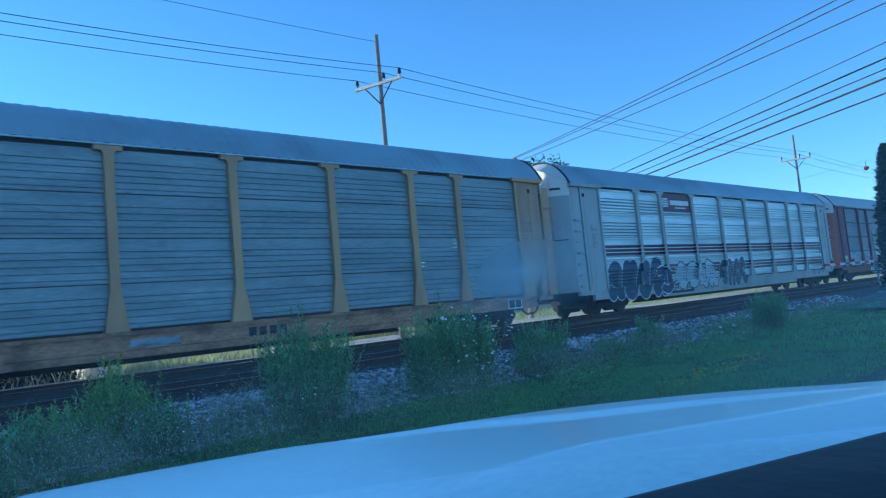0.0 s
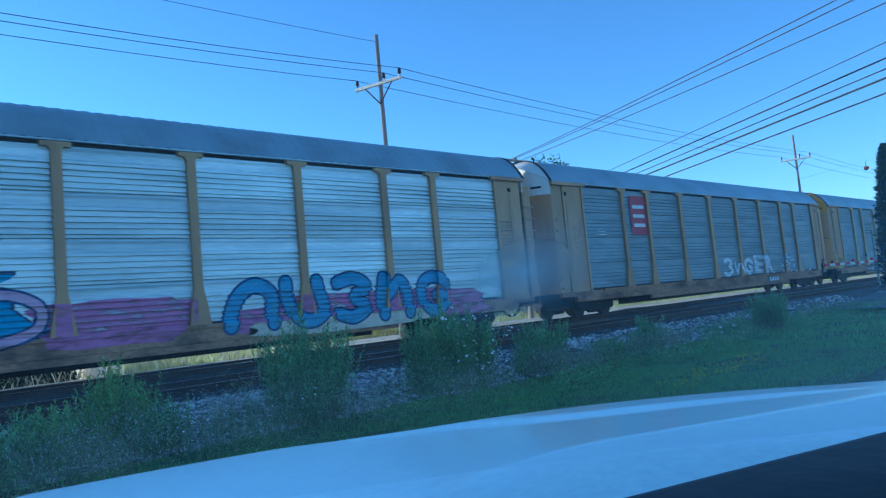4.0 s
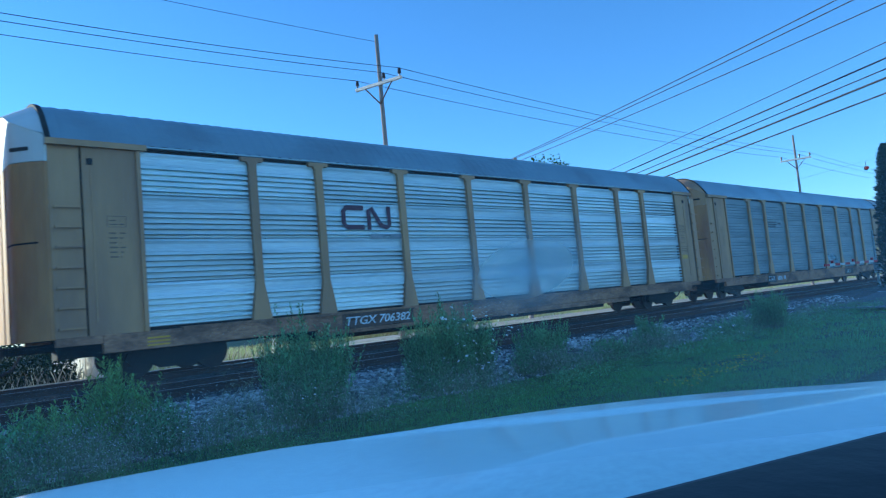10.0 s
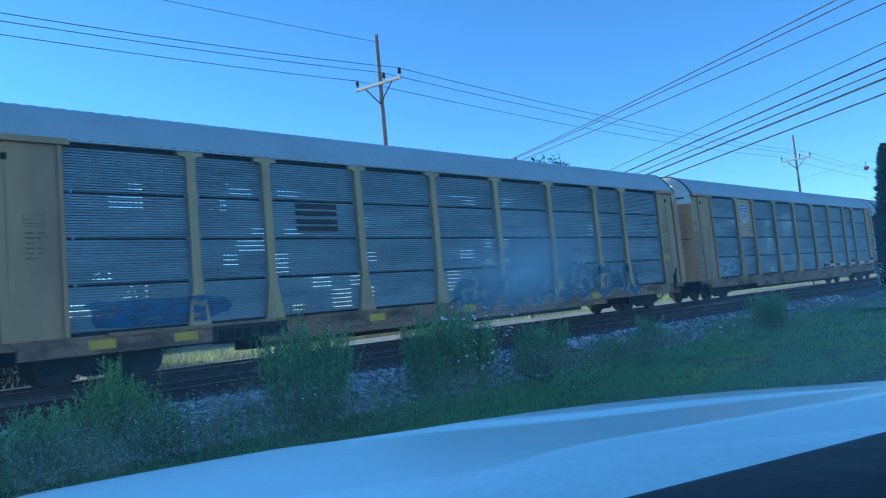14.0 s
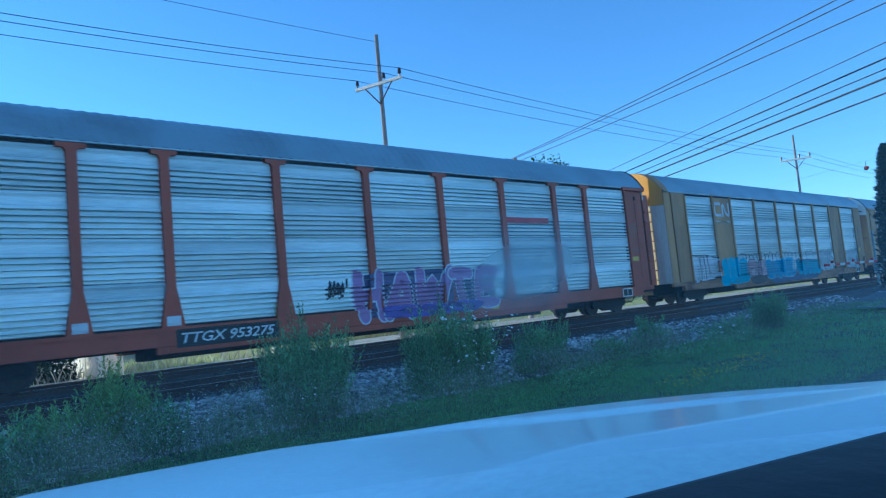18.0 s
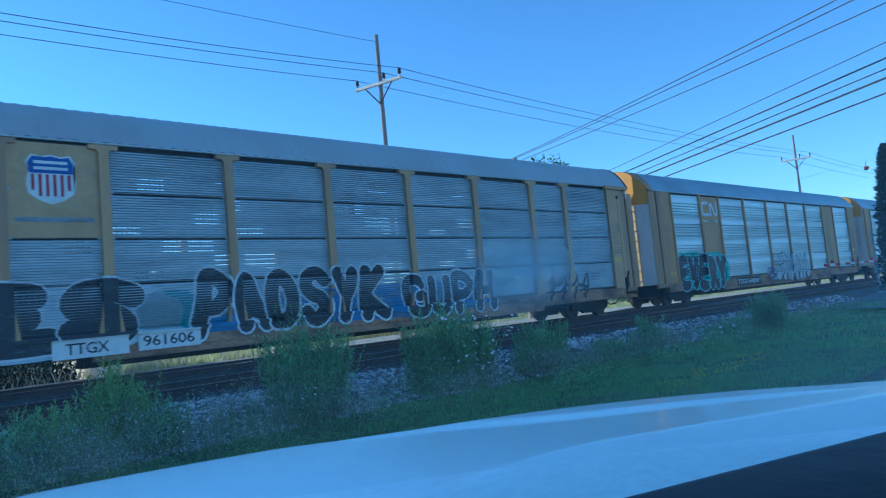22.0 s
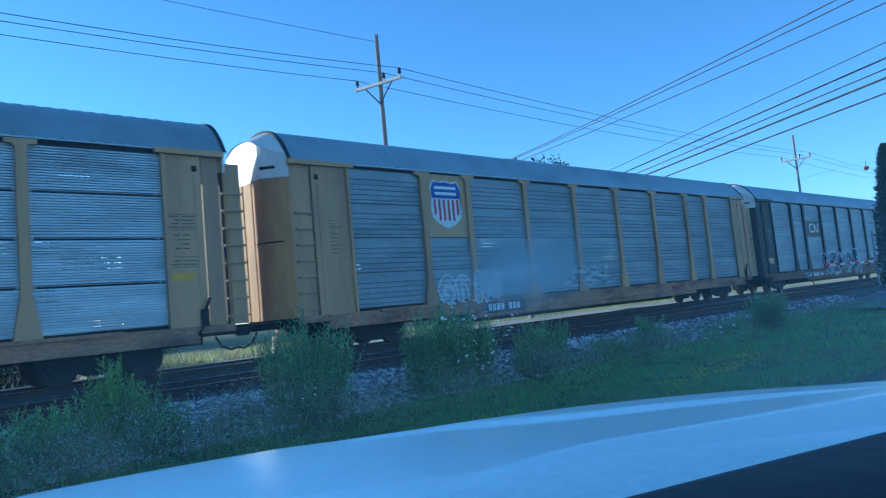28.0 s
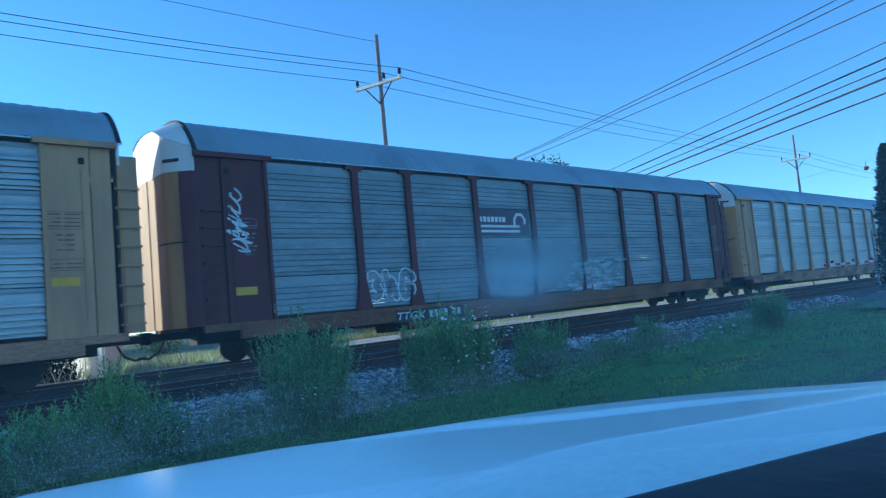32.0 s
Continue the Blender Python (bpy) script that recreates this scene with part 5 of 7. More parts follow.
    number_board(5, "TTGX 983737", 6.0, 8.5)
    brush_word(5, "6273", 10.5, 15.0, 0.62, 1.85, spray(0.03, 0.22, 0.50), RED_PAINT, 0.30, 0.10)
    cloud(5, 10.4, 12.2, 0.62, 1.2, RED_PAINT, 2, 6)
    cloud(5, 12.4, 14.9, 0.6, 1.1, spray(0.10, 0.42, 0.30), 5, 6)
    cloud(5, 15.0, 18.9, 0.6, 1.75, spray(0.02, 0.22, 0.55), 4, 1)
    brush_word(5, "1427", 15.3, 18.6, 0.95, 1.95, CHALK, DEEP_BLUE, 0.26, 0.05, layer=2)
    rect(5, 0.41, 0.56, 0.98, 1.97, YELLOW, 3, "yellow_marker")
    rect(5, 4.49, 4.65, 1.08, 1.68, YELLOW, 3, "yellow_marker")
    rect(5, 9.40, 9.56, 1.08, 1.60, YELLOW, 3, "yellow_marker")
    rect(5, 22.85, 23.01, 1.08, 1.60, YELLOW, 3, "yellow_marker")
    scrawl(5, 0.75, 1.45, 1.25, 1.8, INK, 2, 0.04)
    faint_ink = spray(0.06, 0.08, 0.11, 0.5)
    brush_word(5, "6E2", 2.5, 4.1, 1.25, 1.95, faint_ink, None, 0.09)
    brush_word(5, "3H5", 4.95, 6.45, 1.25, 1.95, faint_ink, None, 0.09)
    # tan car with white letters
    ribbon(6, [(7.45, 4.02), (7.3, 4.02), (7.3, 3.45), (7.45, 3.45)], 0.08, INK)
    ribbon(6, [(8.95, 4.02), (9.1, 4.02), (9.1, 3.45), (8.95, 3.45)], 0.08, INK)
    rect(6, 7.65, 8.75, 3.55, 3.92, GREY_PAINT, 1, "sign_bar")
    brush_word(6, "DERK", 9.3, 14.1, 0.58, 2.0, CHALK, spray(0.03, 0.06, 0.16), 0.26, 0.07, shadow=spray(0.25, 0.42, 0.62))
    brush_word(6, "32", 2.6, 5.9, 0.75, 2.1, spray(0.60, 0.68, 0.72, 0.3), spray(0.05, 0.10, 0.18, 0.3), 0.50, 0.04)
    brush_word(6, "3163", 16.4, 20.2, 0.80, 2.15, spray(0.55, 0.63, 0.68, 0.3), INK, 0.30, 0.05)
    number_board(6, "TTGX", 7.3, 8.0)
    plain_marks(6, 8.2, 9.2, n=5)
    # grey car, black letters on pink
    cloud(7, 5.0, 18.2, 0.9, 2.9, spray(0.36, 0.08, 0.17, 0.62), 3, 0)
    cloud(7, 2.1, 10.0, 0.5, 2.2, spray(0.22, 0.03, 0.10, 0.3), 5, 0)
    brush_word(7, "4U7N", 2.0, 7.4, 1.70, 3.5, spray(0.36, 0.62, 0.74, 0.15), spray(0.04, 0.10, 0.16), 0.19, 0.04)
    tag_word(7, "SKAM", 8.75, 15.85, 0.70, 2.55, INK, CHALK, fat=0.045, edge=0.05, wild=0.15, shadow=CHALK)
    for a, b in ((6.98, 7.45), (7.56, 8.03), (8.14, 8.66)):
        cloud(7, a, b, 3.55, 4.08, GOLD, 2, 1, "sign_shape", 0.35, 0.03)
        rect(7, a + 0.17, b - 0.08, 3.72, 3.90, GREY_PAINT, 2, "sign_shape")
    rect(7, 6.98, 8.66, 3.36, 3.42, GOLD, 1, "sign_bar")
    number_board(7, "TTGX 982369", 5.75, 8.1)
    # tan car with clean panels
    worm_logo(8, 7.25, 9.0, 3.34, 4.04, spray(0.07, 0.02, 0.04, 0.1))
    rect(8, 8.2, 9.35, 3.08, 3.22, GREY_PAINT, 1, "sign_bar")
    number_board(8, "TTGX 706382", 7.1, 9.4, back=spray(0.10, 0.06, 0.04))
    for z in (0.68, 0.76, 0.84):
        rect(8, 1.8, 2.3, z, z + 0.04, GOLD, 1, "yellow_decal")
    # dark grey car
    for z in (3.68, 3.80, 3.92):
        rect(9, 6.95, 8.0 + 0.2 * (z > 3.7), z, z + 0.07, SIGN_BLACK, 1, "sign_bar")
    rect(9, 8.3, 8.75, 3.85, 3.95, SIGN_BLACK, 1, "sign_bar")
    number_board(9, "TTGX", 6.0, 6.9, back=spray(0.06, 0.045, 0.04))
    plain_marks(9, 7.2, 8.4, n=6)
    brush_word(9, "514", 15.4, 17.4, 1.1, 2.0, spray(0.25, 0.38, 0.48, 0.45), GREY_PAINT, 0.22, 0.045)
    rect(9, 18.3, 20.0, 0.58, 1.0, SIGN_BLACK, 1, "number_board")
    plain_marks(9, 18.7, 19.8, n=3)
    # solid car
    brush_word(10, "SAMR", 18.3, 20.85, 0.95, 2.3, CHALK, None, 0.09, wild=0.4)
    brush_word(10, "2765", 15.0, 17.1, 1.05, 1.9, spray(0.28, 0.48, 0.60, 0.4), None, 0.22, 0.045)
    for i, digit in enumerate("546341"):
        lettering(10, digit, 5.70 + 0.385 * i, 5.92 + 0.385 * i, 1.66, 1.94, INK, 1, 0.012, 0.1, "car_number")
    for x in (7.75, 11.3):
        rect(10, x, x + 0.14, 1.06, 1.55, YELLOW, 3, "yellow_marker")
    scrawl(10, 9.8, 10.8, 1.35, 1.75, GREY_PAINT, 3, 0.05)
    # perforated car
    for z in (3.3, 3.5, 3.72, 3.92):
        rect(11, 7.4, 8.7, z, z + 0.12, SIGN_BLACK, 1, "sign_bar")
    cloud(11, 2.0, 5.5, 1.1, 1.8, spray(0.05, 0.12, 0.26, 0.45), 3)
    brush_word(11, "6332", 12.9, 16.9, 0.72, 1.85, spray(0.10, 0.14, 0.19, 0.3), FADED, 0.26, 0.05)
    brush_word(11, "713645", 16.9, 23.7, 0.75, 2.05, spray(0.10, 0.14, 0.19, 0.3), FADED, 0.24, 0.05)
    rect(11, 4.9, 6.9, 0.62, 0.98, SIGN_BLACK, 1, "number_board")
    plain_marks(11, 5.05, 6.8)
    for x in (2.2, 4.0, 9.5, 13.2, 20.2):
        yellow_tag(11, x, 0.72)
    # shield cars
    for k in (12, 17, 20, 22):
        rect(k, 4.70, 6.50, 3.12, 5.13, PLATE_TAN, 0, "sign_plate", "tan sign plate with a striped shield")
        if k in (12, 17):
            shield(k, 5.08, 6.02, 3.82, 4.88)
            rect(k, 4.85, 6.35, 3.45, 3.55, GREY_PAINT, 1, "sign_bar")
        else:
            shield(k, 4.92, 6.28, 3.40, 4.96)
    cloud(12, 2.1, 4.2, 1.1, 1.9, FADED, 3)
    # black car with coloured letters
    rect(13, 4.75, 6.5, 3.12, 4.15, SIGN_BLACK, 1, "sign_plate", "black sign plate with a pale emblem")
    worm_logo(13, 4.82, 6.42, 3.36, 4.0, CHALK, 2)
    scrawl(13, 0.75, 1.5, 3.2, 4.6, CHALK, 3, 0.07)
    scrawl(13, 0.8, 1.4, 2.75, 3.5, CHALK, 5, 0.06)
    rect(13, 0.4, 0.7, 1.05, 1.55, YELLOW, 3, "yellow_marker")
    cloud(13, 1.9, 4.9, 0.85, 2.1, CYAN, 2, 1)
    brush_word(13, "7231", 1.95, 4.75, 0.95, 2.0, spray(0.02, 0.45, 0.70), spray(0.01, 0.06, 0.22), 0.20, 0.06, layer=2)
    cloud(13, 4.9, 6.4, 0.85, 2.05, spray(0.25, 0.10, 0.18), 4, 1)
    brush_word(13, "FOES", 6.85, 9.4, 0.72, 1.98, spray(0.66, 0.74, 0.82), spray(0.05, 0.10, 0.22), 0.24, 0.03)
    cloud(13, 9.6, 10.9, 0.95, 1.55, FADED, 6, 1)
    scrawl(13, 9.5, 11.0, 1.9, 2.5, FADED, 2, 0.08)
    cloud(13, 12.0, 17.5, 0.55, 2.35, INK, 4, 1, power=0.4, wobble=0.08)
    for x0, x1, z0, z1, q in ((12.2, 13.6, 0.8, 2.25, 2), (13.5, 15.0, 0.9, 2.1, 5), (14.8, 16.2, 0.75, 2.2, 8), (16.1, 17.3, 0.85, 2.25, 3)):
        c, d = (x0 + x1) / 2, (x1 - x0) / 2
        ribbon(13, [(c - d, z0), (c - d * 0.8, z0 + 0.5), (c - d * 0.9, z1 - 0.2), (c - d * 0.3, z1), (c + d * 0.5, z1 - 0.12), (c + d * 0.8, z1 - 0.4)], 0.065, CHALK, 3)
        polygon(13, [(c - 0.2, z0 + 0.45), (c + 0.3, z0 + 0.6 + 0.03 * q), (c + 0.42, z1 - 0.55), (c + 0.1, z0 + 0.75)], CHALK, 4, "graffiti_fill")
    cloud(13, 12.3, 12.9, 1.1, 1.5, RED_PAINT, 5, 8)
    cloud(13, 16.3, 16.9, 1.2, 1.8, spray(0.25, 0.02, 0.05), 6, 8)
    polygon(13, [(11.2, 0.6), (12.4, 0.6), (13.0, 2.0), (11.75, 1.85)], CYAN, 0, "graffiti_fill")
    cloud(13, 13.5, 15.2, 0.7, 1.1, RED_PAINT, 7, 8)
    cloud(13, 16.9, 18.3, 1.0, 2.0, CYAN, 8, 6)
    brush_word(13, "43716", 18.3, 24.3, 0.7, 2.1, spray(0.35, 0.25, 0.12), CHALK, 0.20, 0.05, seed=9)
    cloud(13, 19.5, 22.0, 0.7, 1.4, CHALK, 3, 8)
    # orange-red car
    cloud(14, 11.6, 17.6, 0.66, 2.2, spray(0.09, 0.08, 0.18, 0.35), 2, 0, power=0.4, wobble=0.10)
    brush_word(14, "HAWTE", 11.65, 17.55, 0.74, 2.24, spray(0.36, 0.20, 0.40, 0.2), spray(0.62, 0.62, 0.70, 0.2), 0.22, 0.05)
    cloud(14, 12.2, 16.8, 0.70, 1.12, spray(0.14, 0.10, 0.42, 0.45), 5, 9)
    rect(14, 18.05, 20.6, 3.62, 3.82, RED_PAINT, 1, "sign_bar")
    scrawl(14, 10.8, 11.4, 1.4, 1.95, INK, 3, 0.06)
    number_board(14, "TTGX 953275", 6.75, 9.12)
    for x in (4.57, 6.63):
        rect(14, x - 0.22, x + 0.22, 1.08, 1.3, CHALK, 3, "paint_patch")
    yellow_tag(14, 17.1, 0.7, 0.35, 0.26)
    # tan cars with wide plain bays
    for k in (15, 18):
        worm_logo(k, 4.75, 6.42, 4.15, 4.88, CHALK, 2)
        rect(k, 4.75, 6.4, 3.82, 3.95, spray(0.6, 0.55, 0.42, 0.5), 1, "sign_bar")
    aile(15, 1.88, 4.56, 0.98, 2.2)
    cloud(15, 4.5, 5.1, 1.35, 2.0, spray(0.38, 0.16, 0.14, 0.4), 4, 0)
    blue, navy, pale_blue = spray(0.03, 0.36, 0.62, 0.15), spray(0.02, 0.08, 0.22), spray(0.30, 0.60, 0.80, 0.2)
    for i, (a, b, z0, z1) in enumerate(((4.5, 5.6, 0.62, 1.2), (4.85, 5.75, 0.8, 2.08), (5.5, 6.4, 0.8, 2.1), (6.2, 6.95, 0.85, 2.08), (5.2, 7.9, 0.68, 1.2), (6.8, 7.95, 0.95, 2.0))):
        blob(15, a, b, z0, z1, CYAN, None, pale_blue if i in (1, 2, 3) else None, i, 1)
    cloud(15, 7.8, 10.15, 0.58, 1.05, INK, 4, 1)
    blob(15, 7.85, 9.1, 0.95, 1.9, spray(0.55, 0.38, 0.42), INK, None, 3, 2)
    blob(15, 8.1, 8.95, 1.0, 1.4, spray(0.66, 0.52, 0.55), INK, None, 5, 4)
    blob(15, 9.0, 10.2, 0.95, 1.85, spray(0.58, 0.45, 0.48), INK, None, 7, 3)
    cloud(15, 10.0, 17.9, 0.50, 0.95, navy, 3, 0)
    for i, (a, b, z0, z1) in enumerate(((10.0, 11.0, 0.74, 1.85), (10.85, 11.55, 0.8, 1.75), (11.35, 12.15, 0.76, 1.85), (12.0, 12.95, 0.76, 1.9), (12.7, 14.05, 0.8, 1.95), (12.5, 13.2, 0.78, 1.3), (13.1, 13.7, 0.82, 1.4))):
        blob(15, a, b, z0, z1, blue, pale_blue, None, i + 2, 2 + i)
    for i in range(5):
        blob(15, 14.4 + 0.7 * i, 15.2 + 0.7 * i, 0.76, 1.78 - 0.02 * i, CYAN, navy, None, i + 5, 2 + i)
    ink_line = spray(0.04, 0.08, 0.10, 0.25)
    for a, b, n in ((7.0, 9.6, 6), (9.7, 12.2, 5), (12.4, 15.1, 5), (15.2, 17.8, 5)):
        arches(15, a, b, 1.80, 2.24, n, ink_line, 0.05, 1)
    cloud(15, 18.1, 20.65, 0.95, 2.15, spray(0.62, 0.67, 0.70, 0.15), 4, 0, power=0.3, wobble=0.05)
    cloud(15, 23.05, 25.75, 0.95, 2.1, spray(0.62, 0.67, 0.70, 0.15), 5, 0, power=0.3, wobble=0.05)
    pale = spray(0.62, 0.67, 0.70, 0.15)
    brush_word(15, "SHWAE", 18.1, 20.65, 0.98, 2.26, pale, ink_line, 0.17, 0.04, wild=0.6)
    brush_word(15, "WUOHE", 23.05, 25.75, 0.98, 2.22, pale, ink_line, 0.17, 0.04, wild=0.6)
    brush_word(15, "MU", 20.95, 22.7, 0.9, 2.2, spray(0.14, 0.10, 0.08, 0.45), None, 0.035)
    # grey car with a small yellow sign
    for z in (3.3, 3.5, 3.7):
        rect(16, 7.0, 9.1, z, z + 0.14, spray(0.42, 0.27, 0.06), 1, "sign_bar")
    brush_word(16, "363", 2.8, 6.3, 1.0, 2.05, FADED, CHALK, 0.10, 0.03)
    number_board(16, "TTGX", 6.85, 7.7, back=spray(0.02, 0.04, 0.12))
    plain_marks(16, 7.9, 8.8, n=5)
    # dark car with large letters
    cloud(17, 1.9, 8.3, 0.55, 2.25, spray(0.55, 0.62, 0.66, 0.2), 4, 0)
    brush_word(17, "OES", 2.0, 7.3, 0.72, 2.2, INK, CHALK, 0.36, 0.05)
    cloud(17, 7.0, 8.6, 0.7, 2.0, spray(0.04, 0.22, 0.24), 2, 0)
    cloud(17, 8.2, 18.8, 0.7, 1.8, spray(0.05, 0.16, 0.36, 0.4), 3, 0)
    brush_word(17, "PADSYK", 8.4, 14.1, 0.72, 2.25, INK, CHALK, 0.25, 0.06)
    brush_word(17, "GUPH", 14.7, 18.7, 0.72, 2.0, INK, CHALK, 0.24, 0.05)
    scrawl(17, 21.3, 24.0, 0.75, 1.7, INK, 4, 0.12)
    rect(17, 5.4, 6.9, 0.58, 0.98, SIGN_WHITE, 9, "number_board")
    lettering(17, "TTGX", 5.65, 6.5, 0.66, 0.9, INK, 10, 0.01, 0.0, "car_number")
    rect(17, 7.1, 8.5, 0.60, 1.0, SIGN_WHITE, 9, "number_board")
    lettering(17, "961606", 7.2, 8.35, 0.68, 0.92, INK, 10, 0.01, 0.0, "car_number")
    # tan car, black on green
    cloud(18, 1.6, 7.1, 0.55, 2.5, spray(0.06, 0.46, 0.36, 0.3), 3, 1, wobble=0.10)
    brush_word(18, "EVERY", 1.95, 6.5, 0.58, 2.2, INK, spray(0.45, 0.68, 0.72, 0.1), 0.27, 0.045, lean=0.08, layer=3)
    cloud(18, 11.6, 13.0, 0.7, 1.5, spray(0.45, 0.42, 0.58, 0.5), 4, 0)
    brush_word(18, "3RAIN", 12.4, 17.5, 0.60, 2.1, spray(0.50, 0.56, 0.60), spray(0.03, 0.05, 0.10), 0.24, 0.055)
    number_board(18, "TTGX 694349", 7.7, 10.25)
    for z in (1.35, 1.45):
        rect(18, 1.15, 1.65, z, z + 0.05, GOLD, 1, "yellow_decal")
    # tan car with red eight-sided signs
    for x0, x1 in ((4.85, 6.4), (21.1, 22.65)):
        w, h = x1 - x0, 1.6
        o = [(0.2, 0), (0.8, 0), (1, 0.18), (1, 0.82), (0.8, 1), (0.2, 1), (0, 0.82), (0, 0.18)]
        polygon(19, [(x0 + w * a, 3.28 + h * b) for a, b in o], SIGN_WHITE, 1, "sign_board")
        polygon(19, [(x0 + w * (0.5 + 0.92 * (a - 0.5)), 3.28 + h * (0.5 + 0.92 * (b - 0.5))) for a, b in o], spray(0.42, 0.03, 0.08, 0.1), 2, "sign_board")
        for i in range(4):
            rect(19, x0 + w * (0.14 + 0.04 * (i % 2)), x0 + w * (0.62 + 0.2 * (i % 3) / 2), 3.52 + 0.3 * i, 3.62 + 0.3 * i, SIGN_WHITE, 3, "sign_bar")
            rect(19, x0 + w * 0.12, x0 + w * (0.27 + 0.03 * (i % 2)), 3.50 + 0.3 * i, 3.72 + 0.3 * i, SIGN_WHITE, 4, "sign_bar")
    cloud(19, 3.6, 8.25, 0.58, 2.05, spray(0.10, 0.38, 0.46, 0.55), 6, 0, power=0.25, wobble=0.04)
    brush_word(19, "263K", 3.7, 8.2, 0.66, 2.0, spray(0.03, 0.20, 0.46, 0.15), spray(0.03, 0.07, 0.14), 0.24, 0.05)
    cloud(19, 8.2, 9.5, 0.8, 1.6, spray(0.60, 0.50, 0.45, 0.4), 4, 0)
    cloud(19, 12.3, 19.2, 0.55, 1.9, spray(0.30, 0.34, 0.38), 6, 0)
    brush_word(19, "43263", 12.1, 19.2, 0.68, 1.85, spray(0.62, 0.68, 0.74, 0.1), INK, 0.38, 0.05)
    for x, z, m in ((13.6, 1.1, RED_PAINT), (16.9, 1.5, RED_PAINT), (17.6, 1.3, CYAN), (15.8, 1.85, CYAN), (14.6, 1.75, CYAN)):
        cloud(19, x - 0.25, x + 0.25, z - 0.12, z + 0.12, m, 3, 8)
    for x in (15.4, 16.6, 18.2):
        polygon(19, [(x, 1.0), (x + 0.45, 1.05), (x + 0.2, 1.75), (x + 0.05, 1.5)], INK, 7, "graffiti_fill")
    yellow_tag(19, 13.9, 0.62)
    yellow_tag(19, 17.3, 0.66)
    number_board(19, "TTGX 693871", 7.8, 10.15)
    # shield car with two tags
    brush_word(20, "6312", 2.4, 6.4, 0.9, 2.2, spray(0.28, 0.10, 0.15, 0.3), spray(0.55, 0.55, 0.6, 0.3), 0.16, 0.05)
    brush_word(20, "72163", 7.1, 12.6, 0.7, 2.1, spray(0.015, 0.05, 0.08, 0.1), spray(0.42, 0.66, 0.70, 0.1), 0.30, 0.05)
    # perforated pale car with red and white sign
    rect(21, 15.25, 17.9, 3.14, 4.15, SIGN_WHITE, 1, "sign_board", "white sign board with red bars")
    for i in range(7):
        rect(21, 15.4 + 0.34 * i, 15.65 + 0.34 * i, 3.66, 3.92, RED_PAINT, 2, "sign_bar")
    rect(21, 15.3, 17.8, 3.60, 3.63, SIGN_BLUE, 2, "sign_bar")
    # shield car with faint tags
    brush_word(22, "3276", 5.0, 7.9, 1.0, 1.95, FADED, CHALK, 0.22, 0.045)
    cloud(22, 11.1, 14.8, 1.2, 1.75, FADED, 3)
    brush_word(22, "3276", 11.8, 14.2, 1.25, 2.05, spray(0.5, 0.53, 0.5, 0.5), None, 0.22, 0.045)
    rect(22, 6.9, 8.9, 0.58, 0.95, spray(0.08, 0.06, 0.05), 0, "number_board")
    plain_marks(22, 7.05, 8.7)
    for i in range(3):
        rect(22, 18.92 + 0.36 * i, 19.20 + 0.36 * i, 0.68, 0.92, spray(0.30, 0.07, 0.03, 0.3), 1, "rust_red_mark")
    # black car with white letters
    rect(23, 6.75, 9.4, 3.14, 4.12, SIGN_BLACK, 1, "sign_plate", "black sign plate with a pale emblem")
    worm_logo(23, 7.4, 8.9, 3.38, 3.95, CHALK, 2)
    brush_word(23, "KEMPR", 8.9, 16.0, 0.68, 2.15, spray(0.02, 0.025, 0.06, 0.1), spray(0.60, 0.66, 0.74, 0.1), 0.31, 0.06)
    brush_word(23, "KEMPR", 8.95, 16.05, 0.72, 2.2, spray(0.55, 0.60, 0.68, 0.25), None, 0.06, layer=10)
    number_board(23, "TTGX", 5.6, 6.8)
    plain_marks(23, 7.0, 8.7, n=6)
    yellow_tag(23, 0.72, 1.72, 0.6, 0.2)
    for z in (2.2, 3.0):
        rect(23, 26.0, 26.4, z, z + 0.3, CHALK, 1, "stencil_box")
    rect(23, 0.8, 1.4, 1.6, 1.9, GREY_PAINT, 1, "stencil_box")
    # pale car with a white sign
    cloud(24, 6.72, 9.36, 3.2, 4.12, SIGN_WHITE, 3, 0, "sign_board", 0.22, 0.02)
    ribbon(24, [(7.5, 4.0), (7.32, 4.0), (7.32, 3.4), (7.5, 3.4)], 0.08, INK, 1, "sign_shape")
    ribbon(24, [(8.7, 4.0), (8.88, 4.0), (8.88, 3.4), (8.7, 3.4)], 0.08, INK, 1, "sign_shape")
    for a, b in ((7.58, 7.88), (7.93, 8.23), (8.28, 8.6)):
        cloud(24, a, b, 3.5, 3.9, INK, 2, 1, "sign_shape", 0.35, 0.03)
    number_board(24, "TTGX 971548", 5.9, 8.3)
    for i in range(5):
        scrawl(24, 2.0 + i * 0.9, 2.7 + i * 0.9, 1.55, 1.95, INK, i, 0.06)
    cloud(24, 15.0, 16.6, 1.85, 2.4, GREY_PAINT, 3)
    scrawl(24, 20.6, 21.4, 1.9, 2.2, INK, 2, 0.05)
    scrawl(24, 23.6, 24.8, 1.6, 2.0, INK, 5, 0.08)
    # dark brown car
    rect(25, 9.4, 12.1, 3.15, 4.1, spray(0.06, 0.035, 0.06, 0.05), 1, "sign_plate", "dark sign plate with pale bars")
    for z in (3.28, 3.45):
        rect(25, 9.6, 11.6, z, z + 0.09, SIGN_WHITE, 2, "sign_bar")
    for i in range(7):
        rect(25, 9.6 + i * 0.19, 9.74 + i * 0.19, 3.64, 3.82, SIGN_WHITE, 2, "sign_bar")
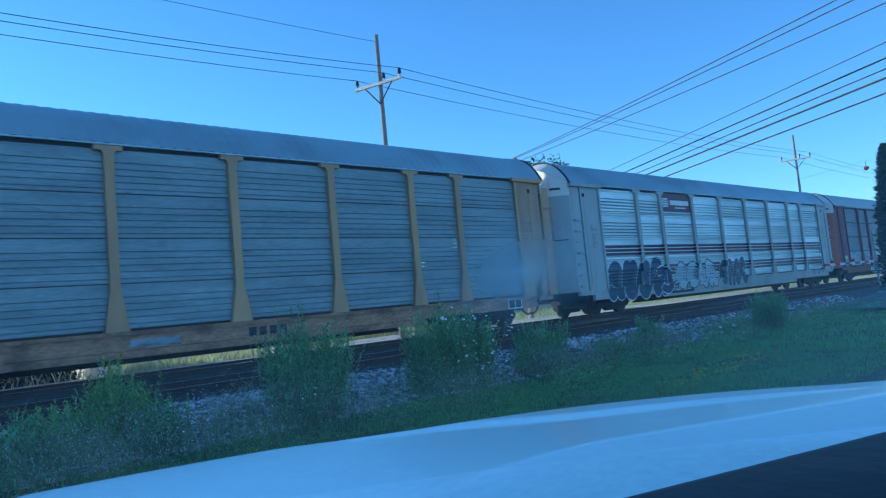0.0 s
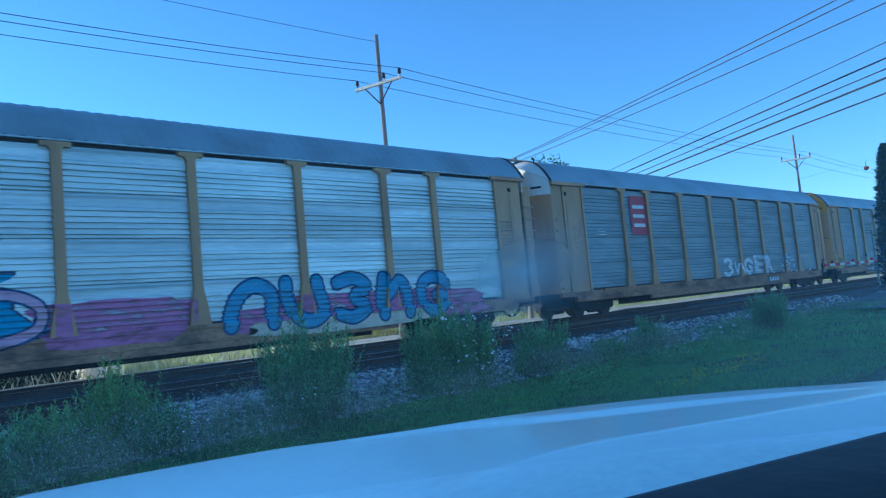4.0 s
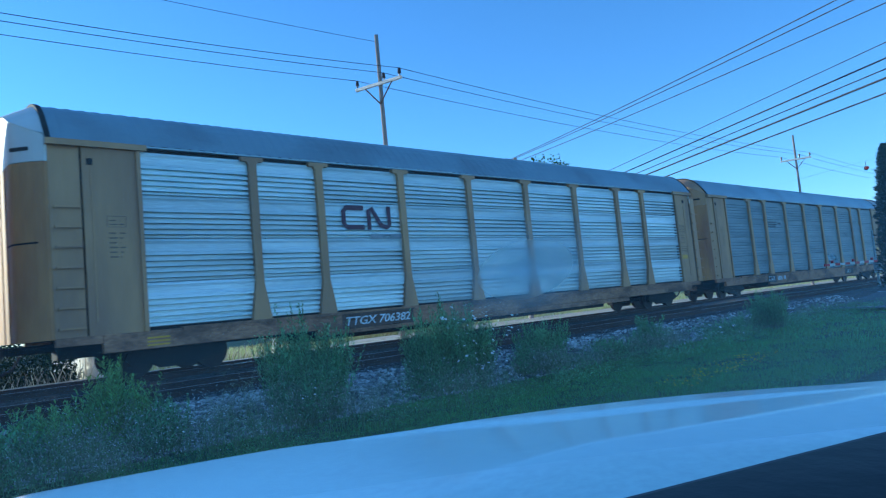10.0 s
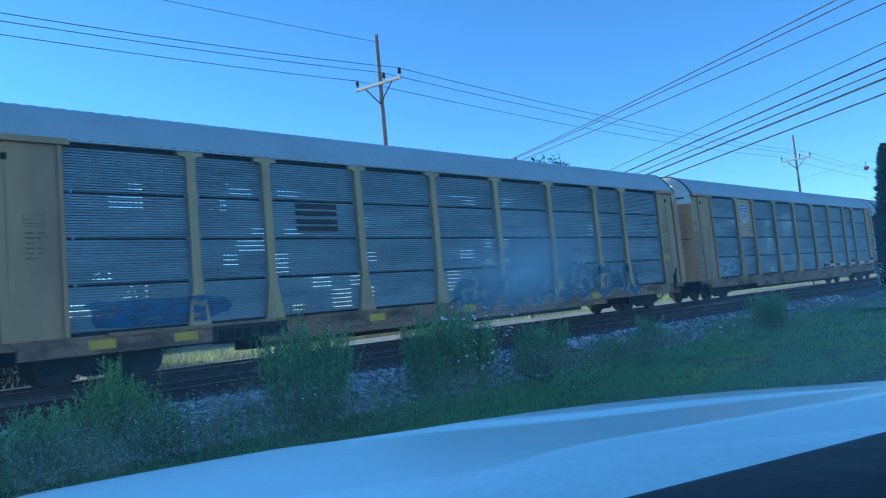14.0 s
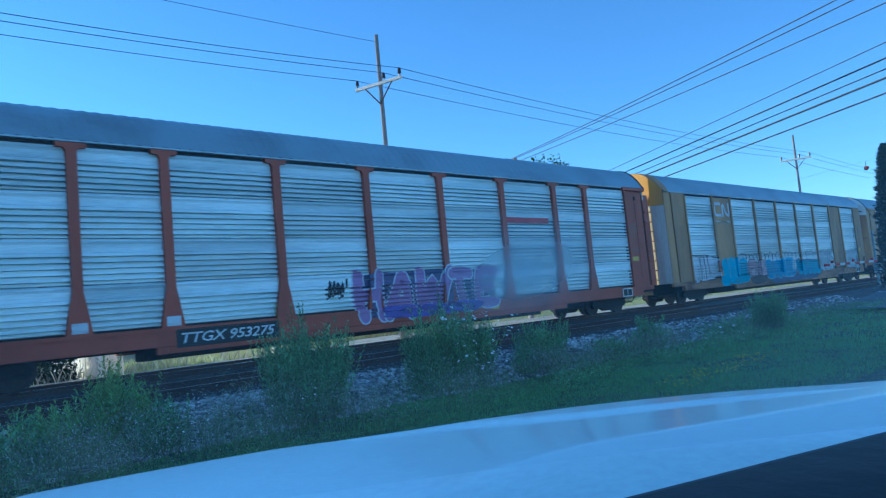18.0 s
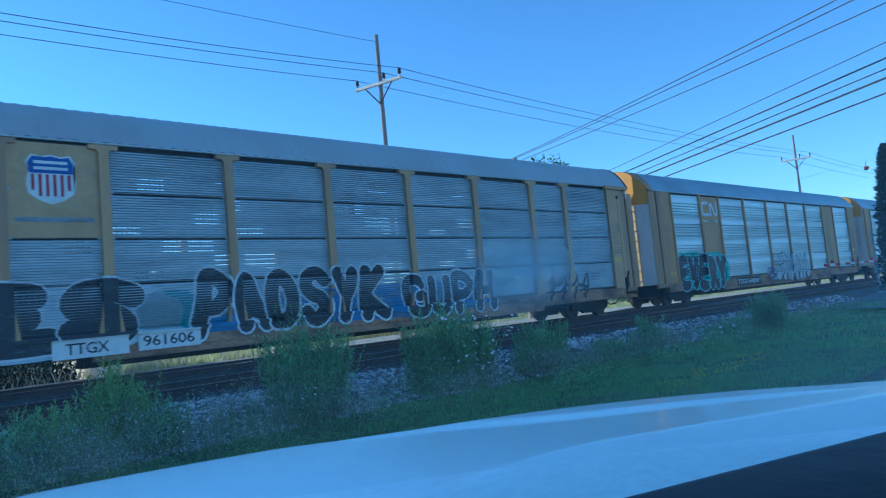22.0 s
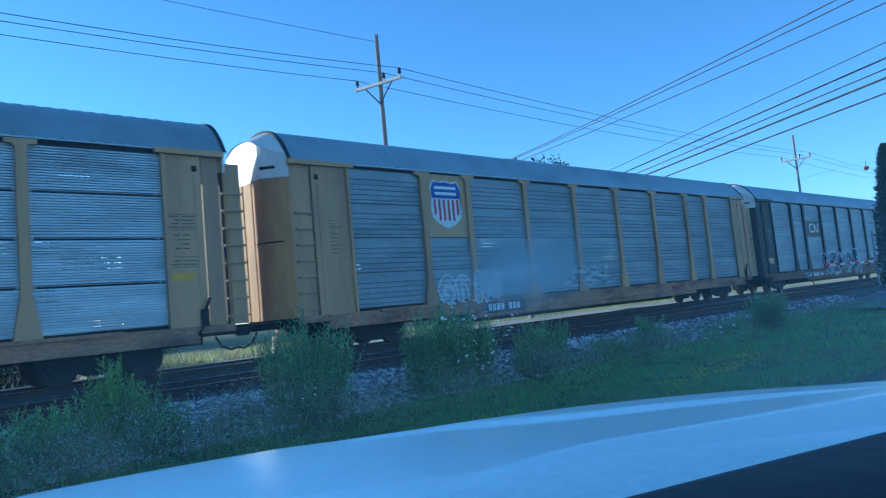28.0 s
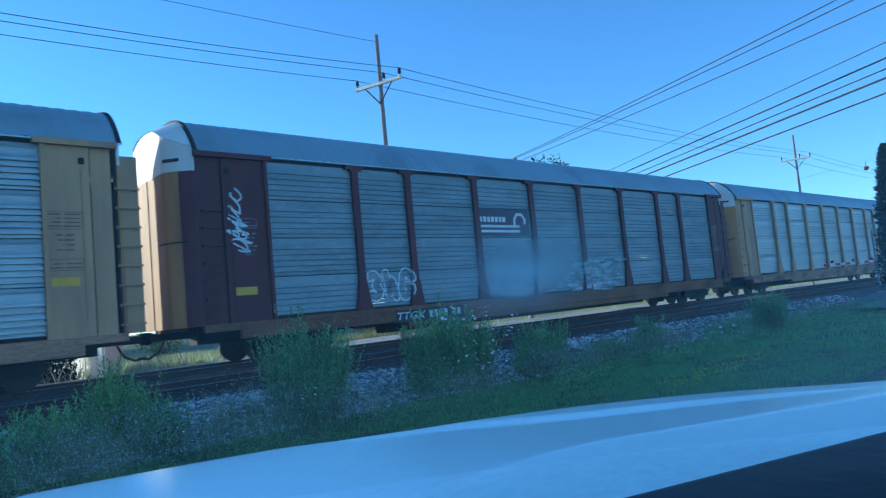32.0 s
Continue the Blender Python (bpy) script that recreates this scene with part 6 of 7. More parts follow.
    ribbon(25, [(11.35, 3.5), (11.35, 3.75), (11.5, 3.92), (11.75, 3.92), (11.9, 3.75), (11.88, 3.58)], 0.11, SIGN_WHITE, 2, "emblem")
    scrawl(25, 0.65, 1.25, 2.9, 4.3, CHALK, 4, 0.045)
    scrawl(25, 0.75, 1.35, 2.8, 3.6, CHALK, 7, 0.04)
    brush_word(25, "143", 4.8, 6.5, 1.25, 2.15, GREY_PAINT, CHALK, 0.22, 0.045)
    cloud(25, 9.7, 13.0, 1.0, 2.3, FADED, 2, 0)
    cloud(25, 13.0, 18.0, 1.0, 2.3, FADED, 3, 0)
    brush_word(25, "143276", 12.2, 17.9, 1.3, 2.3, spray(0.38, 0.45, 0.42, 0.5), FADED, 0.22, 0.045)
    rect(25, 5.7, 8.5, 0.58, 0.95, spray(0.05, 0.04, 0.05), 0, "number_board")
    lettering(25, "TTGX", 5.75, 6.85, 0.66, 0.88, CHALK, 1, 0.01, 0.2, "car_number")
    plain_marks(25, 7.0, 8.4, n=6)
    yellow_tag(25, 0.8, 1.68, 0.6, 0.2)
    rect(0, 12.6, 13.7, 0.66, 0.86, GREY_PAINT, 1, "stencil_bar")
    plain_marks(0, 15.4, 16.8, mat=INK, n=4)
    # stencils and decals on the corner bays
    for k in range(len(TRAIN)):
        if k in (10,):
            continue
        if k % 3 != 1:
            rect(k, 25.92, 26.45, 2.10, 2.28, GOLD, 1, "yellow_decal")
        if k in (0, 14, 15, 19):
            rect(k, 24.9, 25.6, 0.64, 0.98, SIGN_WHITE, 0, "placard")
            rect(k, 24.94, 25.23, 0.68, 0.94, SIGN_BLACK, 1, "placard_field")
            rect(k, 25.27, 25.56, 0.68, 0.94, SIGN_BLACK, 1, "placard_field")


build_marks()


# ---------------------------------------------------------------- poles and wires
def wire_between(name, a, b, sag, r, mat, label, parent=None):
    cu = bpy.data.curves.new(name, "CURVE")
    cu.dimensions, cu.bevel_depth, cu.bevel_resolution = "3D", r, 1
    sp = cu.splines.new("POLY")
    n = 24
    sp.points.add(n)
    a, b = Vector(a), Vector(b)
    for i in range(n + 1):
        u = i / n
        p = a.lerp(b, u) - Vector((0, 0, 4 * sag * u * (1 - u)))
        sp.points[i].co = (*p, 1)
    tmp = bpy.data.objects.new("tmp", cu)
    me = bpy.data.meshes.new_from_object(tmp)
    me.name = name
    bpy.data.objects.remove(tmp)
    ob = add_mesh(name, me, mat, parent)
    if parent is None:
        tagged(ob, label, "wire", "overhead wires")
    return ob


ARM_TURN = radians(16)


def arm_point(pole, yy, up):
    """A point on a pole's turned crossarm."""
    return Vector((pole[0] - 0.14 - math.sin(ARM_TURN) * yy, pole[1] + math.cos(ARM_TURN) * yy, pole[3] + up))


def utility_pole(x, y, top, arm_z, label):
    p = tagged(new("utility_pole"), label, "utility pole", "poles along the railway")
    p.location = (x, y, 0)
    turn = Matrix.Rotation(ARM_TURN, 4, "Z")
    bm = bmesh.new()
    cyl_into(bm, (0, 0, -0.3), (0, 0, top), 0.125, 0.08, 14)
    part("pole_shaft", bm, WOOD, p)
    part("crossarm", boxes((-0.20, -1.2, arm_z - 0.065, -0.09, 1.2, arm_z + 0.065), bevel=0.015), ARM, p, "wooden crossarm brightened as if sunlit", turn)
    for s in (-1, 1):
        bm = bmesh.new()
        cyl_into(bm, (-0.15, s * 0.7, arm_z - 0.05), (-0.11, 0, arm_z - 0.85), 0.03, n=6)
        part("brace", bm, RAIL_RUST, p, m=turn)
    for yy in (-1.1, -0.3, 1.1):
        bm = bmesh.new()
        cyl_into(bm, (-0.14, yy, arm_z + 0.06), (-0.14, yy, arm_z + 0.2), 0.03, n=8)
        cyl_into(bm, (-0.14, yy, arm_z + 0.18), (-0.14, yy, arm_z + 0.40), 0.08, 0.06, n=10)
        part("insulator", bm, PORCELAIN, p, "dark pin insulator", turn)
    return p


POLES = ((17.62, 22.0, 13.1, 10.94), (62.75, 22.0, 13.35, 11.2), (107.8, 22.0, 13.4, 11.2), (-27.4, 22.0, 13.1, 10.94))
for x, y, top, az_ in POLES:
    utility_pole(x, y, top, az_, "tall wooden utility pole with one crossarm")
order = (POLES[3], POLES[0], POLES[1], POLES[2])
for i, (p0, p1) in enumerate(zip(order, order[1:])):
    for yy in (-1.1, -0.3, 1.1):
        slack = {-1.1: 1.0, -0.3: 0.9, 1.1: 0.75}[yy] if i == 0 else 0.4
        wire_between("overhead_wire", arm_point(p0, yy, 0.42), arm_point(p1, yy, 0.42), slack, 0.012, CABLE_FINE, "thin bare overhead wire between the poles")
    if i == 0:
        wire_between("overhead_wire", (p0[0], p0[1], p0[2] - 0.3), (p1[0], p1[1], p1[2] - 0.3), 0.5, 0.009, CABLE_FINE, "thin bare overhead wire between the poles")


def road_wires():
    a = Vector((math.sin(radians(29.3)), math.cos(radians(29.3)), 0))
    for (x, y), z, r, mat in (((23.5, 5.31), 8, 0.008, CABLE), ((25.3, 5.78), 8, 0.016, CABLE), ((26.69, 6.14), 8, 0.012, CABLE), ((27.98, 6.48), 8, 0.022, CABLE), ((30.46, 7.13), 8, 0.018, CABLE)):
        c = Vector((x, y, z))
        wire_between("road_cable", c - a * 28, c + a * 40, 0.0, r * 1.8, mat, "black overhead cable along the road")
    top = Vector((29.9, 25.55, 9.5))
    for (x, y, z), dx in (((21.35, 5.85, 9), -0.3), ((21.83, 5.56, 9), -0.1), ((23.02, 5.06, 9), 0.6)):
        far = top + Vector((dx, 0, 0))
        d = Vector((x, y, z)) - far
        wire_between("road_wire", far, far + d * 2.0 + Vector((0, 0, 0.8)), 0.4, 0.017, CABLE, "thin overhead wire along the road")


road_wires()


# ---------------------------------------------------------------- the parked car from which the view is taken
def ease(u):
    u = max(0.0, min(1.0, u))
    return u * u * (3 - 2 * u)


def hood_edge(w):
    return 1.735 - 0.28 * (w - 0.45) ** 2 + 0.09 * ease((0.05 - w) / 0.4)


def hood_z(w, v):
    """Height of the hood: a rise from the windscreen to a crease, a gentle fall, a raised lip, a rolled front edge."""
    e = hood_edge(w)
    c = 1.168 + 0.21 * w
    z = 1.182
    t = ease((0.40 - w) / 0.6)
    z -= 0.05 * (v - c) if v > c else (0.10 - 0.15 * t) * (c - v)
    z -= t * 0.10 * max(0.0, e - v)
    lip = max(0.0, 1 - ((w - 0.44) / 0.60) ** 2) ** 0.8 * 0.030
    d = v - (e - 0.125 * ease((w - 0.05) / 0.4) - 2 * lip)
    if d > 0 and lip > 0:
        z += 0.13 * min(d, 2 * lip)
    d = v - e
    if d > 0:
        z -= 2.2 * d * d + 0.12 * d
    return z


CAR_SCALE = 0.714


def in_car(x, y, z):
    return (x * CAR_SCALE, y * CAR_SCALE, EYE.z + (z - EYE.z) * CAR_SCALE)


def parked_car():
    car = tagged(new("parked_car"), "silver-white car parked on the verge, facing the railway", "car")
    a = math.atan2(0.62, 0.785)
    car.matrix_basis = Matrix.Rotation(-a, 4, "Z")       # local y ahead, local x to the right
    lo, hi = -0.98, 1.88
    nu, nv = 60, 130
    vs = []
    for j in range(nv + 1):
        for i in range(nu + 1):
            w = lo + (hi - lo) * i / nu
            v = 0.62 + (hood_edge(w) + 0.30 - 0.62) * j / nv
            side = max(0.0, (abs(w - 0.45) - 1.20) / 0.15)
            vs.append(in_car(w, v, hood_z(w, v) - 0.05 * side ** 2))
    k = nu + 1
    fs = [(j * k + i, j * k + i + 1, (j + 1) * k + i + 1, (j + 1) * k + i) for j in range(nv) for i in range(nu)]
    add_mesh("hood", smooth(mesh_from("hood", vs, fs)), CAR_PAINT, car, None, "silver-white hood with a soft crease")
    left, right = lo * CAR_SCALE, hi * CAR_SCALE
    mid = (left + right) / 2
    part("floor_pan", boxes((left + 0.05, -3.1, 0.34, right - 0.05, 1.0, 0.46), bevel=0.03), PLASTIC, car)
    part("front_fascia", boxes((left + 0.06, 0.98, 0.36, right - 0.06, 1.30, 1.10), bevel=0.10), CAR_PAINT, car)
    part("tailgate", boxes((left + 0.06, -3.22, 0.40, right - 0.06, -3.06, 1.18), bevel=0.05), CAR_PAINT, car)
    for w0, w1 in ((left + 0.01, left + 0.10), (right - 0.10, right - 0.01)):
        part("fender", boxes((w0, 0.42, 0.46, w1, 1.10, 1.12), bevel=0.03), CAR_PAINT, car)
        part("front_door", boxes((w0, -0.80, 0.42, w1, 0.40, 1.16), bevel=0.03), CAR_PAINT, car)
        part("rear_door", boxes((w0, -1.95, 0.42, w1, -0.82, 1.16), bevel=0.03), CAR_PAINT, car)
        part("rear_quarter", boxes((w0, -3.10, 0.42, w1, -1.97, 1.16), bevel=0.03), CAR_PAINT, car)
        inner = (w0 + w1) / 2
        for y0, y1 in ((0.62, 0.16), (-0.80, -0.84), (-1.95, -1.98), (-3.05, -2.65)):
            bm = bmesh.new()
            cyl_into(bm, (inner, y0, 1.14), (inner + (mid - inner) * 0.14, y1, 1.71), 0.035, n=8)
            part("pillar", bm, CAR_PAINT, car)
        bm = bmesh.new()
        cyl_into(bm, (w0 + 0.2 if w0 < mid else w1 - 0.2, 1.29, 0.86), (w0 + 0.2 if w0 < mid else w1 - 0.2, 1.33, 0.86), 0.11, n=16)
        part("headlight", bm, WHITE, car, "clear headlight")
    part("roof", boxes((left + 0.12, -2.75, 1.70, right - 0.12, 0.02, 1.76), bevel=0.025), CAR_PAINT, car)
    for y in (-0.55, -1.75):
        for x in (left + 0.25, right - 0.75):
            part("seat", boxes((x, y - 0.25, 0.46, x + 0.5, y + 0.28, 0.80), (x, y - 0.38, 0.5, x + 0.5, y - 0.22, 1.28), bevel=0.05), RUBBER, car)
    for w in (left + 0.03, right - 0.25):
        for v in (0.72, -2.45):
            wh = new("wheel")
            wh.parent, wh.location = car, (w, v, 0.34)
            bm = bmesh.new()
            cyl_into(bm, (0, 0, 0), (0.22, 0, 0), 0.36, n=28)
            part("tyre", bm, RUBBER, wh)
            bm = bmesh.new()
            cyl_into(bm, (-0.01, 0, 0), (0.23, 0, 0), 0.22, n=20)
            part("rim", bm, ROOF, wh)
    # dashboard under the windscreen
    n = 16
    vs, fs = [], []
    for i in range(n + 1):
        w = 0.02 + 1.75 * i / n
        v = 0.765 + 0.37 * w
        vs += [in_car(*q) for q in ((w, v, 1.15), (w, v - 0.012, 1.195), (w, v - 0.05, 1.205), (w, 0.30, 1.16), (w, 0.26, 0.96))]
    fs = [(5 * i + j, 5 * i + 5 + j, 5 * i + 6 + j, 5 * i + 1 + j) for i in range(n) for j in range(4)]
    add_mesh("dashboard", smooth(mesh_from("dashboard", vs, fs)), PLASTIC, car, None, "dark plastic dashboard top")
    # windscreen with a dusty smear
    m = bpy.data.materials.new("dusty_glass")
    m.use_nodes = True
    nd, l = m.node_tree.nodes, m.node_tree.links
    nd.remove(nd["Principled BSDF"])
    tr, df, mx = nd.new("ShaderNodeBsdfTransparent"), nd.new("ShaderNodeBsdfTranslucent"), nd.new("ShaderNodeMixShader")
    tr.inputs[0].default_value = (0.97, 0.985, 0.98, 1)
    df.inputs[0].default_value = (0.58, 0.64, 0.58, 1)
    co, mp, gr = nd.new("ShaderNodeTexCoord"), nd.new("ShaderNodeMapping"), nd.new("ShaderNodeTexGradient")
    gr.gradient_type = "QUADRATIC_SPHERE"
    mp.vector_type = "TEXTURE"
    mp.inputs["Location"].default_value = SMEAR
    mp.inputs["Scale"].default_value = (0.095, 0.095, 0.095)
    l.new(co.outputs["Object"], mp.inputs[0])
    l.new(mp.outputs[0], gr.inputs[0])
    nz = nd.new("ShaderNodeTexNoise")
    nz.inputs["Scale"].default_value, nz.inputs["Detail"].default_value = 6.0, 4
    l.new(co.outputs["Object"], nz.inputs["Vector"])
    mr = nd.new("ShaderNodeMapRange")
    mr.inputs["From Min"].default_value, mr.inputs["From Max"].default_value = 0.3, 0.75
    mr.inputs["To Min"].default_value, mr.inputs["To Max"].default_value = 0.050, 0.080
    l.new(nz.outputs[0], mr.inputs[0])
    ma = nd.new("ShaderNodeMath")
    ma.operation = "MULTIPLY_ADD"
    ma.inputs[1].default_value = 0.75
    l.new(gr.outputs["Fac"], ma.inputs[0])
    l.new(mr.outputs[0], ma.inputs[2])
    sp, mx2, ad = nd.new("ShaderNodeSeparateXYZ"), nd.new("ShaderNodeMapRange"), nd.new("ShaderNodeMath")
    mx2.inputs["From Min"].default_value, mx2.inputs["From Max"].default_value, mx2.inputs["To Max"].default_value = 0.16, 0.46, 0.14
    l.new(co.outputs["Object"], sp.inputs[0])
    l.new(sp.outputs[0], mx2.inputs[0])
    l.new(ma.outputs[0], ad.inputs[0])
    l.new(mx2.outputs[0], ad.inputs[1])
    low, ad2 = nd.new("ShaderNodeMapRange"), nd.new("ShaderNodeMath")
    low.inputs["From Min"].default_value, low.inputs["From Max"].default_value = 1.43, 1.30
    low.inputs["To Max"].default_value = 0.015
    l.new(sp.outputs[2], low.inputs[0])
    l.new(ad.outputs[0], ad2.inputs[0])
    l.new(low.outputs[0], ad2.inputs[1])
    l.new(ad2.outputs[0], mx.inputs[0])
    l.new(tr.outputs[0], mx.inputs[1])
    l.new(df.outputs[0], mx.inputs[2])
    l.new(mx.outputs[0], nd["Material Output"].inputs[0])
    vs, fs = [], []
    for i in range(9):
        w = -0.85 + 2.6 * i / 8
        b = 0.10 * (w - 0.45) ** 2
        for j in range(5):
            u = j / 4
            vs.append(in_car(w, 1.16 - b - 0.86 * u, 1.175 + 0.60 * u))
    fs = [(5 * i + j, 5 * i + 5 + j, 5 * i + 6 + j, 5 * i + 1 + j) for i in range(8) for j in range(4)]
    ws = add_mesh("windscreen", smooth(mesh_from("windscreen", vs, fs)), m, car, None, "slightly dusty windscreen with a smear")
    ws.visible_shadow = False
    return car


SMEAR = in_car(0.14, 0.715, 1.479)
parked_car()


# ---------------------------------------------------------------- plants
def leaf_quad(vs, fs, p, d, n, length, width):
    """One pointed leaf at p along d."""
    s = d.cross(n)
    if s.length < 1e-4:
        s = d.orthogonal()
    s = s.normalized() * width / 2
    b = len(vs)
    mid = p + d * length * 0.45
    vs += [tuple(p), tuple(mid + s), tuple(p + d * length - Vector((0, 0, length * 0.15))), tuple(mid - s)]
    fs.append((b, b + 1, b + 2, b + 3))


def stem_tri(vs, fs, a, b, r):
    s = Vector((r, 0, 0))
    t = Vector((0, r, 0))
    k = len(vs)
    vs += [tuple(a - s), tuple(a + s), tuple(b), tuple(a - t), tuple(a + t)]
    fs += [(k, k + 1, k + 2), (k + 3, k + 4, k + 2)]


def weed_bush(x, y, h, r, stems, seed, leaf_mat, flowers=0, label="tall leafy weed bush on the gravel verge"):
    rnd = random.Random(seed)
    bush = tagged(new("weed_bush"), label, "bush", "weed bushes")
    bush.location = (x, y, ground_height(x, y))
    sv, sf, lv, lf, fv, ff = [], [], [], [], [], []
    clumps = []
    for _ in range(max(4, stems // 36)):
        a, q = rnd.uniform(0, 6.283), math.sqrt(rnd.random())
        clumps.append((Vector((math.cos(a) * q * r * 0.5, math.sin(a) * q * r * 0.5, 0)), Vector((math.cos(a) * q * r * 0.55, math.sin(a) * q * r * 0.55, 0)), (1 - 0.38 * q * q) * rnd.uniform(0.62, 1.02)))
    for i in range(stems):
        foot, out, tall = clumps[i % len(clumps)]
        base = foot + Vector((rnd.gauss(0, 0.07), rnd.gauss(0, 0.07), 0))
        hh = h * tall * rnd.uniform(0.45, 1.0)
        tip = base + out * (hh / h) + Vector((rnd.gauss(0, 0.09), rnd.gauss(0, 0.09), hh))
        stem_tri(sv, sf, base, tip, 0.006)
        n = int(hh * 40)
        for j in range(n):
            u = 0.15 + 0.85 * (j + rnd.random()) / n
            p = base.lerp(tip, u)
            t = rnd.uniform(0, 6.283)
            d = Vector((math.cos(t), math.sin(t), rnd.uniform(0.5, 2.0))).normalized()
            leaf_quad(lv, lf, p, d, Vector((0, 0, 1)), rnd.uniform(0.07, 0.15) * (1.2 - 0.55 * u), rnd.uniform(0.016, 0.028))
        if i < flowers:
            for _ in range(3):
                p = tip + Vector((rnd.uniform(-0.05, 0.05), rnd.uniform(-0.05, 0.05), rnd.uniform(-0.5, 0.03)))
                flower_disc(fv, ff, p, rnd.uniform(0.02, 0.05), rnd)
    add_mesh("stems", mesh_from("stems", sv, sf), STALK, bush)
    add_mesh("leaves", mesh_from("leaves", lv, lf), leaf_mat, bush)
    if fv:
        add_mesh("flowers", mesh_from("flowers", fv, ff), FLOWER, bush, None, "small white flower heads")
    return bush


def flower_disc(vs, fs, p, r, rnd):
    n = Vector((rnd.uniform(-0.5, 0.5), rnd.uniform(-0.9, 0.1), 1)).normalized()
    s = n.orthogonal().normalized()
    t = n.cross(s)
    b = len(vs)
    for i in range(6):
        q = i * math.pi / 3
        vs.append(tuple(p + (s * math.cos(q) + t * math.sin(q)) * r * rnd.uniform(0.75, 1.0)))
    fs.append(tuple(range(b, b + 6)))


weed_bush(2.75, 9.5, 1.42, 0.72, 520, 1, LEAF_YOUNG)
weed_bush(2.15, 9.3, 1.00, 0.85, 460, 2, LEAF_YOUNG)
weed_bush(1.45, 9.0, 0.80, 0.75, 340, 14, LEAF)
weed_bush(0.85, 8.6, 0.60, 0.60, 220, 18, LEAF)
weed_bush(3.20, 8.9, 0.80, 0.45, 240, 12, LEAF)
weed_bush(5.35, 9.0, 1.86, 0.80, 680, 3, LEAF)
weed_bush(4.95, 8.7, 1.25, 0.52, 300, 13, LEAF)
weed_bush(7.65, 8.9, 1.62, 0.50, 420, 15, LEAF)
weed_bush(8.35, 8.9, 1.80, 0.76, 580, 4, LEAF, 16, "tall leafy weed bush with white flowers on the verge")
weed_bush(11.1, 9.3, 1.35, 0.72, 300, 5, LEAF)
weed_bush(10.4, 8.9, 0.80, 0.50, 160, 16, LEAF)
weed_bush(14.6, 9.0, 0.95, 0.55, 160, 6, LEAF)
weed_bush(12.8, 8.6, 0.75, 0.60, 160, 17, LEAF)
weed_bush(19.7, 8.1, 1.35, 0.85, 420, 7, LEAF)
weed_bush(17.6, 8.2, 0.75, 0.70, 120, 8, LEAF, 30, "low weeds with white flowers on the verge")


def twig_weeds(name, count, region, h0, h1, seed, label):
    """Dry branching weeds: thin forked stems, each fork ending in small seed heads."""
    rnd = random.Random(seed)
    vs, fs, hv, hf = [], [], [], []
    n = 0
    while n < count:
        x, y = rnd.uniform(*region[:2]), rnd.uniform(*region[2:])
        k = noise.noise((x * 0.9, y * 0.9, 12.0))
        n += 1
        if k < 0.10 - 0.2 * rnd.random():
            continue
        h = rnd.uniform(h0, h1) * (0.65 + 0.8 * k)
        base = Vector((x, y, ground_height(x, y)))
        top = base + Vector((rnd.uniform(-0.25, 0.25) * h, rnd.uniform(-0.25, 0.25) * h, h))
        stem_tri(vs, fs, base, top, 0.004)
        for _ in range(rnd.randint(5, 9)):
            p = base.lerp(top, rnd.uniform(0.3, 0.95))
            a = rnd.uniform(0, 6.283)
            q = p + Vector((math.cos(a), math.sin(a), rnd.uniform(0.6, 1.6))).normalized() * rnd.uniform(0.08, 0.22)
            stem_tri(vs, fs, p, q, 0.0025)
            for _ in range(3):
                leaf_quad(hv, hf, q + Vector((rnd.uniform(-0.02, 0.02), rnd.uniform(-0.02, 0.02), rnd.uniform(-0.06, 0.02))),
                          Vector((rnd.uniform(-1, 1), rnd.uniform(-1, 1), rnd.uniform(-0.3, 1))).normalized(), Vector((0, 0, 1)), rnd.uniform(0.02, 0.05), 0.014)
    tagged(add_mesh(name, mesh_from(name, vs, fs), STALK), label, "weeds", kind="stuff")
    tagged(add_mesh("seed_heads", mesh_from("seed_heads", hv, hf), SEED, None), "pale seed heads on the dry weeds", "weeds", kind="stuff")


twig_weeds("twiggy_weeds", 1050, (-0.8, 7.2, 7.0, 9.1), 0.40, 0.85, 61, "grey-green twiggy weeds on the gravel verge")
twig_weeds("twiggy_weeds", 800, (7.2, 15.0, 7.9, 9.3), 0.3, 0.6, 62, "grey-green twiggy weeds further along the verge")


def patch(name, count, region, height, width, mat, label, seed, lean=0.35, density=None):
    """Blades as narrow triangles over a stretch of ground."""
    rnd = random.Random(seed)
    vs, fs = [], []
    x0, x1, y0, y1 = region
    n = 0
    while n < count:
        x, y = rnd.uniform(x0, x1), rnd.uniform(y0, y1)
        if density is not None and rnd.random() > density(x, y):
            n += 0.25
            continue
        n += 1
        h = height * rnd.uniform(0.45, 1.15)
        a = rnd.uniform(0, 6.283)
        z = ground_height(x, y) - 0.01
        c, s = math.cos(a) * width / 2, math.sin(a) * width / 2
        b = len(vs)
        lx, ly = rnd.uniform(-lean, lean) * h, rnd.uniform(-lean, lean) * h
        vs += [(x - c, y - s, z), (x + c, y + s, z), (x + lx * 0.4 + c * 0.6, y + ly * 0.4 + s * 0.6, z + h * 0.6), (x + lx, y + ly, z + h)]
        fs += [(b, b + 1, b + 2), (b, b + 2, b + 3)]
    ob = add_mesh(name, mesh_from(name, vs, fs), mat)
    return tagged(ob, label, "grass", kind="stuff")


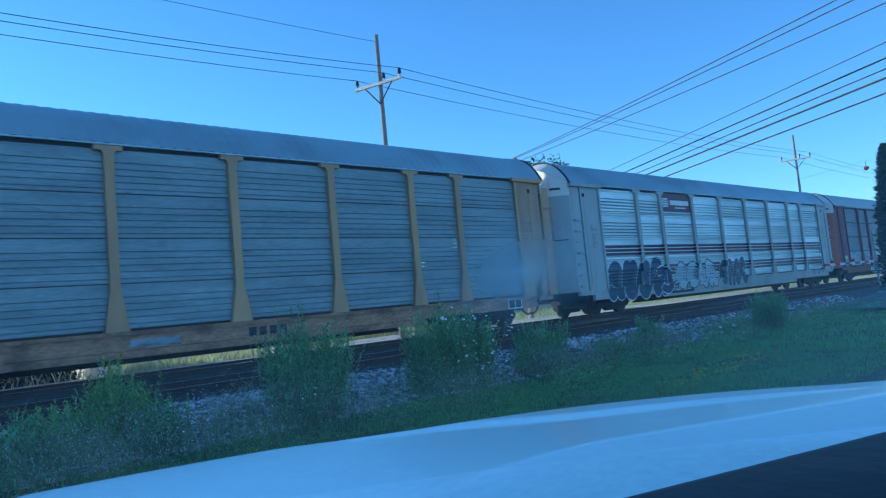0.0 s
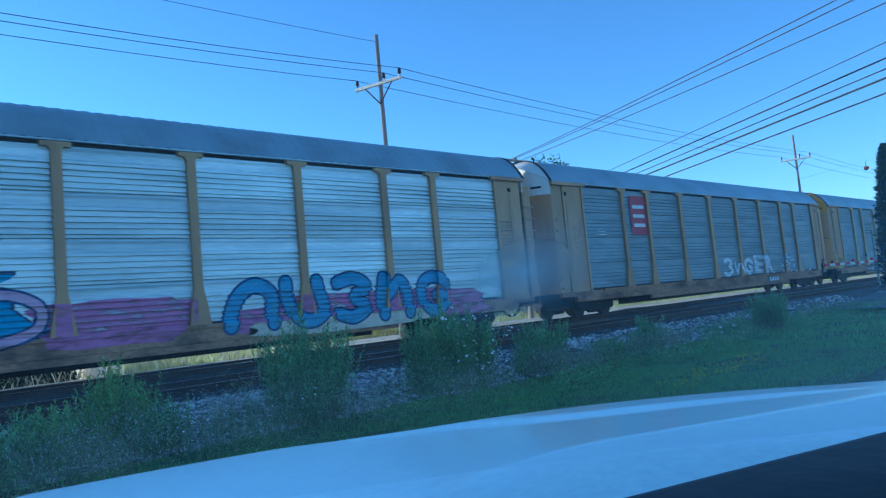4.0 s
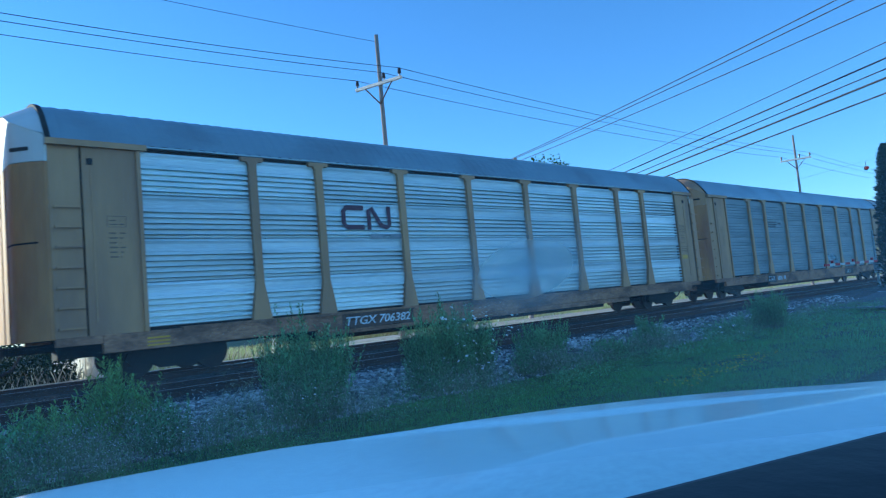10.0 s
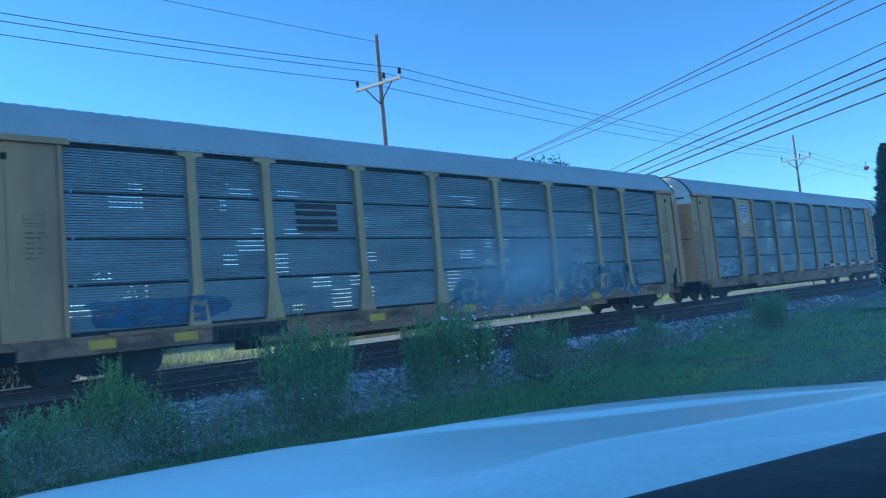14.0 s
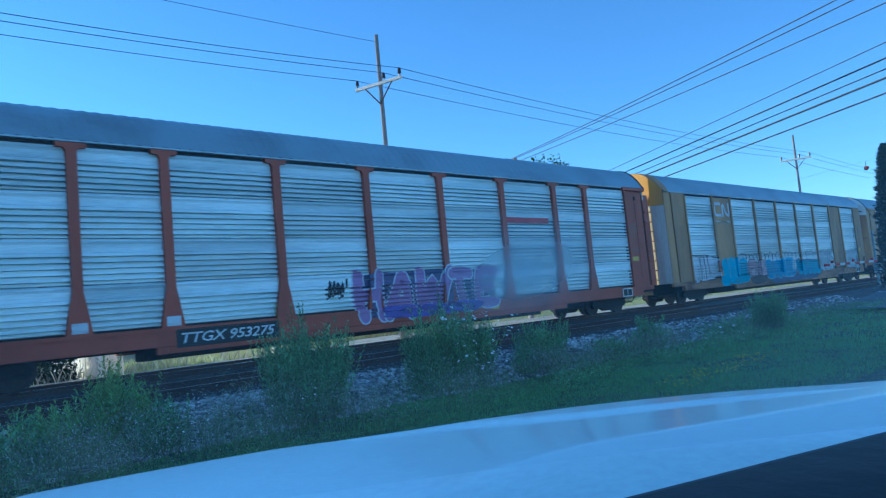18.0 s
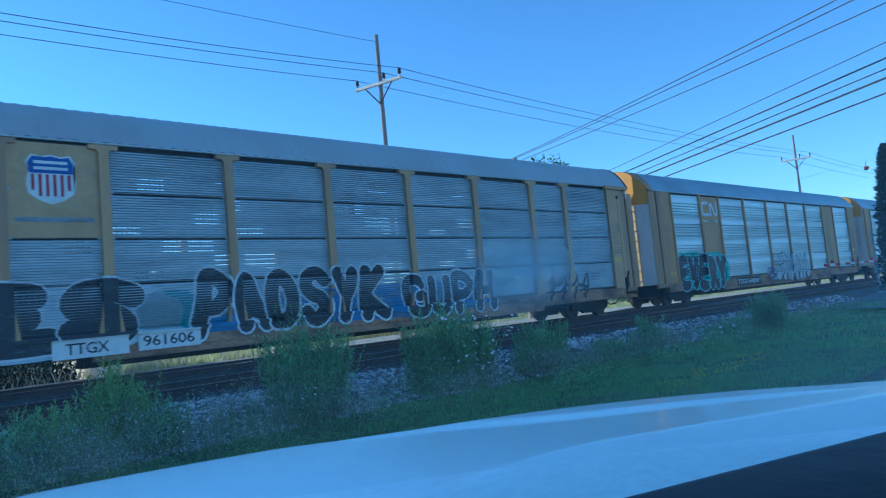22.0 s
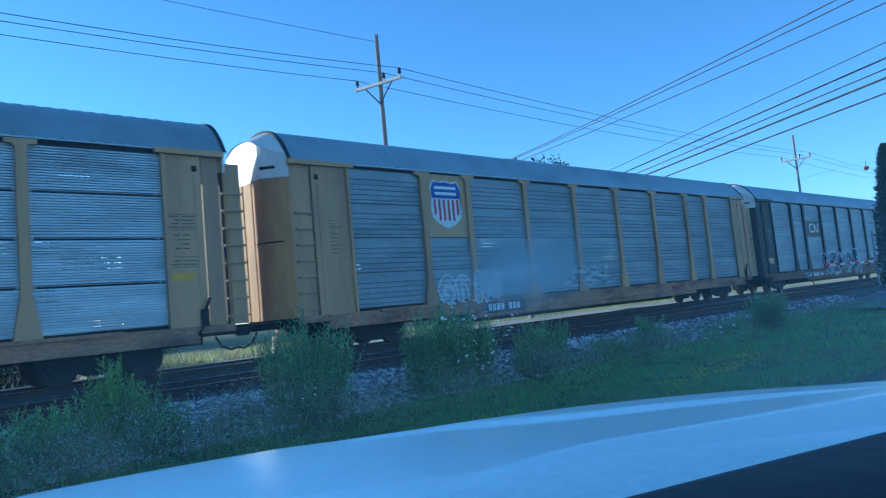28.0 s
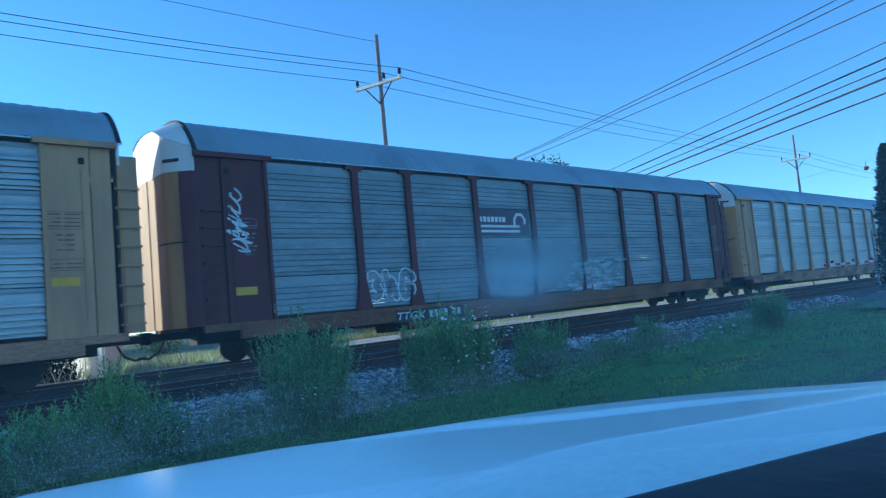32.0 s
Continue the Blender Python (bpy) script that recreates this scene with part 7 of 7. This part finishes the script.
def leaf_litter(name, count, region, z0, z1, size, mat, label, seed, density=None):
    """Countless small leaves at random angles above the ground."""
    rnd = random.Random(seed)
    vs, fs = [], []
    for _ in range(count):
        x, y = rnd.uniform(*region[:2]), rnd.uniform(*region[2:])
        if density is not None and rnd.random() > density(x, y):
            continue
        d = Vector((rnd.uniform(-1, 1), rnd.uniform(-1, 1), rnd.uniform(0.0, 1.2))).normalized()
        hz = z0 + (z1 - z0) * rnd.random() ** 1.4 * (0.55 + 0.9 * abs(noise.noise((x * 1.3, y * 1.3, 7.0))))
        leaf_quad(vs, fs, Vector((x, y, ground_height(x, y) + hz)), d, Vector((rnd.uniform(-1, 1), rnd.uniform(-1, 1), 1)), size * rnd.uniform(0.5, 1.3), size * 0.33)
    tagged(add_mesh(name, mesh_from(name, vs, fs), mat), label, "weeds", kind="stuff")


tufts = lambda x, y: max(0.15, min(1.0, 0.6 + 1.1 * noise.noise((x * 0.7, y * 1.3, 5)) + 0.5 * noise.noise((x * 2.5, y * 3.1, 8))))
patch("verge_grass", 150000, (2.0, 16.0, 3.2, 8.6), 0.065, 0.005, GRASS, "short green grass on the verge in the train's shade", 21, density=tufts)
patch("far_verge_grass", 30000, (14.0, 34.0, 2.0, 9.0), 0.11, 0.02, GRASS, "short green grass on the verge further along", 22, density=tufts)
clumps = lambda x, y: 0.06 + 0.94 * (noise.noise((x * 0.8, y * 0.8, 3)) > 0.05)
leaf_litter("grey_weeds", 30000, (-1.0, 9.5, 7.2, 9.15), 0.02, 0.55, 0.032, STALK, "fine grey-green weeds on the gravel verge", 41, clumps)
leaf_litter("grey_weeds", 22000, (9.0, 28.0, 7.8, 9.4), 0.02, 0.48, 0.055, STALK, "fine grey-green weeds on the gravel verge", 42, clumps)
leaf_litter("green_weeds", 18000, (-1.0, 9.5, 7.0, 9.6), 0.02, 0.42, 0.042, LEAF, "low green weeds on the verge", 43, lambda x, y: float(noise.noise((x * 0.5, y * 0.5, 9)) > -0.05))
leaf_litter("green_weeds", 20000, (9.0, 28.0, 7.2, 9.6), 0.02, 0.34, 0.07, LEAF, "low green weeds on the verge", 44, lambda x, y: float(noise.noise((x * 0.5, y * 0.5, 9)) > -0.05))
leaf_litter("clover", 30000, (2.0, 20.0, 3.2, 8.4), 0.0, 0.07, 0.03, GRASS, "clover and broad leaves in the short grass", 45)
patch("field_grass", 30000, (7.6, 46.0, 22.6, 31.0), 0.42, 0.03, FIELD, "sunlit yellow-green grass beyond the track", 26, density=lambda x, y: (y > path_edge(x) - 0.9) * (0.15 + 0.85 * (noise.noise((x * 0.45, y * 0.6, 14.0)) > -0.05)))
leaf_litter("dark_hedge", 42000, (-9.0, 5.9, 23.0, 24.6), 0.0, 2.2, 0.15, CEDAR, "low dark hedge beside the shed beyond the track", 46)
patch("dead_stalks", 420, (2.0, 14.0, 22.4, 24.5), 0.6, 0.007, SEED, "sparse pale dead stalks beyond the track", 29, lean=0.5)
patch("dry_grass", 3000, (12.0, 34.0, 26.4, 29.0), 0.55, 0.04, GRASS_DRY, "dry straw-coloured grass beyond the track", 27, density=lambda x, y: float(noise.noise((x * 0.35, y * 0.5, 2)) > 0.1))
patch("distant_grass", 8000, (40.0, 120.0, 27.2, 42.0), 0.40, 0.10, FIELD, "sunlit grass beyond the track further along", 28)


def flower_patch(name, count, region, z0, z1, r0, r1, mat, label, seed, density=None):
    rnd = random.Random(seed)
    vs, fs = [], []
    for _ in range(count):
        x, y = rnd.uniform(*region[:2]), rnd.uniform(*region[2:])
        if density is not None and rnd.random() > density(x, y):
            continue
        flower_disc(vs, fs, Vector((x, y, ground_height(x, y) + rnd.uniform(z0, z1))), rnd.uniform(r0, r1), rnd)
    tagged(add_mesh(name, mesh_from(name, vs, fs), mat), label, "flowers", kind="stuff")


clump = lambda x, y: float(noise.noise((x * 0.7, y * 0.7, 4)) > -0.15)
flower_patch("white_wildflowers", 3000, (-0.5, 7.5, 7.1, 9.8), 0.15, 0.75, 0.003, 0.009, FLOWER, "tiny white wildflowers among the weeds", 31, clump)
flower_patch("white_wildflowers", 2600, (7.5, 23.0, 7.9, 10.3), 0.10, 0.5, 0.004, 0.014, FLOWER, "tiny white wildflowers among the weeds", 32, clump)
flower_patch("white_daisies", 64, (7.5, 9.3, 8.0, 8.5), 0.35, 1.5, 0.016, 0.034, FLOWER, "white daisies before the tall weed bush", 34)
flower_patch("white_daisies", 60, (2.5, 7.4, 7.3, 8.2), 0.3, 0.7, 0.008, 0.018, FLOWER, "white daisies among the twiggy weeds", 35)
flower_patch("yellow_wildflowers", 600, (8.6, 13.2, 4.7, 6.2), 0.08, 0.15, 0.010, 0.020, YELLOW_FLOWER, "small yellow wildflowers in the grass", 33, lambda x, y: float(abs(y - 5.2 - 0.12 * (x - 9.7)) < 0.35))


def stones():
    rnd = random.Random(5)
    shapes = []
    for i in range(6):
        bm = bmesh.new()
        bmesh.ops.create_icosphere(bm, subdivisions=1, radius=1.0)
        for v in bm.verts:
            v.co *= rnd.uniform(0.7, 1.15)
        shapes.append(([tuple(v.co) for v in bm.verts], [tuple(v.index for v in f.verts) for f in bm.faces]))
        bm.free()

    def scatter(name, count, region, r0, r1, mat, label, height, keep):
        vs, fs = [], []
        for _ in range(count):
            x, y = rnd.uniform(*region[:2]), rnd.uniform(*region[2:])
            if rnd.random() > keep(x, y):
                continue
            r = rnd.uniform(r0, r1)
            sv, sf = rnd.choice(shapes)
            a = rnd.uniform(0, 6.28)
            ca, sa, f = math.cos(a), math.sin(a), rnd.uniform(0.5, 0.8)
            b = len(vs)
            z = height(x, y) + r * 0.25
            vs += [(x + r * (p * ca - q * sa), y + r * (p * sa + q * ca), z + r * f * w) for p, q, w in sv]
            fs += [tuple(b + j for j in t) for t in sf]
        tagged(add_mesh(name, mesh_from(name, vs, fs), mat), label, "gravel", kind="stuff")

    def bank(x, y):
        u = y - MID
        return max(ground_height(x, y), RAIL_Z + float(np.interp(u, [a for a, _ in BANK], [b for _, b in BANK])))
    scatter("gravel", 19000, (-0.5, 20.0, 8.6, 10.9), 0.022, 0.07, STONE, "loose pale grey gravel beside the track", bank, lambda x, y: (0.35 + 0.65 * (noise.noise((x * 0.6, y * 0.9, 1.0)) > -0.1)) * (1.0 if x < 8 else 0.45))
    scatter("gravel", 1300, (20.0, 33.0, 9.2, 10.8), 0.03, 0.06, STONE, "loose pale grey gravel beside the track", bank, lambda x, y: 0.8)
    scatter("ballast", 20000, (-2.0, 26.0, 10.9, 16.5), 0.025, 0.055, STONE_DARK, "dark ballast along the rails", bank, lambda x, y: 1.0)
    scatter("ballast", 9000, (2.0, 50.0, 16.7, 20.6), 0.03, 0.06, STONE, "sunlit ballast on the far side of the rails", bank, lambda x, y: 1.0)


stones()


# ---------------------------------------------------------------- beyond the track
def tree(x, y, h, r, seed, leaves, label, name="tree", size=0.35, trunk_h=0.35):
    rnd = random.Random(seed)
    t = tagged(new(name), label, "tree", "trees beyond the track")
    t.location = (x, y, -0.1)
    bm = bmesh.new()
    cyl_into(bm, (0, 0, 0), (0, 0, h * 0.6), 0.03 * h, 0.012 * h, 9)
    centres = []
    for i in range(16):
        a = rnd.uniform(0, 6.28)
        z = h * rnd.uniform(trunk_h, 0.92)
        q = r * rnd.uniform(0.3, 0.85) * (1.1 - abs(z / h - 0.6) * 1.3)
        c = Vector((math.cos(a) * q, math.sin(a) * q, z))
        centres.append(c)
        cyl_into(bm, (0, 0, z * 0.55), c, 0.012 * h, 0.004 * h, 6)
    part("trunk", bm, WOOD, t)
    vs, fs = [], []
    for i in range(leaves):
        c = rnd.choice(centres)
        d = Vector((rnd.gauss(0, 1), rnd.gauss(0, 1), rnd.gauss(0, 0.8)))
        p = c + d * r * 0.20
        e = Vector((rnd.uniform(-1, 1), rnd.uniform(-1, 1), rnd.uniform(-0.6, 0.6))).normalized()
        leaf_quad(vs, fs, p, e, Vector((rnd.uniform(-1, 1), rnd.uniform(-1, 1), 1)), size * rnd.uniform(0.6, 1.2), size * 0.6)
    add_mesh("crown", mesh_from("crown", vs, fs), TREE_LEAF, t)
    return t


tree(53.0, 42.0, 15.0, 4.2, 1, 9000, "broad green tree whose top shows above the train", size=0.4)
tree(21.0, 92.0, 14.0, 6.5, 2, 4000, "dark green tree beyond the field", size=0.75)
tree(9.0, 90.0, 15.0, 7.0, 3, 4000, "dark green tree beyond the field", size=0.75)
tree(34.0, 95.0, 12.0, 6.0, 4, 3000, "dark green tree beyond the field", size=0.75)
tree(-6.0, 92.0, 14.0, 7.0, 5, 3000, "dark green tree beyond the field", size=0.75)
for i, (x, y, h) in enumerate(((2.2, 27.0, 2.0), (4.0, 31.0, 2.4), (7.8, 33.0, 1.8), (-0.5, 28.0, 2.2), (24.0, 33.0, 1.6), (20.0, 31.0, 1.5), (34.0, 36.0, 2.2), (44.0, 38.0, 2.4), (56.0, 36.0, 2.2), (66.0, 40.0, 2.8), (13.0, 36.0, 1.6))):
    tree(x, y, h, h * 0.75, 20 + i, 900, "bushy green shrub beyond the track", "shrub", 0.16, 0.15)


def cedar():
    rnd = random.Random(8)
    t = tagged(new("cedar_tree"), "dense dark green cedar beside the road", "tree")
    t.location = (39.2, 9.55, 0.0)
    bm = bmesh.new()
    cyl_into(bm, (0, 0, -0.1), (0, 0, 6.6), 0.16, 0.03, 9)
    part("trunk", bm, WOOD, t)
    vs, fs = [], []
    for i in range(9000):
        u = rnd.random() ** 0.8
        z = 0.25 + 7.1 * u
        r = 1.35 * (1 - u) ** 0.55 * (0.75 + 0.3 * noise.noise((u * 9, i % 7, 2.0))) * rnd.uniform(0.55, 1.05)
        a = rnd.uniform(0, 6.283)
        p = Vector((math.cos(a) * r, math.sin(a) * r, z))
        d = Vector((math.cos(a), math.sin(a), rnd.uniform(0.2, 1.2))).normalized()
        leaf_quad(vs, fs, p, d, Vector((rnd.uniform(-1, 1), rnd.uniform(-1, 1), 1)), rnd.uniform(0.12, 0.28), 0.10)
    add_mesh("crown", mesh_from("crown", vs, fs), CEDAR, t)


cedar()


def trackside_shed():
    """Long low shed whose boarded side catches the sun."""
    c = tagged(new("trackside_shed"), "low cream shed with upright wall boards beyond the track", "shed")
    c.location = (6.25, 21.8, 0.0)
    w = material("cream_board_paint", (0.80, 0.76, 0.66), 0.6, vary=0.08, dirt=(0.52, 0.44, 0.33), streak=(1, 1, 0.2))
    part("wall", boxes((0.0, 0.0, -0.1, 0.5, 6.1, 2.2)), w, c)
    part("roof", boxes((-0.12, -0.15, 2.2, 0.62, 6.25, 2.29), bevel=0.02), ROOF, c)
    part("plinth", boxes((-0.04, -0.04, -0.2, 0.54, 6.14, 0.14)), STONE, c)
    for i in range(10):
        y = 0.12 + 0.6 * i
        part("board", boxes((-0.045, y, 0.16, -0.002, y + 0.50, 2.18)), w, c)


trackside_shed()


def marker_post(x, y, h):
    p = tagged(new("marker_post"), "white wooden marker post beyond the track", "post")
    p.location = (x, y, 0)
    part("shaft", boxes((-0.06, -0.06, -0.2, 0.06, 0.06, h), bevel=0.015), WHITE, p)
    part("cap", boxes((-0.075, -0.075, h, 0.075, 0.075, h + 0.05), bevel=0.02), WHITE, p)


marker_post(11.85, 22.0, 0.92)


# ---------------------------------------------------------------- crossing furniture
def crossing_gate():
    g = tagged(new("crossing_gate"), "lowered red and white railway crossing gate", "crossing gate")
    g.location = (36.9, 12.15, 0.05)
    a = math.atan2(-0.75, 4.9)
    g.rotation_euler = (0, 0, a)
    bm = bmesh.new()
    cyl_into(bm, (5.6, 0.25, -0.1), (5.6, 0.25, 3.3), 0.06, n=12)
    part("mast", bm, ROOF, g)
    part("gate_box", boxes((5.2, -0.05, 1.0, 5.65, 0.25, 1.75), bevel=0.03), ROOF, g)
    red, white = spray(0.5, 0.03, 0.03, 0.05), spray(0.75, 0.74, 0.7, 0.05)
    for i in range(11):
        x = -0.3 + 0.5 * i
        part("arm_stripe", boxes((x, -0.02, 1.58, x + 0.5, 0.02, 1.70)), white if i % 2 else red, g)
    for x in (0.5, 2.6, 4.6):
        bm = bmesh.new()
        cyl_into(bm, (x, -0.05, 1.78), (x, 0.05, 1.78), 0.07, n=10)
        part("gate_lamp", bm, red, g)


crossing_gate()


def beacon():
    b = tagged(new("traffic_beacon"), "small dark hanging beacon with a red lens over the road", "beacon")
    b.location = (44.8, 12.0, 7.08)
    bm = bmesh.new()
    bmesh.ops.create_uvsphere(bm, u_segments=14, v_segments=10, radius=0.13)
    part("housing", bm, PORCELAIN, b)
    bm = bmesh.new()
    cyl_into(bm, (-0.11, -0.09, 0), (-0.15, -0.12, 0), 0.09, n=12)
    part("lens", bm, spray(0.45, 0.03, 0.02, 0.05), b)
    bm = bmesh.new()
    cyl_into(bm, (0, 0, 0.1), (0, 0, 0.42), 0.012, n=6)
    part("hanger", bm, CABLE, b)
    wire_between("span_wire", (34.5, -6.0, 7.6), (55.1, 30.0, 7.6), 0.1, 0.005, CABLE_FINE, "thin span wire holding the beacon")


beacon()


def far_pole():
    p = tagged(new("utility_pole"), "wooden utility pole beside the road, beyond the train", "utility pole", "poles along the railway")
    p.location = (29.9, 25.55, 0)
    bm = bmesh.new()
    cyl_into(bm, (0, 0, -0.3), (0, 0, 9.55), 0.16, 0.10, 12)
    part("pole_shaft", bm, WOOD, p)
    part("crossarm", boxes((-0.9, -0.05, 9.34, 1.0, 0.05, 9.46)), WOOD, p)
    q = tagged(new("utility_pole"), "wooden utility pole beside the road, carrying cables", "utility pole", "poles along the railway")
    q.location = (47.4, 41.0, 0)
    bm = bmesh.new()
    cyl_into(bm, (0, 0, -0.3), (0, 0, 9.0), 0.16, 0.10, 12)
    part("pole_shaft", bm, WOOD, q)
    part("crossarm", boxes((-3.6, -0.06, 7.9, 3.6, 0.06, 8.02)), WOOD, q)


far_pole()


# ---------------------------------------------------------------- things that move
def run_of_train(t):
    """Way covered by the train after t seconds; it surges a little in the middle."""
    surge = 0.77 * max(0.0, min(1.0, (t - 14.5) / 2.0, (20.0 - t) / 0.5))
    return SPEED * t + GAIN * t * t / 2 + surge


def motions():
    for car, x0 in [*zip(TRAIN, FRONTS), *zip(LEADERS, LEADER_FRONTS)]:
        walk(car, [(i / 2, pose(x0 - run_of_train(i / 2), NEAR, RAIL_Z)) for i in range(65)])


motions()
